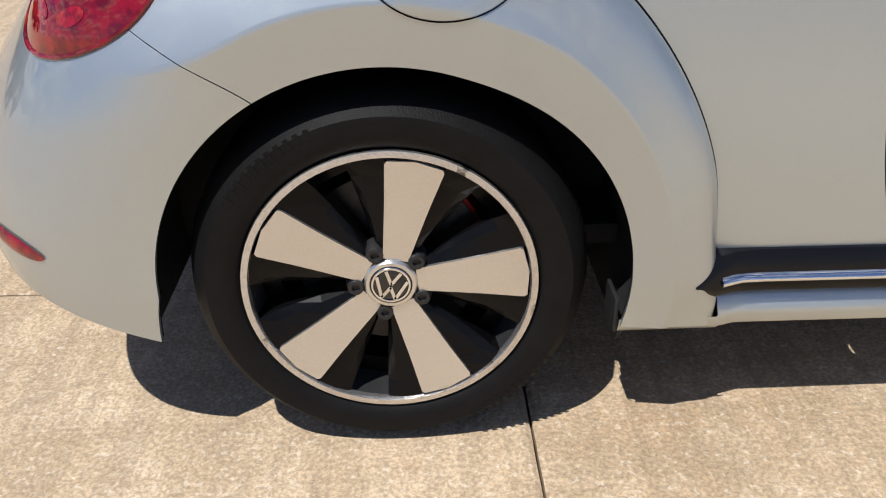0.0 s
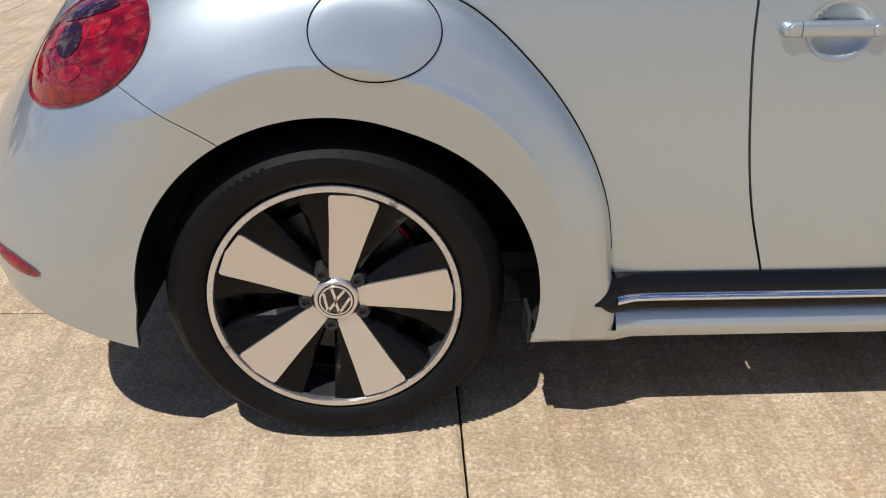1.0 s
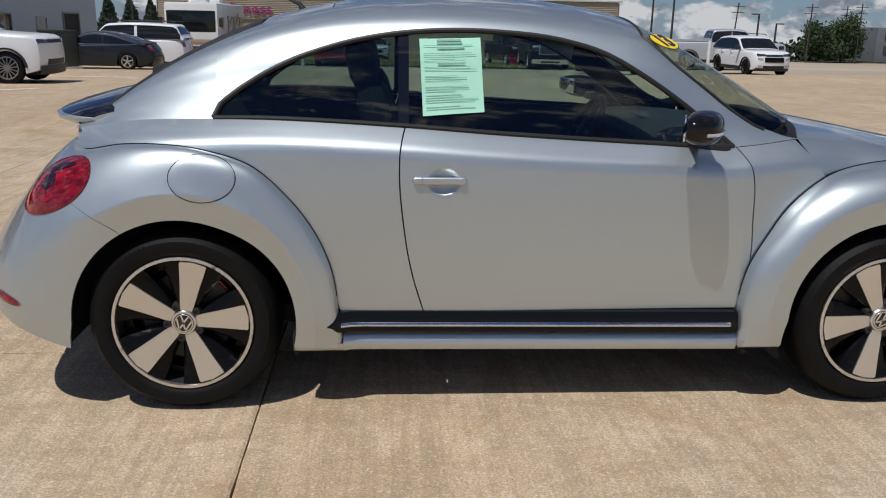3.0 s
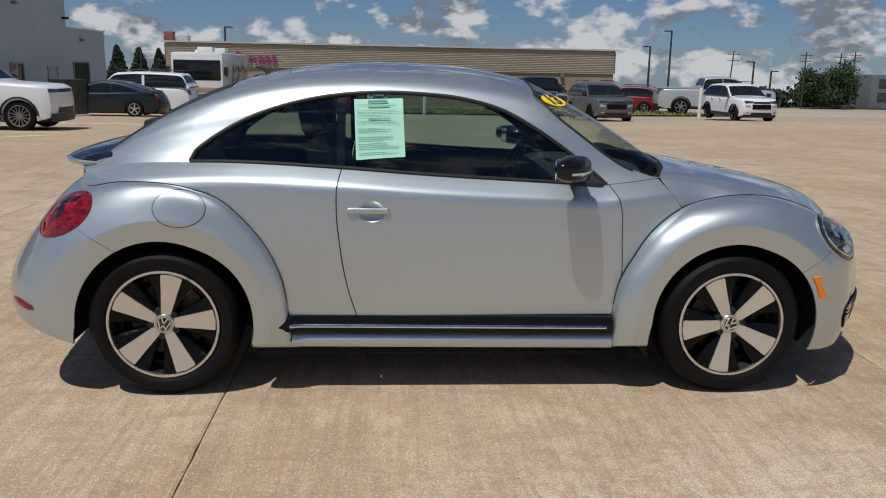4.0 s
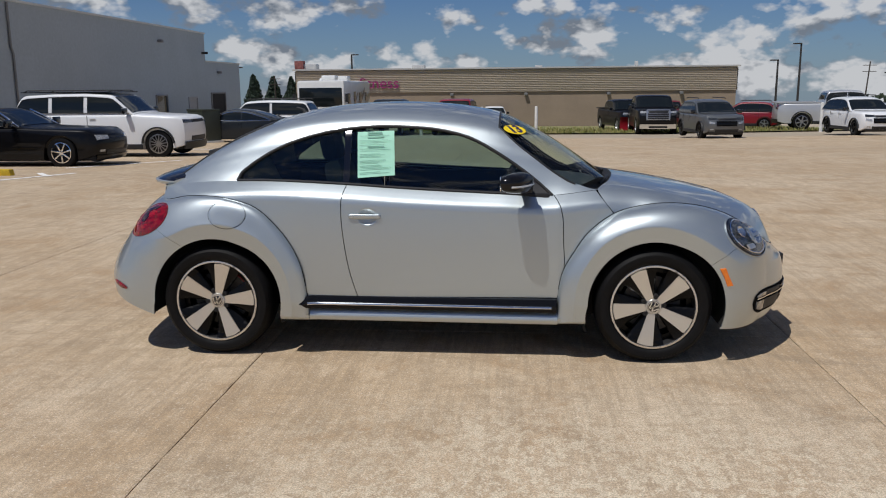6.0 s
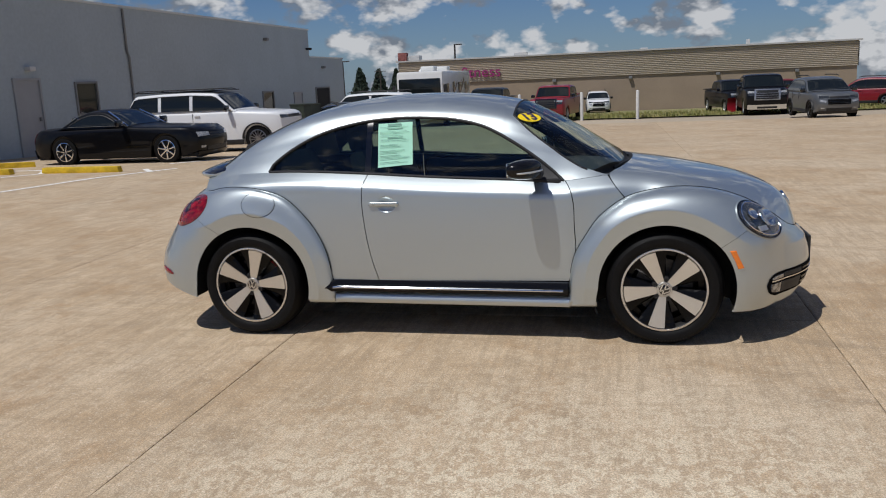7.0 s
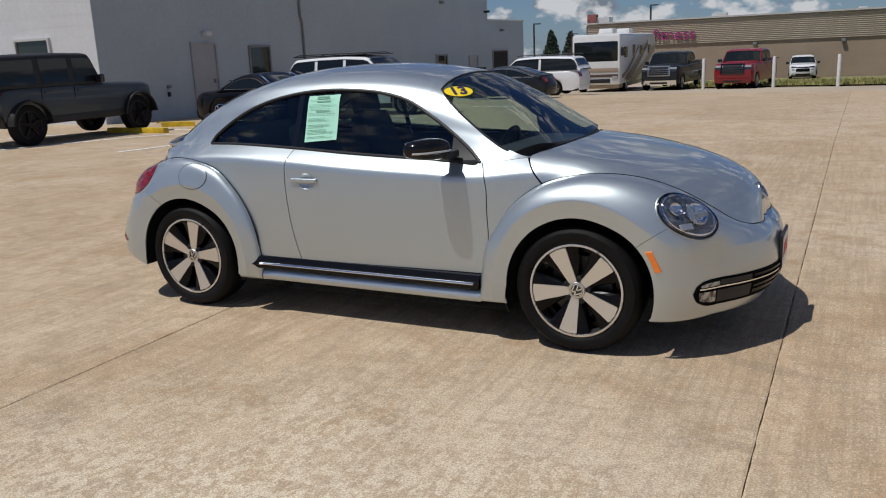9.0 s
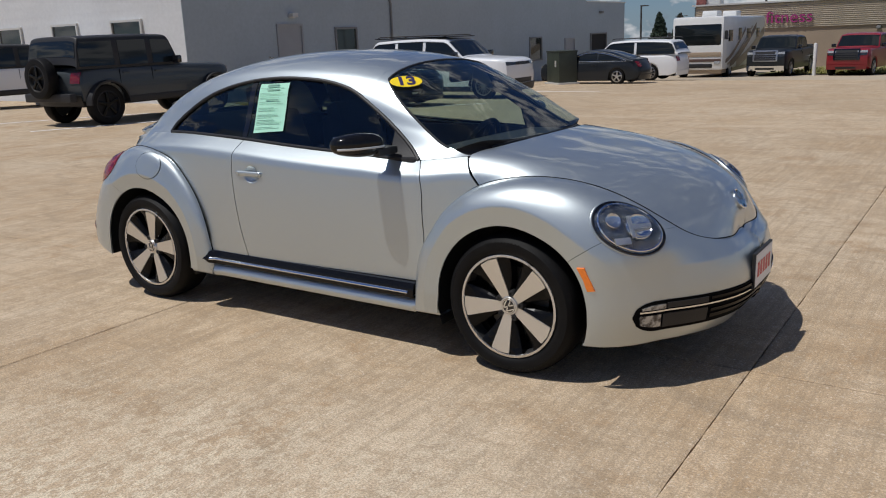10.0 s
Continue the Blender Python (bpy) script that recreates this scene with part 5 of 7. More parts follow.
# yellow oval on the windscreen with the model year's two digits
c, n = glass_point(1.745, 1.283, 0.006)
fr = frame_on(c, n, (0, 0, 1))
bm = bmesh.new()
lathe(bm, [(0.088, 0.0), (0.088, 0.0012), (0.0, 0.0014)], 48, "z")
for v in bm.verts:
    v.co.y *= 0.62
bm.transform(fr)
oval = part("year_sticker", bm, material("black_sticker", (0.01, 0.01, 0.01), 0.5), car, "yellow oval year sticker")
bm = bmesh.new()
lathe(bm, [(0.084, 0.0015), (0.084, 0.0022), (0.0, 0.0024)], 48, "z")
for v in bm.verts:
    v.co.y *= 0.60
bm.transform(fr)
part("sticker_face", bm, YELLOW, oval)
writing("13", 0.105, material("sticker_digits", (0.02, 0.012, 0.09), 0.5), fr @ Matrix.Translation((0, 0, 0.0035)), oval, "digits")


# ---- ground ----
def ground_z(x, y):
    """Height of the lot: level by the coupe, falling gently to the far side, less so behind the coupe's nose."""
    d = max(0.0, min(y, 90.0) - 8)
    return -0.0165 - 0.0305 * d * d / (d + 0.5) + 0.012 * min(max(0.0, x - 9), 15) * min(max((y - 8) / 20, 0.0), 1.0) - 0.0395 * max(0.0, y - 90)


bm = bmesh.new()
gx = np.concatenate([[-600, -200, -80], np.arange(-45, 45, 1.5), [45, 80, 200, 600]])
gy = np.concatenate([[-400, -100, -40], np.arange(-18, 75, 1.5), [75, 90, 100, 200, 400, 800]])
P = np.array([[(x, y, ground_z(x, y) - 0.05) for y in gy] for x in gx])
add_grid(bm, P)
ground = link("ground", bm, FAR_GROUND)
tagged(ground, "wide tan concrete lot reaching the horizon", "ground", kind="structure")



# ---- parked vehicles ----
def paint(name, c, metal=0.0, rough=0.35):
    dark = max(c) < 0.1
    return material(name, c, rough, metal, 0.42 if dark else 0.6, spec=0.08 if dark else 0.4)


P_WHITE, P_BLACK, P_RED = paint("white_paint", (0.74, 0.75, 0.76)), paint("black_paint", (0.004, 0.004, 0.005)), paint("red_paint", (0.22, 0.006, 0.014))
P_GREY, P_GRANITE, P_SLATE = paint("grey_paint", (0.13, 0.137, 0.142), 0.45), paint("granite_paint", (0.058, 0.068, 0.076), 0.25), paint("slate_paint", (0.024, 0.028, 0.033), 0.4)
P_LSILVER, P_MAROON = paint("light_silver_paint", (0.55, 0.56, 0.57), 0.5), paint("maroon_paint", (0.16, 0.012, 0.018))
V_GLASS = material("vehicle_glass", (0.010, 0.013, 0.014), 0.03, 0, 0.0, spec=0.42)
V_LAMP = material("vehicle_lamp", (0.60, 0.62, 0.63), 0.15, 0.3, 0.8, vary=0.5, scale=30)
V_LAMP_DARK = material("smoked_lamp", (0.05, 0.055, 0.06), 0.12, 0, 0.8, vary=0.6, scale=30)
V_TAIL = material("vehicle_tail_lamp", (0.16, 0.006, 0.008), 0.15, 0, 0.8)
V_ALLOY = material("vehicle_alloy", (0.45, 0.45, 0.46), 0.3, 0.9)


def simple_wheel(car_ob, x, y, r, rim_r, width, o, rim_mat, spokes, n=0):
    w = new("wheel")
    w.parent = car_ob
    w.location = (x, y, r)
    bm = bmesh.new()
    lathe(bm, [(rim_r, -width * o), (r * 0.94, -width * o), (r, -width * 0.85 * o), (r, -0.03 * o), (r * 0.96, -0.004 * o), (r * 0.88, 0.004 * o), (rim_r + 0.01, 0.0), (rim_r, -0.02 * o)], 40)
    part("tyre", bm, RUBBER, w)
    bm = bmesh.new()
    lathe(bm, [(rim_r + 0.004, -0.004 * o), (rim_r - 0.012, 0.0), (rim_r - 0.022, -0.02 * o), (rim_r - 0.03, -0.09 * o), (0.0, -0.11 * o)], 36)
    rim = part("rim", bm, rim_mat if rim_mat is not WHEEL_BLACK else BLACK_TRIM, w)
    bm = bmesh.new()
    lathe(bm, [(rim_r - 0.024, -0.06 * o), (0.0, -0.06 * o)], 28)
    part("rim_shade", bm, BLACK_LINER, rim)
    for k in range(spokes):
        a = 2 * math.pi * (k + 0.3) / spokes
        bm = bmesh.new()
        wd = 1.15 / spokes * rim_r
        rot = Matrix.Rotation(-a, 3, "Y")
        box(bm, rim_r * 0.5 * math.cos(a), -0.022 * o, rim_r * 0.5 * math.sin(a), rim_r * 0.98, 0.03, wd, 0.006, rot)
        part("spoke", bm, rim_mat, rim)
    bm = bmesh.new()
    lathe(bm, [(0.0, -0.002 * o), (rim_r * 0.2, -0.004 * o), (rim_r * 0.24, -0.03 * o)], 20)
    part("hub", bm, rim_mat, rim)
    return w


def vehicle(name, label, category, at, heading, body, L, W, H, wb, wr, belt, hood, cowl_x, top_x, end_x, tail_x, deck=None, clear=0.24, front_over=0.9, rim=None, spokes=10, roof_mat=None, cladding=None, glass_mat=None, grille="wide", posts=(), rails=False, boxy=0.0, bed=False, lamp_z=None, flares=False, post_w=0.03, pillar_mat=None, lamp_mat=None, trim_mat=None, scale=1.0, group="parked vehicles"):
    """A parked car built round its side outline. x is forward, measured from the middle of its length."""
    rim, roof_mat, glass_mat = rim or V_ALLOY, roof_mat or body, glass_mat or V_GLASS
    deck = belt if deck is None else deck
    at = (at[0], at[1], ground_z(at[0], at[1]))
    car_ob = thing(name, label, category, pose(*at, 0, 0, heading), group)
    car_ob.scale = (scale, scale, scale)
    h = L / 2
    xf = h - front_over
    xr = xf - wb
    lamp_z = lamp_z or hood - 0.14
    xs = np.unique(np.concatenate([np.linspace(-h, h, 60), -h + np.array([0.02, 0.05, 0.09, 0.14]), h - np.array([0.02, 0.05, 0.09, 0.14]), np.linspace(xf - wr - 0.1, xf + wr + 0.1, 28), np.linspace(xr - wr - 0.1, xr + wr + 0.1, 28)]))
    nose_drop = (0.05 if boxy > 0.9 else 0.11 if boxy > 0.5 else 0.13)
    z_top = np.interp(xs, [-h, -h + 0.05, tail_x, cowl_x - 0.1, cowl_x, cowl_x + 0.25, h - 0.25, h - 0.06, h], [deck - 0.10, deck - 0.02, deck, belt, belt, belt - (belt - hood) * 0.25, hood, hood - nose_drop * 0.5, hood - nose_drop])
    e = (np.abs(xs) / h) ** (7.5 if boxy > 0.5 else 5.5)
    half = W / 2 * (1 - (0.12 if boxy > 0.5 else 0.17) * e)
    P = np.zeros((len(xs), 12, 3))
    for a, (x, zt, w) in enumerate(zip(xs, z_top, half)):
        zb = clear + 0.10 * max(0, abs(x) - (h - 0.5)) / 0.5
        arch = zb
        for xw in (xf, xr):
            R = wr * 1.13
            if abs(x - xw) < R:
                arch = max(arch, wr + math.sqrt(R * R - (x - xw) ** 2))
        arch = min(arch, zt - 0.06)
        mid = max(arch + 0.02, zb + (zt - zb) * 0.55)
        pts = [(0, min(zb, zt)), (w * 0.80, zb), (w * 0.96, arch), (w * 0.99, arch + 0.01), (w, (arch + mid) / 2), (w * 1.0, mid), (w * 0.985, zt - 0.10), (w * 0.97, zt - 0.05), (w * 0.93, zt - 0.015), (w * 0.82, zt + 0.005), (w * 0.45, zt + 0.02), (0, zt + 0.025)]
        for b, (y, z) in enumerate(pts):
            P[a, b] = (x, -y, max(z, zb))
    # rounded ends: bowed in plan, raked above and tucked in below
    soft = boxy < 0.5
    bow, rake, tuck, zm = (0.24, 0.16, 0.08, clear + 0.36) if soft else (0.18, 0.08, 0.07, clear + 0.45)

    def end_x_at(x, y, z):
        k = min(max((abs(x) - (h - 0.7)) / 0.7, 0.0), 1.0) ** 2
        v = (z - zm) / max(hood - zm, 0.1) if z > zm else (zm - z) / max(zm - clear, 0.1)
        return x - math.copysign(k * (bow * (2 * y / W) ** 2 + (rake if z > zm else tuck) * min(v, 1.2) ** 2), x)

    Q = np.concatenate([P, mirrored(P)[:, ::-1][:, 1:]], axis=1)
    bm = bmesh.new()
    caps = []
    for e in (0, -1):
        C = np.array([[(P[e, b, 0], P[e, b, 1] * (1 - a / 4), P[e, b, 2]) for a in range(9)] for b in range(12)])
        caps.append(C)
    for G in (Q, *caps):
        for a in range(G.shape[0]):
            for b in range(G.shape[1]):
                G[a, b, 0] = end_x_at(*G[a, b])
        add_grid(bm, G)
    bmesh.ops.remove_doubles(bm, verts=bm.verts, dist=0.0008)
    bmesh.ops.recalc_face_normals(bm, faces=bm.faces)
    part("body", bm, body, car_ob)
    bm = bmesh.new()
    box(bm, 0, 0, clear + 0.22, L * 0.9, W * 0.80, 0.5)
    part("underbody", bm, BLACK_LINER, car_ob)
    # cabin: a rounded greenhouse under the roofline
    wB, wR = W / 2 * 0.955, W / 2 * (0.88 if boxy > 0.9 else 0.83 if boxy > 0.5 else 0.74)
    zR = H
    drop = 0.02 if boxy > 0.9 else 0.05
    line_x = np.linspace(tail_x, cowl_x, 400)
    line_z = np.interp(line_x, [tail_x, end_x, end_x + 0.35 * (top_x - end_x), end_x + 0.7 * (top_x - end_x), top_x, cowl_x], [deck if not bed else belt, H - drop * 1.2, H - 0.01, H, H - drop, belt])
    k = max(3, 14 if boxy > 0.9 else 26 if boxy > 0.5 else 60) | 1
    line_z = np.convolve(np.pad(line_z, k // 2, mode="edge"), np.ones(k) / k, mode="valid")
    roof_z = lambda x: np.interp(x, line_x, line_z)
    eave_z = lambda x: np.maximum(belt - 0.02, roof_z(x) - 0.075)
    wide = lambda z: wB + (wR - wB) * np.clip((z - belt) / (H - belt), 0, 1.1) ** 1.3

    def skin(x, q):
        """The roof's point at station x, q of the half width out from the middle."""
        e = float(eave_z(x))
        return float(x), float(wide(e)) * q, e + (float(roof_z(x)) - e) * math.sqrt(max(0.0, 1 - abs(q) ** 4.5))

    st = np.unique(np.concatenate([np.linspace(tail_x, cowl_x, 44), np.linspace(tail_x, end_x + 0.1, 12), np.linspace(top_x - 0.1, cowl_x, 14)]))
    outs = (1.0, 0.985, 0.95, 0.88, 0.75, 0.5, 0.25, 0.0, -0.25, -0.5, -0.75, -0.88, -0.95, -0.985, -1.0)
    R = []
    for x in st:
        e = float(eave_z(x))
        up = [(float(x), float(wide(belt - 0.02 + (e - belt + 0.02) * t)), belt - 0.02 + (e - belt + 0.02) * t) for t in (0, 0.2, 0.4, 0.6, 0.8)]
        R.append(up + [skin(x, q) for q in outs] + [(x_, -y_, z_) for x_, y_, z_ in up[::-1]])
    bm = bmesh.new()
    add_grid(bm, np.array(R))
    bmesh.ops.recalc_face_normals(bm, faces=bm.faces)
    part("cabin", bm, pillar_mat if (pillar_mat and boxy > 0.9) else roof_mat, car_ob)

    def patch(end, y0, y1, za0, za1, zb0, zb1, off=0.010):
        """A curved plate on the front (1) or rear (-1) of the body, between y0 and y1."""
        G = np.zeros((9, 4, 3))
        for a in range(9):
            f = a / 8
            y, lo, hi = y0 + (y1 - y0) * f, za0 + (za1 - za0) * f, zb0 + (zb1 - zb0) * f
            for b in range(4):
                z = lo + (hi - lo) * b / 3
                G[a, b] = (end_x_at(end * h, y, z) + end * off, y, z)
        flip = (end > 0) == (y1 < y0)
        m = sheet(G, flip, 0.02)
        return m

    # glass: two ends and the side panes between the posts
    for front in (True, False):
        xa, xb = (top_x + 0.10 * (cowl_x - top_x), cowl_x - 0.10 * (cowl_x - top_x)) if front else (tail_x + (0.22 if boxy < 0.5 else 0.35) * (end_x - tail_x), end_x - 0.06 * (end_x - tail_x))
        sg = 1 if front else -1
        G2 = np.zeros((12, 11, 3))
        for a, x in enumerate(np.linspace(xa, xb, 12)):
            for b, q in enumerate(np.linspace(-0.94, 0.94, 11)):
                p = skin(x, q)
                G2[a, b] = (p[0] + sg * 0.007, p[1], p[2] + 0.007)
        bm = sheet(G2, False, 0)
        bmesh.ops.recalc_face_normals(bm, faces=bm.faces)
        part("windscreen" if front else "rear_window", bm, glass_mat, car_ob)
    tall = line_x[eave_z(line_x) - 0.05 > belt + 0.05]
    w0, w1 = float(tall[0]) + (0.06 if boxy > 0.5 else 0.0), float(tall[-1])
    cuts = [0.0, *posts, 1.0]
    for s in (1, -1):
        for c0, c1 in zip(cuts[:-1], cuts[1:]):
            xa, xb = w0 + (w1 - w0) * c0 + (post_w if c0 else 0), w0 + (w1 - w0) * c1 - (post_w if c1 < 1 else 0)
            G2 = np.zeros((12, 6, 3))
            for a, x in enumerate(np.linspace(xa, xb, 12)):
                lo, hi = belt + 0.035, float(eave_z(x)) - 0.05
                for b in range(6):
                    z = lo + (max(hi, lo + 0.004) - lo) * b / 5
                    G2[a, b] = (x, -s * (float(wide(z)) + 0.006), z)
            bm = sheet(G2, False, 0)
            bmesh.ops.recalc_face_normals(bm, faces=bm.faces)
            part("side_window", bm, glass_mat, car_ob)
            if pillar_mat and c1 < 1:
                bm = bmesh.new()
                G3 = np.array([[(x, -s * (float(wide(z)) + 0.004), z) for z in np.linspace(belt + 0.035, max(float(eave_z(xb)) - 0.05, belt + 0.05), 5)] for x in (xb, xb + 2 * post_w)])
                bm = sheet(G3, False, 0)
                bmesh.ops.recalc_face_normals(bm, faces=bm.faces)
                part("pillar_trim", bm, pillar_mat, car_ob)
        # bright or dark line under the panes
        bm = bmesh.new()
        tube(bm, [(w0 - 0.03, -s * (wB + 0.006), belt + 0.026), (w1 + 0.05, -s * (wB + 0.006), belt + 0.026)], 0.011, 6)
        part("waist_trim", bm, trim_mat or BLACK_TRIM, car_ob)
        if boxy < 0.9:
            bm = bmesh.new()
            tube(bm, [(x, -s * (float(wide(float(eave_z(x)) - 0.045)) + 0.006), max(float(eave_z(x)) - 0.045, belt + 0.03)) for x in np.linspace(w0, w1, 24)], 0.012, 6)
            part("window_trim", bm, trim_mat or BLACK_TRIM, car_ob)
        # door seams and handles
        for c0 in posts:
            xm = tail_x + 0.1 + (cowl_x - tail_x - 0.2) * c0
            bm = bmesh.new()
            box(bm, xm, -s * (W / 2 * 0.992), (belt + clear + 0.16) / 2, 0.010, 0.012, belt - clear - 0.26)
            part("door_seam", bm, DARK_GAP, car_ob)
            bm = bmesh.new()
            box(bm, xm + 0.16, -s * (W / 2 + 0.004), belt - 0.13, 0.18, 0.025, 0.035, 0.008)
            part("door_handle", bm, body, car_ob)
        bm = bmesh.new()
        box(bm, cowl_x - 0.22, -s * (W / 2 + 0.11), belt + 0.09, 0.12, 0.20, 0.17, 0.03)
        part("door_mirror", bm, BLACK_GLOSS, car_ob)
        if cladding:
            bm = bmesh.new()
            box(bm, (xf + xr) / 2, -s * (W / 2 * 0.995), clear + 0.07, wb - 2.2 * wr, 0.03, 0.14, 0.008)
            part("sill_cladding", bm, cladding, car_ob)
        if rails:
            bm = bmesh.new()
            tube(bm, [(end_x + 0.05, -s * (wR - 0.08), zR + 0.02), (end_x + 0.15, -s * (wR - 0.08), zR + 0.065), (top_x - 0.2, -s * (wR - 0.08), zR + 0.065), (top_x - 0.05, -s * (wR - 0.08), zR + 0.02)], 0.018, 8)
            part("roof_rail", bm, BLACK_TRIM, car_ob)
        # lamps follow the rounded ends
        wl = W / 2 * (0.83 if soft else 0.88)
        bm = patch(1, s * wl * 0.52, s * wl * 0.985, lamp_z - 0.035, lamp_z - 0.05, lamp_z + 0.045, lamp_z + 0.065)
        part("headlamp", bm, lamp_mat or V_LAMP, car_ob)
        bm = patch(-1, s * wl * 0.70, s * wl * 0.985, deck - 0.30, deck - 0.30, deck - 0.08, deck - 0.08)
        part("tail_lamp", bm, V_TAIL, car_ob)
        for xw in (xf, xr):
            simple_wheel(car_ob, xw, -s * (W / 2 - 0.025), wr, wr * 0.68, 0.22, -s, rim, spokes)
            if flares or cladding:
                bm = bmesh.new()
                wd = 0.09 if flares else 0.02
                lathe(bm, [(wr * 1.11, -s * (W / 2 - 0.10)), (wr * 1.11, -s * (W / 2 + wd)), (wr * 1.20, -s * (W / 2 + wd)), (wr * 1.24, -s * (W / 2 - 0.06))], 24, "y", (xw, 0, wr), radians(2), radians(178))
                part("wheel_flare", bm, cladding or BLACK_TRIM, car_ob)
    # nose
    wl = W / 2 * (0.83 if soft else 0.88)
    if grille == "slots":
        for k in range(7):
            c = wl * 1.02 * (k - 3) / 7
            part("grille_slot", patch(1, c - wl * 0.058, c + wl * 0.058, lamp_z - 0.04, lamp_z - 0.04, lamp_z + 0.05, lamp_z + 0.05), BLACK_TRIM, car_ob)
        gr_ob = part("lower_grille", patch(1, -wl * 0.62, wl * 0.62, clear + 0.22, clear + 0.22, clear + 0.36, clear + 0.36), BLACK_TRIM, car_ob)
    elif soft:
        gr_ob = part("grille", patch(1, -wl * 0.50, wl * 0.50, lamp_z - 0.06, lamp_z - 0.06, lamp_z + 0.03, lamp_z + 0.03), BLACK_TRIM, car_ob)
        part("grille_bar", patch(1, -wl * 0.49, wl * 0.49, lamp_z - 0.02, lamp_z - 0.02, lamp_z - 0.008, lamp_z - 0.008, 0.016), BLACK_GLOSS, gr_ob)
        part("air_intake", patch(1, -wl * 0.64, wl * 0.64, clear + 0.10, clear + 0.10, clear + 0.20, clear + 0.20), BLACK_TRIM, car_ob)
        if cladding:
            lower = part("lower_grille", patch(1, -wl * 0.58, wl * 0.58, lamp_z - 0.30, lamp_z - 0.30, lamp_z - 0.09, lamp_z - 0.09, 0.012), DARK_GAP, car_ob)
            for z in (lamp_z - 0.25, lamp_z - 0.19, lamp_z - 0.13):
                part("grille_bar", patch(1, -wl * 0.56, wl * 0.56, z, z, z + 0.012, z + 0.012, 0.02), BLACK_GLOSS, lower)
            for s in (1, -1):
                part("running_lamp", patch(1, s * wl * 0.66, s * wl * 0.95, lamp_z - 0.22, lamp_z - 0.19, lamp_z - 0.14, lamp_z - 0.10, 0.012), V_LAMP, car_ob)
        for s in (1, -1):
            part("fog_lamp", patch(1, s * wl * 0.72, s * wl * 0.90, clear + 0.17, clear + 0.17, clear + 0.22, clear + 0.22), V_LAMP, car_ob)
    else:
        g0, g1 = lamp_z - 0.36, lamp_z + 0.09
        gr_ob = part("grille", patch(1, -wl * 0.60, wl * 0.60, g0, g0, g1, g1), BLACK_TRIM, car_ob)
        bright = V_ALLOY if grille == "chrome" else BLACK_GLOSS
        for z in (g0 + 0.10, g0 + 0.20, g0 + 0.30):
            part("grille_bar", patch(1, -wl * 0.58, wl * 0.58, z, z, z + 0.014, z + 0.014, 0.02), bright, gr_ob)
        for z in (g0 - 0.02, g1):
            part("grille_frame", patch(1, -wl * 0.64, wl * 0.64, z, z, z + 0.05, z + 0.05, 0.022), bright, gr_ob)
        for s in (1, -1):
            part("grille_side", patch(1, s * wl * 0.57, s * wl * 0.65, g0, g0, g1 + 0.03, g1 + 0.03, 0.024), bright, gr_ob)
            part("lower_lamp", patch(1, s * wl * 0.66, s * wl * 0.97, lamp_z - 0.17, lamp_z - 0.15, lamp_z - 0.06, lamp_z - 0.06), V_LAMP_DARK, car_ob)
        part("air_intake", patch(1, -wl * 0.50, wl * 0.50, clear + 0.02, clear + 0.02, clear + 0.11, clear + 0.11, 0.075), BLACK_TRIM, car_ob)
    part("front_bumper", patch(1, -wl * 0.99, wl * 0.99, clear - 0.02, clear - 0.02, clear + (0.09 if soft else 0.20), clear + (0.09 if soft else 0.20), 0.03 if soft else 0.06), cladding or (CHROME if grille == "chrome" else BLACK_TRIM if grille == "slots" else body), car_ob)
    part("rear_bumper", patch(-1, -wl * 0.99, wl * 0.99, clear, clear, clear + 0.22, clear + 0.22, 0.04), cladding or body, car_ob)
    # cut line round the bonnet
    part("bonnet_gap", patch(1, -wl * 0.92, wl * 0.92, hood - nose_drop - 0.05, hood - nose_drop - 0.05, hood - nose_drop - 0.042, hood - nose_drop - 0.042, 0.004), DARK_GAP, car_ob)
    if bed:
        bm = bmesh.new()
        box(bm, (-h + tail_x) / 2 + 0.02, 0, deck + 0.01, tail_x + h - 0.22, W * 0.78, 0.04, 0.01)
        part("bed_floor", bm, BLACK_LINER, car_ob)
        for s in (1, -1):
            bm = bmesh.new()
            box(bm, (-h + tail_x) / 2, -s * W * 0.455, deck + 0.03, tail_x + h - 0.06, 0.09, 0.07, 0.015)
            part("bed_rail", bm, body, car_ob)
        bm = bmesh.new()
        box(bm, -h + 0.04, 0, deck + 0.03, 0.06, W * 0.86, 0.07, 0.015)
        part("tailgate_top", bm, body, car_ob)
    return car_ob


SUV = dict(L=5.45, W=2.08, H=1.93, wb=3.12, wr=0.415, belt=1.30, hood=1.22, cowl_x=1.12, top_x=0.45, end_x=-2.35, tail_x=-2.60, front_over=0.93, clear=0.27, boxy=0.6)
white_suv = vehicle("large_suv", "large white sport utility vehicle with black roof and chrome wheels", "suv", (-9.63, 17.3), 1.5, P_WHITE, scale=0.915, rim=V_ALLOY, spokes=14, roof_mat=P_WHITE, grille="slots", posts=(0.30, 0.62), rails=True, cladding=BLACK_TRIM, lamp_z=1.07, post_w=0.055, lamp_mat=V_LAMP_DARK, **SUV)
bm = bmesh.new()
box(bm, -0.95, 0, 1.942, 2.9, 1.62, 0.03, 0.01)
part("black_roof", bm, P_BLACK, white_suv)
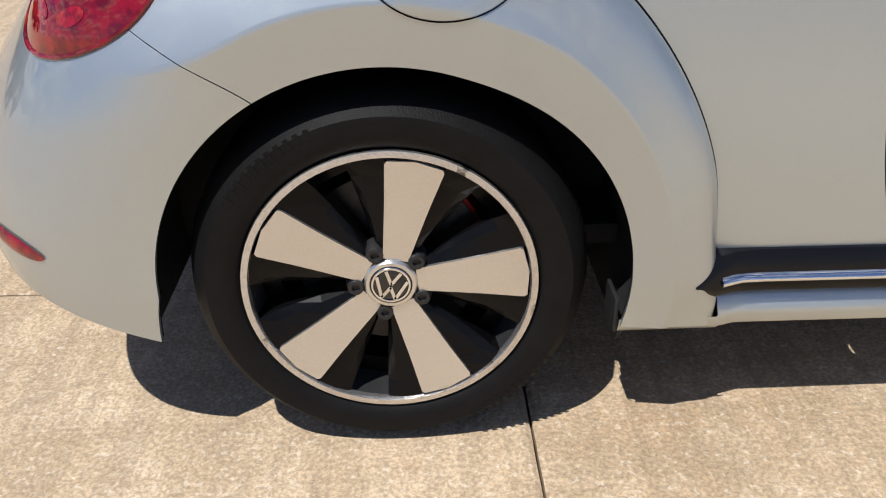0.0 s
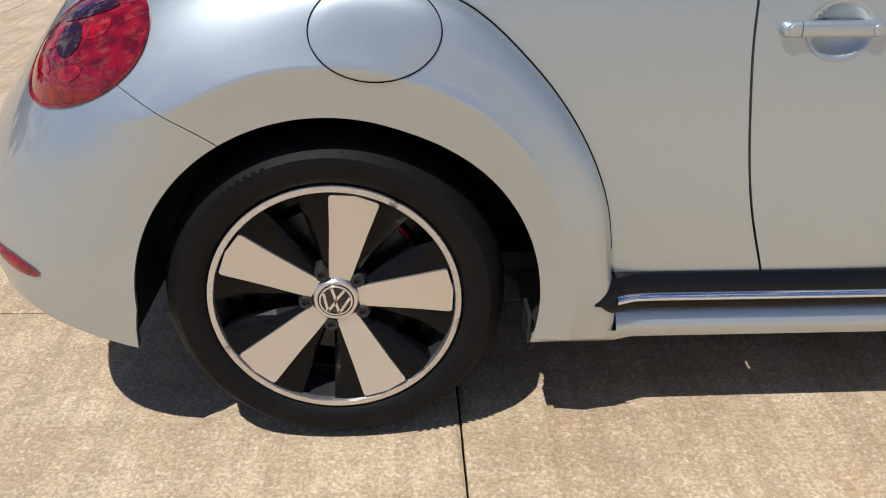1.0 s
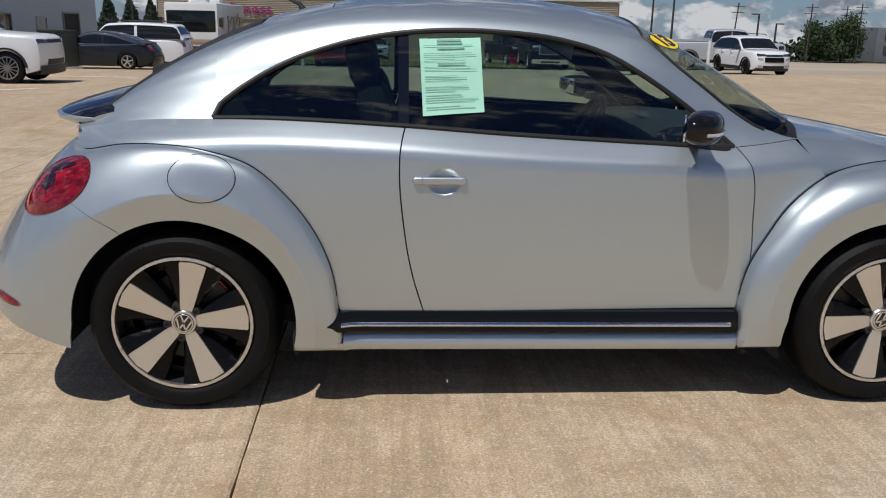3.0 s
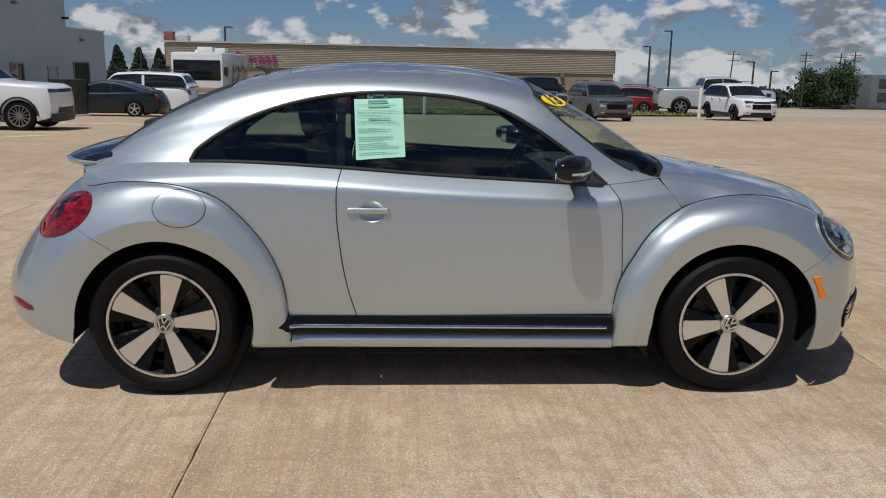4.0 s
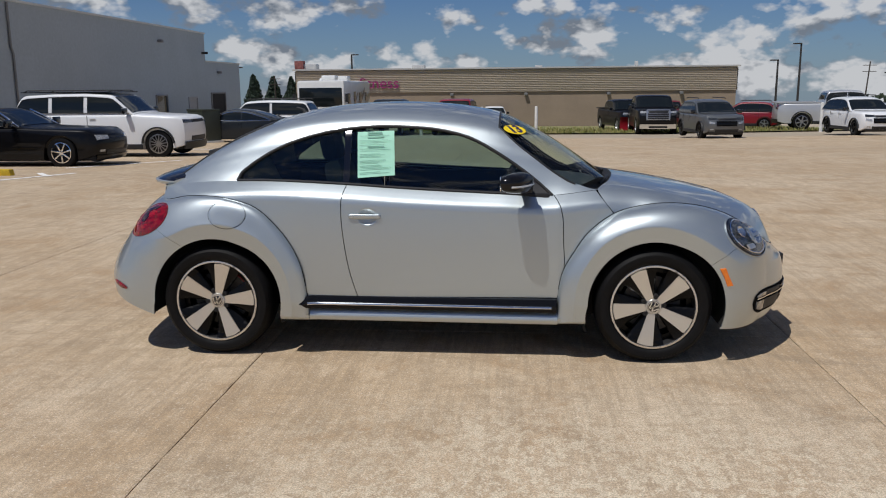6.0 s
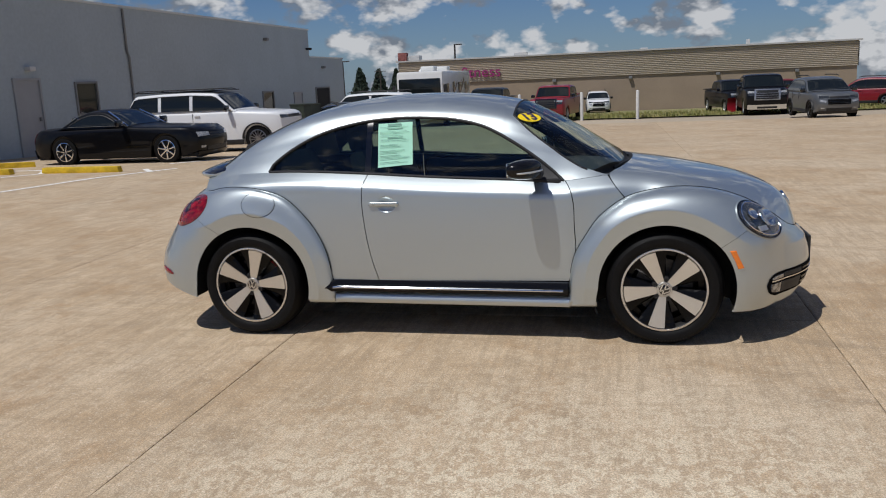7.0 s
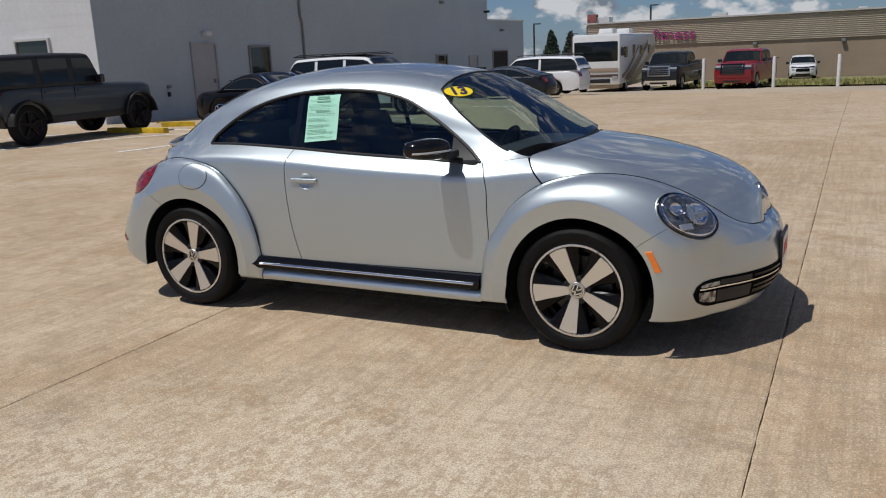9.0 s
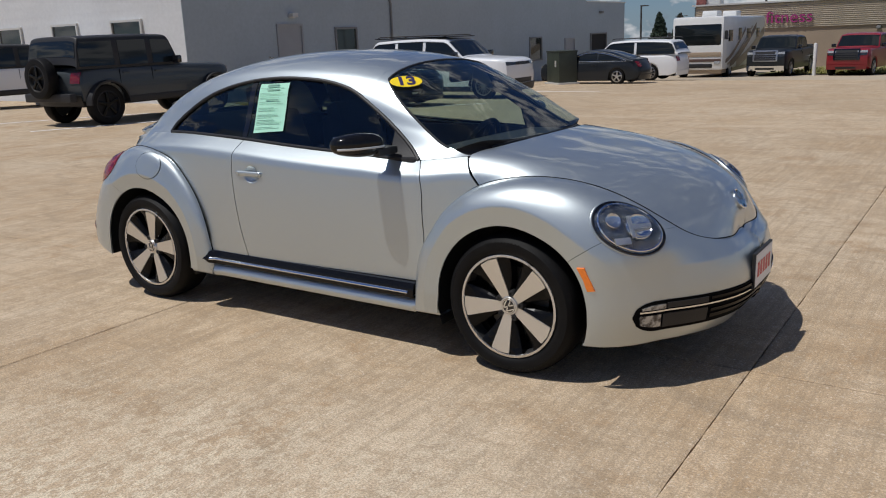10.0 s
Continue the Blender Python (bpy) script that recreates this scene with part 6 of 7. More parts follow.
vehicle("suburban_suv", "long white sport utility vehicle parked by the sedan", "suv", (-10.1, 32.8), 180, P_WHITE, scale=0.94, roof_mat=P_WHITE, posts=(0.52,), rails=True, post_w=0.06, L=5.7, W=2.04, H=1.90, wb=3.3, wr=0.40, belt=1.20, hood=1.12, cowl_x=1.2, top_x=0.55, end_x=-2.45, tail_x=-2.75, front_over=1.0, clear=0.26, boxy=0.6)
tb = vehicle("roadster", "black two-seat roadster with hardtop and chrome wheels", "car", (-9.8, 13.1), 1, P_BLACK, rim=CHROME, spokes=7, posts=(), L=4.73, W=1.83, H=1.32, wb=2.72, wr=0.335, belt=0.90, hood=0.84, cowl_x=0.55, top_x=-0.12, end_x=-0.80, tail_x=-1.45, deck=0.88, front_over=0.95, clear=0.17, glass_mat=V_GLASS, lamp_z=0.66)
for s in (1, -1):
    bm = bmesh.new()
    lathe(bm, [(0.095, 0.0), (0.10, 0.012), (0.085, 0.014), (0.08, 0.004)], 28, "y", (-0.96, -s * 0.815, 1.07))
    part("porthole_ring", bm, CHROME, tb)
    bm = bmesh.new()
    tube(bm, [(0.47, -s * 0.86, 0.90), (0.15, -s * 0.76, 1.12), (-0.12, -s * 0.68, 1.27)], 0.022, 8)
    part("windscreen_trim", bm, CHROME, tb)
vehicle("sedan_car", "dark grey four-door sedan", "car", (-9.95, 28.8), 180, P_SLATE, scale=0.94, posts=(0.50,), L=4.93, W=1.85, H=1.46, wb=2.83, wr=0.335, belt=0.95, hood=0.90, cowl_x=1.12, top_x=0.30, end_x=-0.85, tail_x=-2.08, deck=1.03, trim_mat=CHROME, front_over=1.0, clear=0.18, spokes=5, rim=ALLOY)
JEEP = dict(L=4.35, W=1.74, H=1.85, wb=3.0, wr=0.415, belt=1.18, hood=1.12, cowl_x=0.55, top_x=0.28, end_x=-2.02, tail_x=-2.12, front_over=0.66, clear=0.42, boxy=1.0, flares=True, grille="slots", cladding=BLACK_TRIM, rim=WHEEL_BLACK, spokes=5, posts=(0.36, 0.70), lamp_z=1.0, post_w=0.07)
for pos, hd, col, lab in (((-12.20, 8.2), 92, P_GRANITE, "dark grey off-road vehicle with black hardtop and spare wheel"), ((-20.5, 10.0), 88, P_WHITE, "white off-road vehicle with black trim")):
    jp = vehicle("off_road_vehicle", lab, "suv", pos, hd, col, roof_mat=BLACK_TRIM, **JEEP)
    sp = simple_wheel(jp, 0, 0, 0.415, 0.27, 0.24, 1, WHEEL_BLACK, 5)
    sp.rotation_euler = (0, 0, radians(90))
    sp.location = (-2.46, 0.05, 1.0)
    bm = bmesh.new()
    box(bm, -2.24, 0, 0.60, 0.16, 1.55, 0.18, 0.03)
    part("rear_step_bumper", bm, BLACK_TRIM, jp)
PICK = dict(L=5.9, W=2.02, H=1.95, wb=3.75, wr=0.41, belt=1.28, hood=1.27, cowl_x=1.25, top_x=0.75, end_x=-0.85, tail_x=-1.05, deck=1.32, front_over=0.98, clear=0.34, boxy=0.7, bed=True, posts=(0.48,), spokes=6)
vehicle("pickup_truck", "dark grey pickup truck with chrome grille", "pickup truck", (-5.3, 41.5), -93, P_SLATE, grille="chrome", **PICK)
vehicle("pickup_truck", "bright red pickup truck with black grille", "pickup truck", (-1.6, 42.0), -97, P_RED, **PICK)
vehicle("pickup_truck", "black pickup truck with chrome grille", "pickup truck", (9.3, 42.5), -92, P_BLACK, scale=1.07, grille="chrome", **PICK)
plow = vehicle("plow_truck", "dark pickup truck carrying a red plow blade", "pickup truck", (8.5, 48.5), -80, P_BLACK, **PICK)
bm = bmesh.new()
P = np.array([[(3.25 - 0.10 * math.sin(math.pi * b / 7), y, 0.15 + 0.80 * b / 7) for b in range(8)] for y in np.linspace(-1.15, 1.15, 12)])
Pb = P.copy()
Pb[..., 0] -= 0.05
add_grid(bm, P)
add_grid(bm, Pb, True)
part("plow_blade", bm, P_RED, plow, "red plow blade")
bm = bmesh.new()
box(bm, 3.05, 0, 0.45, 0.45, 0.9, 0.12, 0.02)
part("plow_frame", bm, BLACK_TRIM, plow)
vehicle("pickup_truck", "silver crew-cab pickup truck seen from the side", "pickup truck", (19.3, 42.3), -9, P_LSILVER, scale=1.06, cladding=BLACK_TRIM, **{**PICK, "L": 6.3, "W": 2.08, "H": 2.03, "wr": 0.44, "wb": 4.0, "cowl_x": 1.45, "top_x": 0.95, "end_x": -0.65, "tail_x": -0.85, "belt": 1.33, "hood": 1.33, "deck": 1.38})
CUV = dict(L=4.42, W=1.81, H=1.66, wb=2.64, wr=0.355, belt=1.06, hood=1.02, cowl_x=1.0, top_x=0.20, end_x=-1.60, tail_x=-2.05, front_over=0.88, clear=0.24, boxy=0.2, rails=True, cladding=BLACK_TRIM, posts=(0.34, 0.64), spokes=5, pillar_mat=BLACK_GLOSS, lamp_mat=V_LAMP_DARK)
vehicle("compact_suv", "slate grey compact sport utility vehicle", "suv", (10.3, 32.5), -84, P_GREY, rim=WHEEL_BLACK, **CUV)
vehicle("compact_suv", "white compact sport utility vehicle with black wheels", "suv", (17.05, 33.4), -86, P_WHITE, rim=WHEEL_BLACK, **CUV)
vehicle("compact_suv", "red compact sport utility vehicle behind the pickup", "suv", (15.5, 47.0), 160, P_RED, **CUV)
vehicle("compact_suv", "white sport utility vehicle by the long tan building", "suv", (0.0, 61.0), -86, P_WHITE, roof_mat=P_WHITE, **CUV)
vehicle("pickup_truck", "maroon pickup truck parked far behind", "pickup truck", (12.8, 58.0), -90, P_MAROON, **PICK)


# ---- motorhome ----
mh = thing("motorhome", "white and tan motorhome with wide dark windscreen", "motorhome", pose(-8.6, 42.4, ground_z(-8.6, 42.4), 0, 0, -88))
MH_WHITE = material("motorhome_white", (0.80, 0.80, 0.78), 0.35, 0, 0.4, vary=0.06, scale=1.5)
MH_TAN = material("motorhome_tan", (0.36, 0.28, 0.20), 0.4, 0, 0.4)
MH_BROWN = material("motorhome_brown", (0.10, 0.06, 0.05), 0.4, 0, 0.4)
bm = bmesh.new()
box(bm, 0, 0, 1.72, 9.6, 2.5, 2.55, 0.16)
part("body", bm, MH_WHITE, mh)
bm = bmesh.new()
box(bm, 0, 0, 0.42, 9.2, 2.3, 0.3, 0.03)
part("skirt", bm, MH_TAN, mh)
bm = bmesh.new()
box(bm, 4.72, 0, 2.13, 0.20, 2.28, 1.02, 0.08)
part("windscreen", bm, V_GLASS, mh, "wide dark windscreen")
for z, m2, w in ((1.20, MH_TAN, 0.22), (0.92, MH_BROWN, 0.14)):
    bm = bmesh.new()
    box(bm, 4.78, 0, z, 0.10, 2.3, w, 0.03)
    part("front_band", bm, m2, mh)
bm = bmesh.new()
box(bm, 4.79, 0, 0.66, 0.10, 1.5, 0.20, 0.03)
part("front_grille", bm, BLACK_TRIM, mh)
for s in (1, -1):
    bm = bmesh.new()
    box(bm, 4.78, s * 0.98, 0.80, 0.12, 0.30, 0.16, 0.03)
    part("headlamp", bm, V_LAMP, mh)
    bm = bmesh.new()
    box(bm, 4.85, s * 1.38, 2.1, 0.10, 0.16, 0.42, 0.03)
    part("door_mirror", bm, BLACK_TRIM, mh)
    for xw in (3.2, -2.6):
        simple_wheel(mh, xw, s * 1.22, 0.44, 0.28, 0.28, s, V_ALLOY, 8)
    for x, z, lx, lz in ((3.4, 2.05, 0.9, 0.55), (1.4, 2.1, 0.7, 0.6), (-0.6, 2.1, 1.0, 0.5), (-2.9, 2.1, 0.8, 0.5)):
        bm = bmesh.new()
        box(bm, x, s * 1.25, z, lx, 0.03, lz, 0.01)
        part("side_window", bm, V_GLASS, mh)
    for x0, z0, x1, z1, wd, m2, nm in ((4.3, 0.85, 0.2, 2.35, 0.10, MH_BROWN, "side_stripe"), (3.4, 0.70, -2.4, 2.50, 0.16, MH_BROWN, "side_stripe"), (3.9, 0.70, -1.4, 2.45, 0.06, MH_TAN, "side_stripe"), (2.0, 0.66, -4.5, 2.2, 0.22, MH_TAN, "side_swoosh")):
        bm = bmesh.new()
        P = np.array([[(x0 + (x1 - x0) * t, s * 1.262, z0 + (z1 - z0) * t ** 1.4 + d) for d in (-wd, wd)] for t in np.linspace(0, 1, 24)])
        add_grid(bm, P)
        part(nm, bm, m2, mh)
for x, lx, lz in ((2.6, 1.0, 0.30), (-1.6, 1.1, 0.32)):
    bm = bmesh.new()
    box(bm, x, 0.1, 3.0 + lz / 2 - 0.02, lx, 0.75, lz, 0.08)
    part("roof_unit", bm, MH_WHITE, mh)
bm = bmesh.new()
lathe(bm, [(0.0, 0.16), (0.2, 0.13), (0.27, 0.03), (0.27, -0.05)], 20, "z", (1.2, -0.5, 3.03))
part("roof_dome", bm, MH_WHITE, mh)
for k in range(5):
    bm = bmesh.new()
    box(bm, 4.74, -0.8 + 0.4 * k, 2.86, 0.08, 0.12, 0.05, 0.01)
    part("marker_lamp", bm, AMBER, mh)


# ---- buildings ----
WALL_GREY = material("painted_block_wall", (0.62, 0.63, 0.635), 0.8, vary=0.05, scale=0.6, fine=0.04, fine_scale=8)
# greyer, bluer wall tone: the shade of the sunless side put into its colour
WALL_SHADED = material("shaded_block_wall", (0.395, 0.452, 0.488), 0.8, vary=0.06, scale=0.5, fine=0.04, fine_scale=8)
WALL_TAN = material("tan_wall", (0.33, 0.255, 0.185), 0.85, vary=0.10, scale=0.5, fine=0.05, fine_scale=10)
WALL_RIB = material("ribbed_cladding", (0.44, 0.375, 0.29), 0.6, vary=0.05, scale=0.4)
CAP = material("roof_edge_metal", (0.60, 0.59, 0.56), 0.4, 0.3)
FRAME_GREY = material("grey_window_frame", (0.20, 0.20, 0.20), 0.5)
DOOR_GREY = material("grey_steel_door", (0.34, 0.35, 0.365), 0.55, vary=0.05, scale=2)
WIN_GLASS = material("window_glass", (0.03, 0.035, 0.03), 0.03, 0, 0.5)
SIGN_PINK = material("sign_purple", (0.32, 0.03, 0.16), 0.5)
GREEN_BOX = material("dark_green_box", (0.035, 0.045, 0.033), 0.5, vary=0.2, scale=2)

XW, YC, YH, YE = -15.5, 12.37, 40.2, 45.9
dealer = thing("dealership_building", "plain white-painted block building with flat roof", "building", kind="")
bm = bmesh.new()
box(bm, XW - 10.0, (YC + YH) / 2, 1.55, 20.0, YH - YC, 6.0)
part("main_wall", bm, WALL_GREY, dealer)
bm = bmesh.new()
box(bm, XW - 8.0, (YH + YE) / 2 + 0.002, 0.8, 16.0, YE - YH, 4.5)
part("low_wall", bm, WALL_SHADED, dealer)
# thin sheet over the lot side, carrying the darker shade colour
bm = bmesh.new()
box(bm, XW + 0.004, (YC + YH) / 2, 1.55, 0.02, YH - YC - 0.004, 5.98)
part("shaded_side_wall", bm, WALL_SHADED, dealer)
bm = bmesh.new()
box(bm, XW - 10.0, (YC + YH) / 2, 4.58, 20.12, YH - YC + 0.12, 0.08)
part("parapet_cap", bm, CAP, dealer)
bm = bmesh.new()
box(bm, XW - 8.0, (YH + YE) / 2 + 0.05, 3.08, 16.1, YE - YH + 0.06, 0.07)
part("low_parapet_cap", bm, CAP, dealer)
# block courses
for k in range(14):
    bm = bmesh.new()
    z = 0.2 + 0.305 * k
    box(bm, XW - 10.0, YC - 0.0005, z, 20.0, 0.003, 0.006)
    part("course_joint", bm, WALL_GREY, dealer)


def wall_window(owner, name, y0, y1, z0, z1, on_x=None, on_y=None, mat=None, frame_mat=None):
    """A window or door let into a wall, with a frame standing proud and a pane behind it."""
    fm = frame_mat or FRAME_GREY
    c, w, zc, h = (y0 + y1) / 2, y1 - y0, (z0 + z1) / 2, z1 - z0
    holder = part(name, bmesh.new(), fm, owner)
    bm = bmesh.new()
    if on_x is not None:
        box(bm, on_x + 0.02, c, z1 + 0.03, 0.10, w + 0.14, 0.07)
        box(bm, on_x + 0.02, c, z0 - 0.03, 0.12, w + 0.14, 0.06)
        box(bm, on_x + 0.02, y0 - 0.035, zc, 0.10, 0.07, h)
        box(bm, on_x + 0.02, y1 + 0.035, zc, 0.10, 0.07, h)
    else:
        box(bm, c, on_y - 0.02, z1 + 0.03, w + 0.14, 0.10, 0.07)
        box(bm, c, on_y - 0.02, z0 - 0.03, w + 0.14, 0.12, 0.06)
        box(bm, y0 - 0.035, on_y - 0.02, zc, 0.07, 0.10, h)
        box(bm, y1 + 0.035, on_y - 0.02, zc, 0.07, 0.10, h)
    bm.to_mesh(holder.data)
    bm.free()
    bm = bmesh.new()
    if on_x is not None:
        box(bm, on_x + 0.008, c, zc, 0.02, w, h)
    else:
        box(bm, c, on_y - 0.008, zc, w, 0.02, h)
    part("pane", bm, mat or WIN_GLASS, holder, smooth=False)
    return holder


gd = wall_window(dealer, "side_door", 16.13, 17.2, -0.22, 2.04, on_x=XW, mat=DOOR_GREY, frame_mat=DOOR_GREY)
bm = bmesh.new()
box(bm, XW + 0.06, 17.05, 0.85, 0.05, 0.06, 0.12, 0.01)
part("door_handle", bm, FRAME_GREY, gd)
wall_window(dealer, "window", 18.98, 20.05, 0.92, 1.90, on_x=XW)
wall_window(dealer, "window", 33.5, 34.7, 0.2, 1.24, on_x=XW)
wall_window(dealer, "side_door", 37.5, 38.6, -0.92, 1.10, on_x=XW, mat=DOOR_GREY, frame_mat=DOOR_GREY)
wall_window(dealer, "doorway", 40.85, 43.0, -1.0, 1.30, on_x=XW, mat=material("dark_opening", (0.01, 0.01, 0.011), 0.8))
for x0, x1 in ((-25.2, -23.86), (-21.93, -20.62), (-18.76, -17.39)):
    wall_window(dealer, "window", x0, x1, 1.12, 2.30, on_y=YC, frame_mat=CAP)
bm = bmesh.new()
tube(bm, [(XW + 0.06, 22.1, 4.5), (XW + 0.06, 22.1, 3.0), (XW + 0.06, 22.2, 2.8), (XW + 0.06, 22.2, -0.4)], 0.045, 10)
part("downpipe", bm, FRAME_GREY, dealer)
for y, z in ((16.8, 2.37), (34.2, 3.85), (42.1, 2.5)):
    bm = bmesh.new()
    box(bm, XW + 0.12, y, z, 0.22, 0.26, 0.14, 0.03)
    part("wall_light", bm, FRAME_GREY if z > 2.45 else CAP, dealer)
bm = bmesh.new()
box(bm, XW + 0.2, 39.7, 3.5, 0.35, 0.12, 0.12, 0.03)
part("security_camera", bm, BLACK_TRIM, dealer)
bm = bmesh.new()
box(bm, XW + 0.05, 14.93, 0.78, 0.10, 0.14, 0.09, 0.02)
part("hose_valve", bm, FRAME_GREY, dealer)
bm = bmesh.new()
box(bm, XW + 0.05, 14.90, 0.55, 0.10, 0.07, 0.14, 0.02)
part("wall_outlet", bm, BLACK_TRIM, dealer)

# long low building behind the lot
far = thing("long_building", "long low tan building with ribbed metal cladding", "building")
YB, XB0, XB1 = 64.0, -16.7, 19.3
bm = bmesh.new()
box(bm, (XB0 + XB1) / 2, YB + 12, -0.45, XB1 - XB0, 24, 3.3)
part("lower_wall", bm, WALL_TAN, far)
bm = bmesh.new()
rows = []
z = 1.16
while z < 2.98:
    for dz, d in ((0.0, 0.05), (0.035, 0.05), (0.055, 0.0), (0.105, 0.0)):
        rows.append((z + dz, d))
    z += 0.14
P = np.array([[(x, YB - 0.06 - d, zz) for zz, d in rows] for x in (XB0, XB1)])
add_grid(bm, P)
P = np.array([[(XB1 + 0.06 + d, y, zz) for zz, d in rows] for y in (YB - 0.06, YB + 24)])
add_grid(bm, P)
P = np.array([[(XB0 - 0.06 - d, y, zz) for zz, d in rows] for y in (YB + 24, YB - 0.06)])
add_grid(bm, P)
part("ribbed_cladding", bm, WALL_RIB, far, smooth=False)
bm = bmesh.new()
box(bm, (XB0 + XB1) / 2, YB + 12, 2.1, XB1 - XB0 + 0.05, 24.0, 1.84)
part("upper_wall", bm, WALL_RIB, far)
bm = bmesh.new()
box(bm, (XB0 + XB1) / 2, YB + 12, 3.06, XB1 - XB0 + 0.5, 24.5, 0.12)
part("roof_edge", bm, CAP, far)
for x, sx, sz in ((-6.8, 1.1, 0.36), (3.6, 0.6, 0.22), (11.9, 0.2, 0.5)):
    bm = bmesh.new()
    box(bm, x, YB + 4, 3.1 + sz / 2, sx, 0.9, sz, 0.03)
    part("roof_unit", bm, CAP, far)
bm = bmesh.new()
box(bm, -16.4, YB + 3, 3.33, 1.7, 1.2, 0.55, 0.02)
part("gable_end", bm, CAP, far)
bm = bmesh.new()
box(bm, -17.0, YB + 2.5, 3.5, 0.75, 0.75, 0.75, 0.01)
part("brick_chimney", bm, material("red_brick", (0.28, 0.10, 0.09), 0.9, vary=0.3, scale=5), far)
for x in (-3.6, 2.5, 9.2, 15.0):
    bm = bmesh.new()
    box(bm, x, YB - 0.15, 0.95, 0.28, 0.25, 0.22, 0.03)
    part("wall_light", bm, FRAME_GREY, far)
sign = writing("fitness", 1.2, SIGN_PINK, Matrix.Translation((-9.65, YB - 0.22, 1.88)) @ pose(0, 0, 0, 90, 0, 0) @ Matrix.Diagonal((1.10, 1, 60, 1)), far, "sign_letters")
sign["label"] = "purple sign letters"

# cabinet, bollards, wheel stops, kerb, lines, grass
cab = thing("utility_cabinet", "dark green utility cabinet on the lot", "utility box", pose(-11.1, 28.1, ground_z(-11.1, 28.1), 0, 0, -38))
bm = bmesh.new()
box(bm, 0.12, -0.1, 0.66, 1.15, 0.82, 1.30, 0.03)
part("housing", bm, GREEN_BOX, cab)
bm = bmesh.new()
box(bm, 0.12, -0.1, 1.33, 1.19, 0.86, 0.07, 0.02)
part("lid", bm, GREEN_BOX, cab)
bm = bmesh.new()
box(bm, 0.12, -0.1, 0.04, 1.30, 0.96, 0.10, 0.01)
part("plinth", bm, CAP, cab)
bm = bmesh.new()
box(bm, 0.4, -0.525, 0.85, 0.12, 0.03, 0.25, 0.01)
part("latch", bm, CAP, cab)

POST = material("white_post", (0.72, 0.71, 0.68), 0.6, vary=0.12, scale=4)
for x, y in ((-3.46, 40.0), (-0.14, 40.5), (2.81, 40.0), (17.53, 39.5)):
    b = thing("bollard", "white painted steel bollard", "bollard", pose(x, y, ground_z(x, y)), "bollards")
    bm = bmesh.new()
    lathe(bm, [(0.085, -0.1), (0.085, 1.40), (0.07, 1.46), (0.0, 1.48)], 20, "z")
    part("post", bm, POST, b)

STOP = material("yellow_kerb_paint", (0.72, 0.48, 0.02), 0.75, vary=0.3, scale=6, fine=0.15, fine_scale=60)
for x, y in ((-8.8, 9.62), (-11.3, 9.5)):
    bm = bmesh.new()
    box(bm, 0, 0, 0.06, 1.83, 0.16, 0.125, 0.02, None, 0.97)
    w = link("wheel_stop", bm, STOP)
    w.matrix_basis = pose(x, y, ground_z(x, y))
    tagged(w, "yellow painted concrete wheel stop", "wheel stop", "wheel stops")
bm = bmesh.new()
pts = [(-11.7, 11.75), (-12.1, 11.57), (-12.5, 11.38)]
P = []
for x, y in pts:
    z = ground_z(x, y)
    P.append([(x + 0.10, y, z - 0.02), (x + 0.09, y, z + 0.12), (x - 0.06, y, z + 0.13), (x - 0.10, y, z + 0.10)])
add_grid(bm, np.array(P))
kerb = link("kerb", bm, STOP, smooth=False)
tagged(kerb, "yellow painted kerb along the building", "kerb", kind="structure")

LINE = material("white_line_paint", (0.80, 0.78, 0.74), 0.8, second=(0.50, 0.45, 0.37), scale=7, spread=(0.28, 0.42))
for x0, y0, x1, y1 in ((-8.15, 6.0, -6.95, 10.2), (-11.75, 5.2, -9.65, 9.5), (-14.9, 5.2, -12.7, 9.4), (-10.25, 10.35, -9.63, 9.4), (-7.7, 10.2, -7.05, 9.4), (-12.6, 10.5, -9.3, 10.4), (-8.0, 11.7, -6.6, 14.7), (-11.4, 21.2, -6.4, 21.0)):
    bm = bmesh.new()
    n = 14
    d = Vector((x1 - x0, y1 - y0, 0)).normalized()
    s = Vector((-d.y, d.x, 0)) * 0.06
    P = []
    for k in range(n):
        x, y = x0 + (x1 - x0) * k / (n - 1), y0 + (y1 - y0) * k / (n - 1)
        P.append([(x + s.x, y + s.y, ground_z(x, y) + 0.006), (x - s.x, y - s.y, ground_z(x, y) + 0.006)])
    add_grid(bm, np.array(P), True)
    ln = link("parking_line", bm, LINE, smooth=False)
    tagged(ln, "worn white parking line painted on concrete", "line", "parking lines", "structure")

# grass strip in front of the long building
bm = bmesh.new()
P = np.array([[(x, y, ground_z(x, y) + 0.03) for y in np.linspace(40.3 if x > 2 else 41.0, 63.9, 14)] for x in np.linspace(-6.5, 20, 22)])
add_grid(bm, P)
lawn = link("lawn", bm, GRASS)
tagged(lawn, "patchy dry grass strip", "grass", kind="structure")
rg = random.Random(8)
bm = bmesh.new()
for k in range(5200):
    x = rg.uniform(-5.5, 18)
    y = (40.4 if x > 2 else 41.1) + rg.random() ** 1.6 * 12
    z = ground_z(x, y)
    hh, a = rg.uniform(0.08, 0.24), rg.uniform(0, 6.28)
    w = 0.05
    v = [bm.verts.new((x - w * math.cos(a), y - w * math.sin(a), z)), bm.verts.new((x + w * math.cos(a), y + w * math.sin(a), z)), bm.verts.new((x + rg.uniform(-0.06, 0.06), y + rg.uniform(-0.06, 0.06), z + hh))]
    bm.faces.new(v)
tuft = link("grass_tufts", bm, material("grass_blade", (0.19, 0.21, 0.05), 0.8, second=(0.32, 0.28, 0.11), scale=1.5), smooth=False)
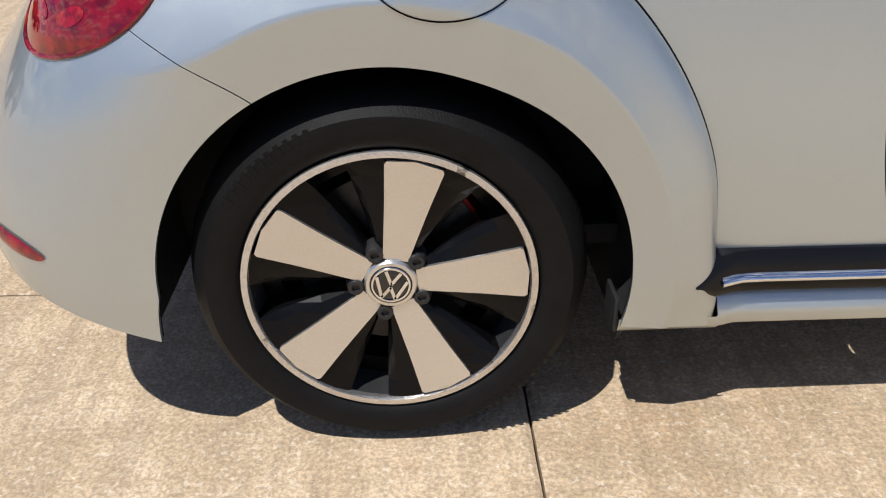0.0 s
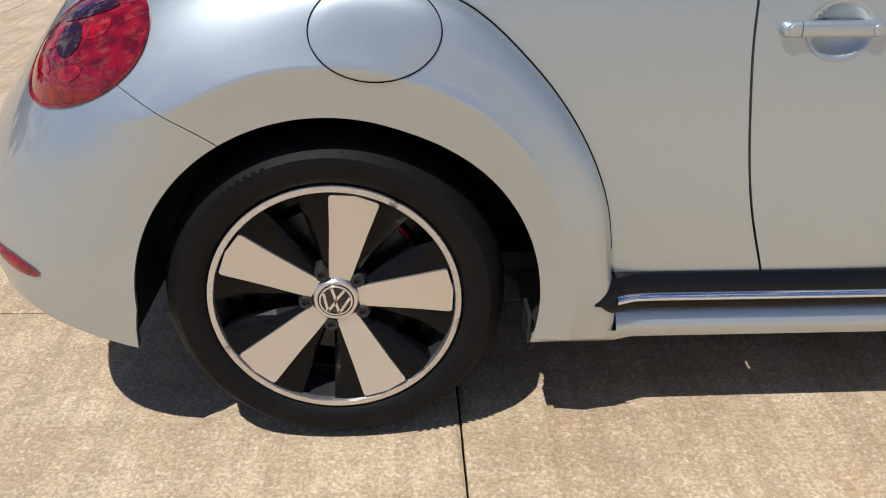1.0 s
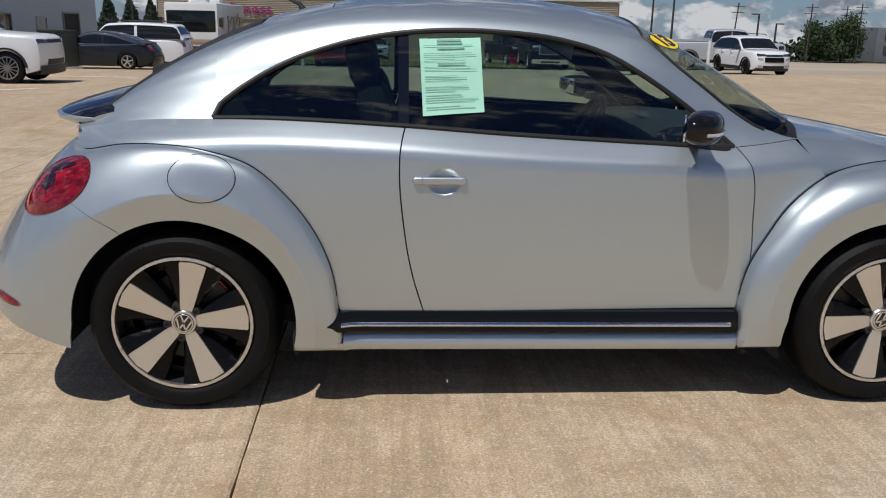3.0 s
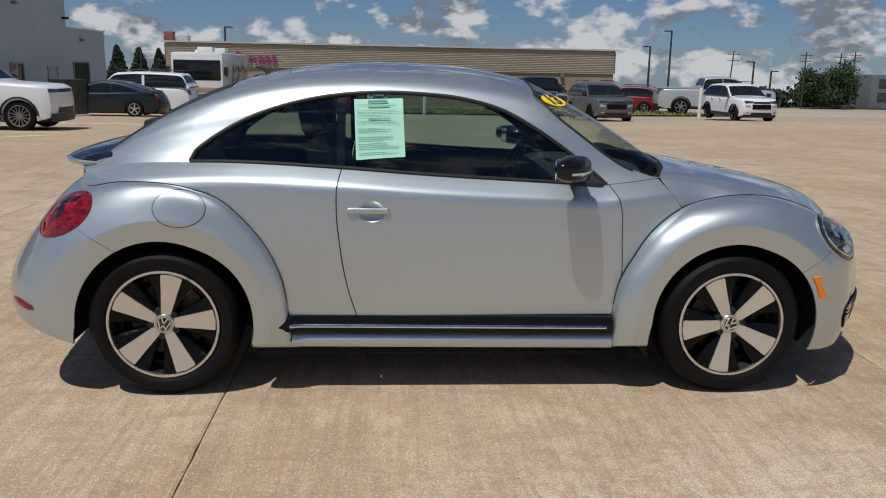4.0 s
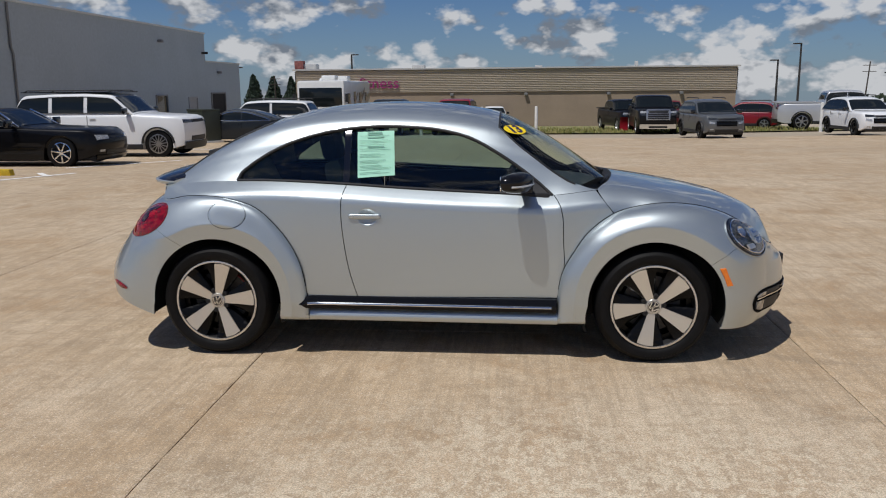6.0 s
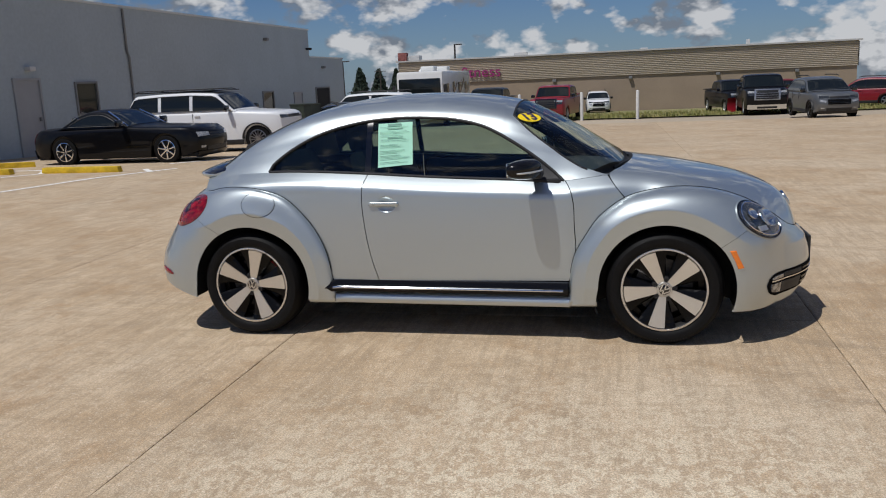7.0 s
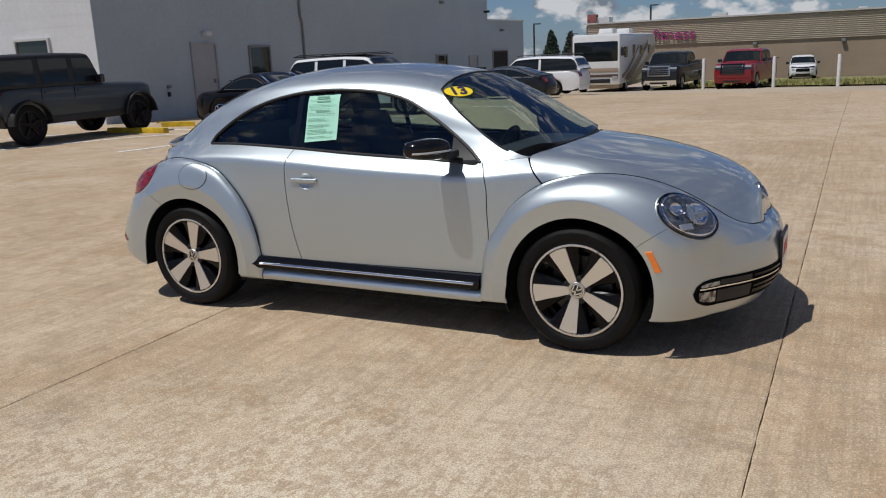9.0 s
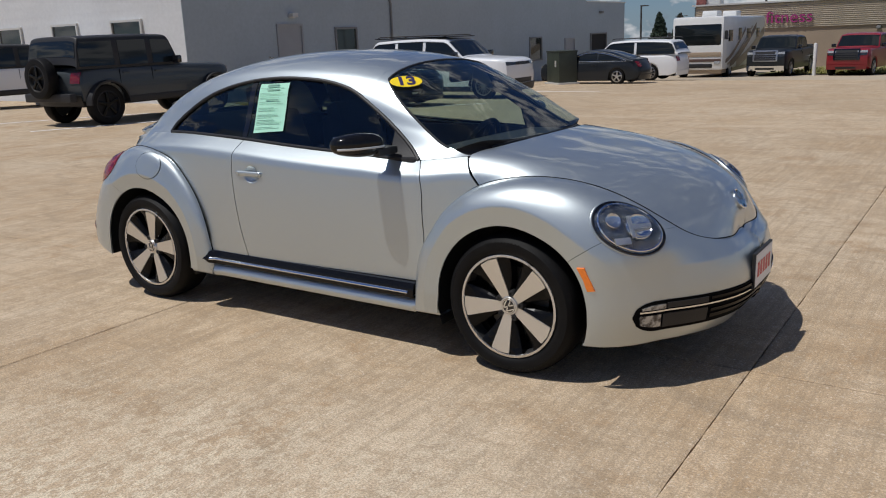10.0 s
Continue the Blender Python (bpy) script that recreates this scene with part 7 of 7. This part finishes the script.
tagged(tuft, "tufts of dry green grass", "grass", kind="stuff")

# ---- poles ----
POLE = material("pole_bronze", (0.035, 0.033, 0.03), 0.5)
WOOD_POLE = material("weathered_wood_pole", (0.06, 0.05, 0.042), 0.9, vary=0.3, scale=3)
for x, y, top_z, arm in ((29.3, 80, 5.45, -1), (27.2, 80, 3.9, -1), (38.1, 80, 2.6, -1), (40.0, 80, 1.7, 1), (-15.1, 80, 4.9, 1), (-28.0, 82, 3.8, 1)):
    g = ground_z(x, y) - 0.05
    lp = thing("light_pole", "tall dark steel parking-lot light pole", "light pole", pose(x, y, g), "light poles")
    bm = bmesh.new()
    tube(bm, [(0, 0, 0), (0, 0, top_z - g)], [0.13, 0.09], 8)
    part("shaft", bm, POLE, lp)
    bm = bmesh.new()
    box(bm, arm * 0.35, 0, top_z - g - 0.02, 0.80, 0.30, 0.12, 0.03)
    part("lamp_head", bm, POLE, lp)
for x, y, top_z, lean in ((35.9, 80, 3.7, 0.35), (43.5, 80, 3.75, 0.0), (48.7, 80, 3.85, 0.0), (49.4, 84, 3.7, 0.0), (-24.4, 84, 3.0, 0.0)):
    up_ = thing("utility_pole", "weathered wooden utility pole with crossarm", "utility pole", pose(x, y, ground_z(x, y) - 0.05), "utility poles")
    bm = bmesh.new()
    tall = top_z - ground_z(x, y)
    tube(bm, [(-lean, 0, 0), (0, 0, tall)], [0.09, 0.06], 8)
    part("shaft", bm, WOOD_POLE, up_)
    for dz in (0.35, 0.95):
        bm = bmesh.new()
        box(bm, 0, 0, tall - dz, 1.3, 0.07, 0.06, 0.01)
        part("crossarm", bm, WOOD_POLE, up_)

# ---- trees and far distance ----
NEEDLE = material("spruce_needles", (0.022, 0.040, 0.028), 0.8, second=(0.04, 0.065, 0.04), scale=1.2)
LEAF = material("tree_leaves", (0.022, 0.040, 0.014), 0.8, second=(0.045, 0.072, 0.024), scale=0.9)
BARK = material("tree_bark", (0.09, 0.07, 0.055), 0.9)


def tree(name, label, x, y, z0, h, w, conifer, seed, count=2600):
    rg = random.Random(seed)
    t = thing(name, label, "tree", pose(x, y, z0))
    bm = bmesh.new()
    tube(bm, [(0, 0, 0), (rg.uniform(-0.1, 0.1), 0, h * 0.5), (0, 0, h * 0.95)], [w * 0.05 + 0.06, w * 0.035 + 0.04, 0.02], 8)
    part("trunk", bm, BARK, t)
    bm = bmesh.new()
    limbs = []
    for k in range(26 if conifer else 24):
        f = 0.12 + 0.83 * k / 26 if conifer else rg.uniform(0.06, 0.66)
        a = rg.uniform(0, 6.28)
        r = w / 2 * 0.9 * (1 - f) ** 0.62 if conifer else w / 2 * rg.uniform(0.5, 0.95)
        z1 = h * f - 0.1 * r if conifer else h * min(0.97, f + rg.uniform(0.15, 0.35))
        tube(bm, [(0, 0, h * f), (r * math.cos(a), r * math.sin(a), z1)], [0.05, 0.015], 5)
        limbs.append((r * math.cos(a), r * math.sin(a), z1, h * f))
    part("limbs", bm, BARK, t)
    bm = bmesh.new()
    for k in range(count):
        if conifer:
            f = rg.random() ** 1.35
            a = rg.uniform(0, 6.28)
            tier = 0.78 + 0.22 * abs(math.sin(f * 34))
            r = w / 2 * (1 - f) ** 0.62 * tier * math.sqrt(rg.uniform(0.15, 1.0)) * (0.85 + 0.25 * math.sin(3 * a + 9 * f))
            c = Vector((r * math.cos(a), r * math.sin(a), h * (0.06 + 0.94 * f) - 0.12 * r))
            s = rg.uniform(0.09, 0.22)
        else:
            lx, ly, lz, lf = limbs[rg.randrange(len(limbs))]
            d = Vector((rg.gauss(0, 1), rg.gauss(0, 1), rg.gauss(0, 0.8))) * w * 0.085
            c = Vector((lx, ly, lz)) * rg.uniform(0.55, 1.05) + Vector((0, 0, lf * 0.1)) + d
            c.z = max(c.z, h * 0.10)
            s = rg.uniform(0.09, 0.20)
        q = Euler((rg.uniform(0, 3), rg.uniform(0, 3), rg.uniform(0, 6.28))).to_matrix()
        vs = [bm.verts.new(c + q @ Vector(p) * s) for p in ((-1, -0.5, 0), (0.2, -0.6, 0.15), (1, 0, 0), (0.1, 0.6, -0.1))]
        bm.faces.new(vs)
    part("crown", bm, NEEDLE if conifer else LEAF, t)


for k, (x, hh) in enumerate(((-27.1, 5.5), (-25.2, 5.3), (-23.4, 5.25))):
    tree("spruce_tree", "dark green spruce behind the white building", x, 85 + k, -2.5, hh, 3.3, True, 11 + k, 8000)
tree("leafy_tree", "broad dark green leafy tree beyond the lot", 46.8, 82, -1.95, 3.95, 5.2, False, 21, 17000)
tree("leafy_tree", "dark green bushy tree beyond the lot", 49.3, 85, -1.95, 3.5, 4.8, False, 22, 14000)
# rough grass beyond the lot
bm = bmesh.new()
add_grid(bm, np.array([[(x, y, ground_z(x, y) + 0.03) for y in (84.5, 87, 90, 100, 160, 249)] for x in (26, 34, 45, 60, 90, 160, 400)]))
field = link("far_field", bm, material("rough_grass", (0.085, 0.10, 0.04), 0.95, second=(0.17, 0.155, 0.08), scale=0.25, fine=0.3, fine_scale=4))
tagged(field, "rough green grass beyond the lot", "grass", kind="structure")
# low line of far woods
rg = random.Random(31)
bm = bmesh.new()
for k in range(22000):
    x = rg.uniform(-260, 420)
    y = 250 + rg.uniform(0, 25)
    hh = 2.5 + 1.3 * math.sin(x * 0.045) + 0.9 * math.sin(x * 0.13 + 1) + 0.5 * math.sin(x * 0.41) + rg.uniform(-0.4, 0.4)
    c = Vector((x, y, ground_z(0, y) - 0.2 + rg.random() ** 0.8 * max(1.0, hh)))
    s = rg.uniform(0.35, 0.9)
    q = Euler((rg.uniform(0, 3), rg.uniform(0, 3), rg.uniform(0, 6.28))).to_matrix()
    bm.faces.new([bm.verts.new(c + q @ Vector(p) * s) for p in ((-1, -0.6, 0), (0.6, -0.7, 0.2), (1, 0.4, 0), (-0.3, 0.8, -0.2))])
for k in range(3000):
    x = rg.uniform(47, 100)
    c = Vector((x, rg.uniform(117, 124), -3.6 + rg.random() * (2.9 + 0.5 * math.sin(x * 0.5) + 0.35 * math.sin(x * 1.7))))
    s = rg.uniform(0.22, 0.5)
    q = Euler((rg.uniform(0, 3), rg.uniform(0, 3), rg.uniform(0, 6.28))).to_matrix()
    bm.faces.new([bm.verts.new(c + q @ Vector(p) * s) for p in ((-1, -0.6, 0), (0.6, -0.7, 0.2), (1, 0.4, 0), (-0.3, 0.8, -0.2))])
woods = link("far_woods", bm, material("far_foliage", (0.018, 0.030, 0.016), 0.9, second=(0.03, 0.045, 0.022), scale=0.1), smooth=False)
tagged(woods, "dark line of far woods on the horizon", "woods", kind="stuff")
bm = bmesh.new()
box(bm, 60.5, 90, -0.3, 12.4, 8, 3.7, 0.02)
fb = thing("far_building", "dark two-storey building at the far edge of the lot", "building")
part("wall", bm, material("far_wall", (0.16, 0.17, 0.19), 0.8, vary=0.2, scale=0.3), fb)
for k in range(4):
    for z in (-0.8, 0.7):
        bm = bmesh.new()
        box(bm, 55.9 + 2.8 * k, 85.95, z, 1.4, 0.12, 0.8)
        part("window", bm, WIN_GLASS, fb)

# cast slabs with open joints round the coupe
JX = [-28.6, -25.3, -22.0, -18.7, -15.45, -12.2, -9.0, -5.85, -2.66, 0.247, 3.475, 6.7, 9.9, 13.1, 16.3, 19.5, 22.7]
JY = [-14.2, -9.6, -4.95, -0.315, 4.3, 8.9, 13.5, 18.1, 22.7, 27.3, 31.9]
rng = random.Random(3)
for a in range(len(JX) - 1):
    for b in range(len(JY) - 1):
        g = 0.0024 if JY[b] < 4.2 else 0.0018
        x0, x1, y0, y1 = JX[a] + g, JX[a + 1] - g, JY[b] + g, JY[b + 1] - g
        near = -3 < x0 < 4 and -6 < y0 < 5
        nx, ny = (70, 100) if near else (5, 6)
        X = [x0, x0 + 0.010] + list(np.linspace(x0, x1, nx)[1:-1]) + [x1 - 0.010, x1]
        Y = [y0, y0 + 0.010] + list(np.linspace(y0, y1, ny)[1:-1]) + [y1 - 0.010, y1]
        P = np.zeros((len(X) + 2, len(Y) + 2, 3))
        for p in range(len(X) + 2):
            for q in range(len(Y) + 2):
                x, y = X[min(max(p - 1, 0), len(X) - 1)], Y[min(max(q - 1, 0), len(Y) - 1)]
                if near:
                    # chipped, wandering edges
                    jx, jy = noise.noise((x * 3 + 50, y * 9, a)) + 0.6 * noise.noise((x * 20, y * 37, 2)), noise.noise((x * 9, y * 3 + 50, b)) + 0.6 * noise.noise((x * 37, y * 20, 5))
                    if min(p, len(X) + 1 - p) < 3:
                        x += 0.0035 * jx * (1 if p < 4 else -1)
                    if min(q, len(Y) + 1 - q) < 3:
                        y += 0.0035 * jy
                edge = p in (1, len(X)) or q in (1, len(Y))
                skirt = p in (0, len(X) + 1) or q in (0, len(Y) + 1)
                P[p, q] = (x, y, ground_z(x, y) - (0.08 if skirt else 0.004 if edge else 0.0))
        bm = bmesh.new()
        add_grid(bm, P)
        part("slab", bm, CONCRETE, ground, smooth=False)
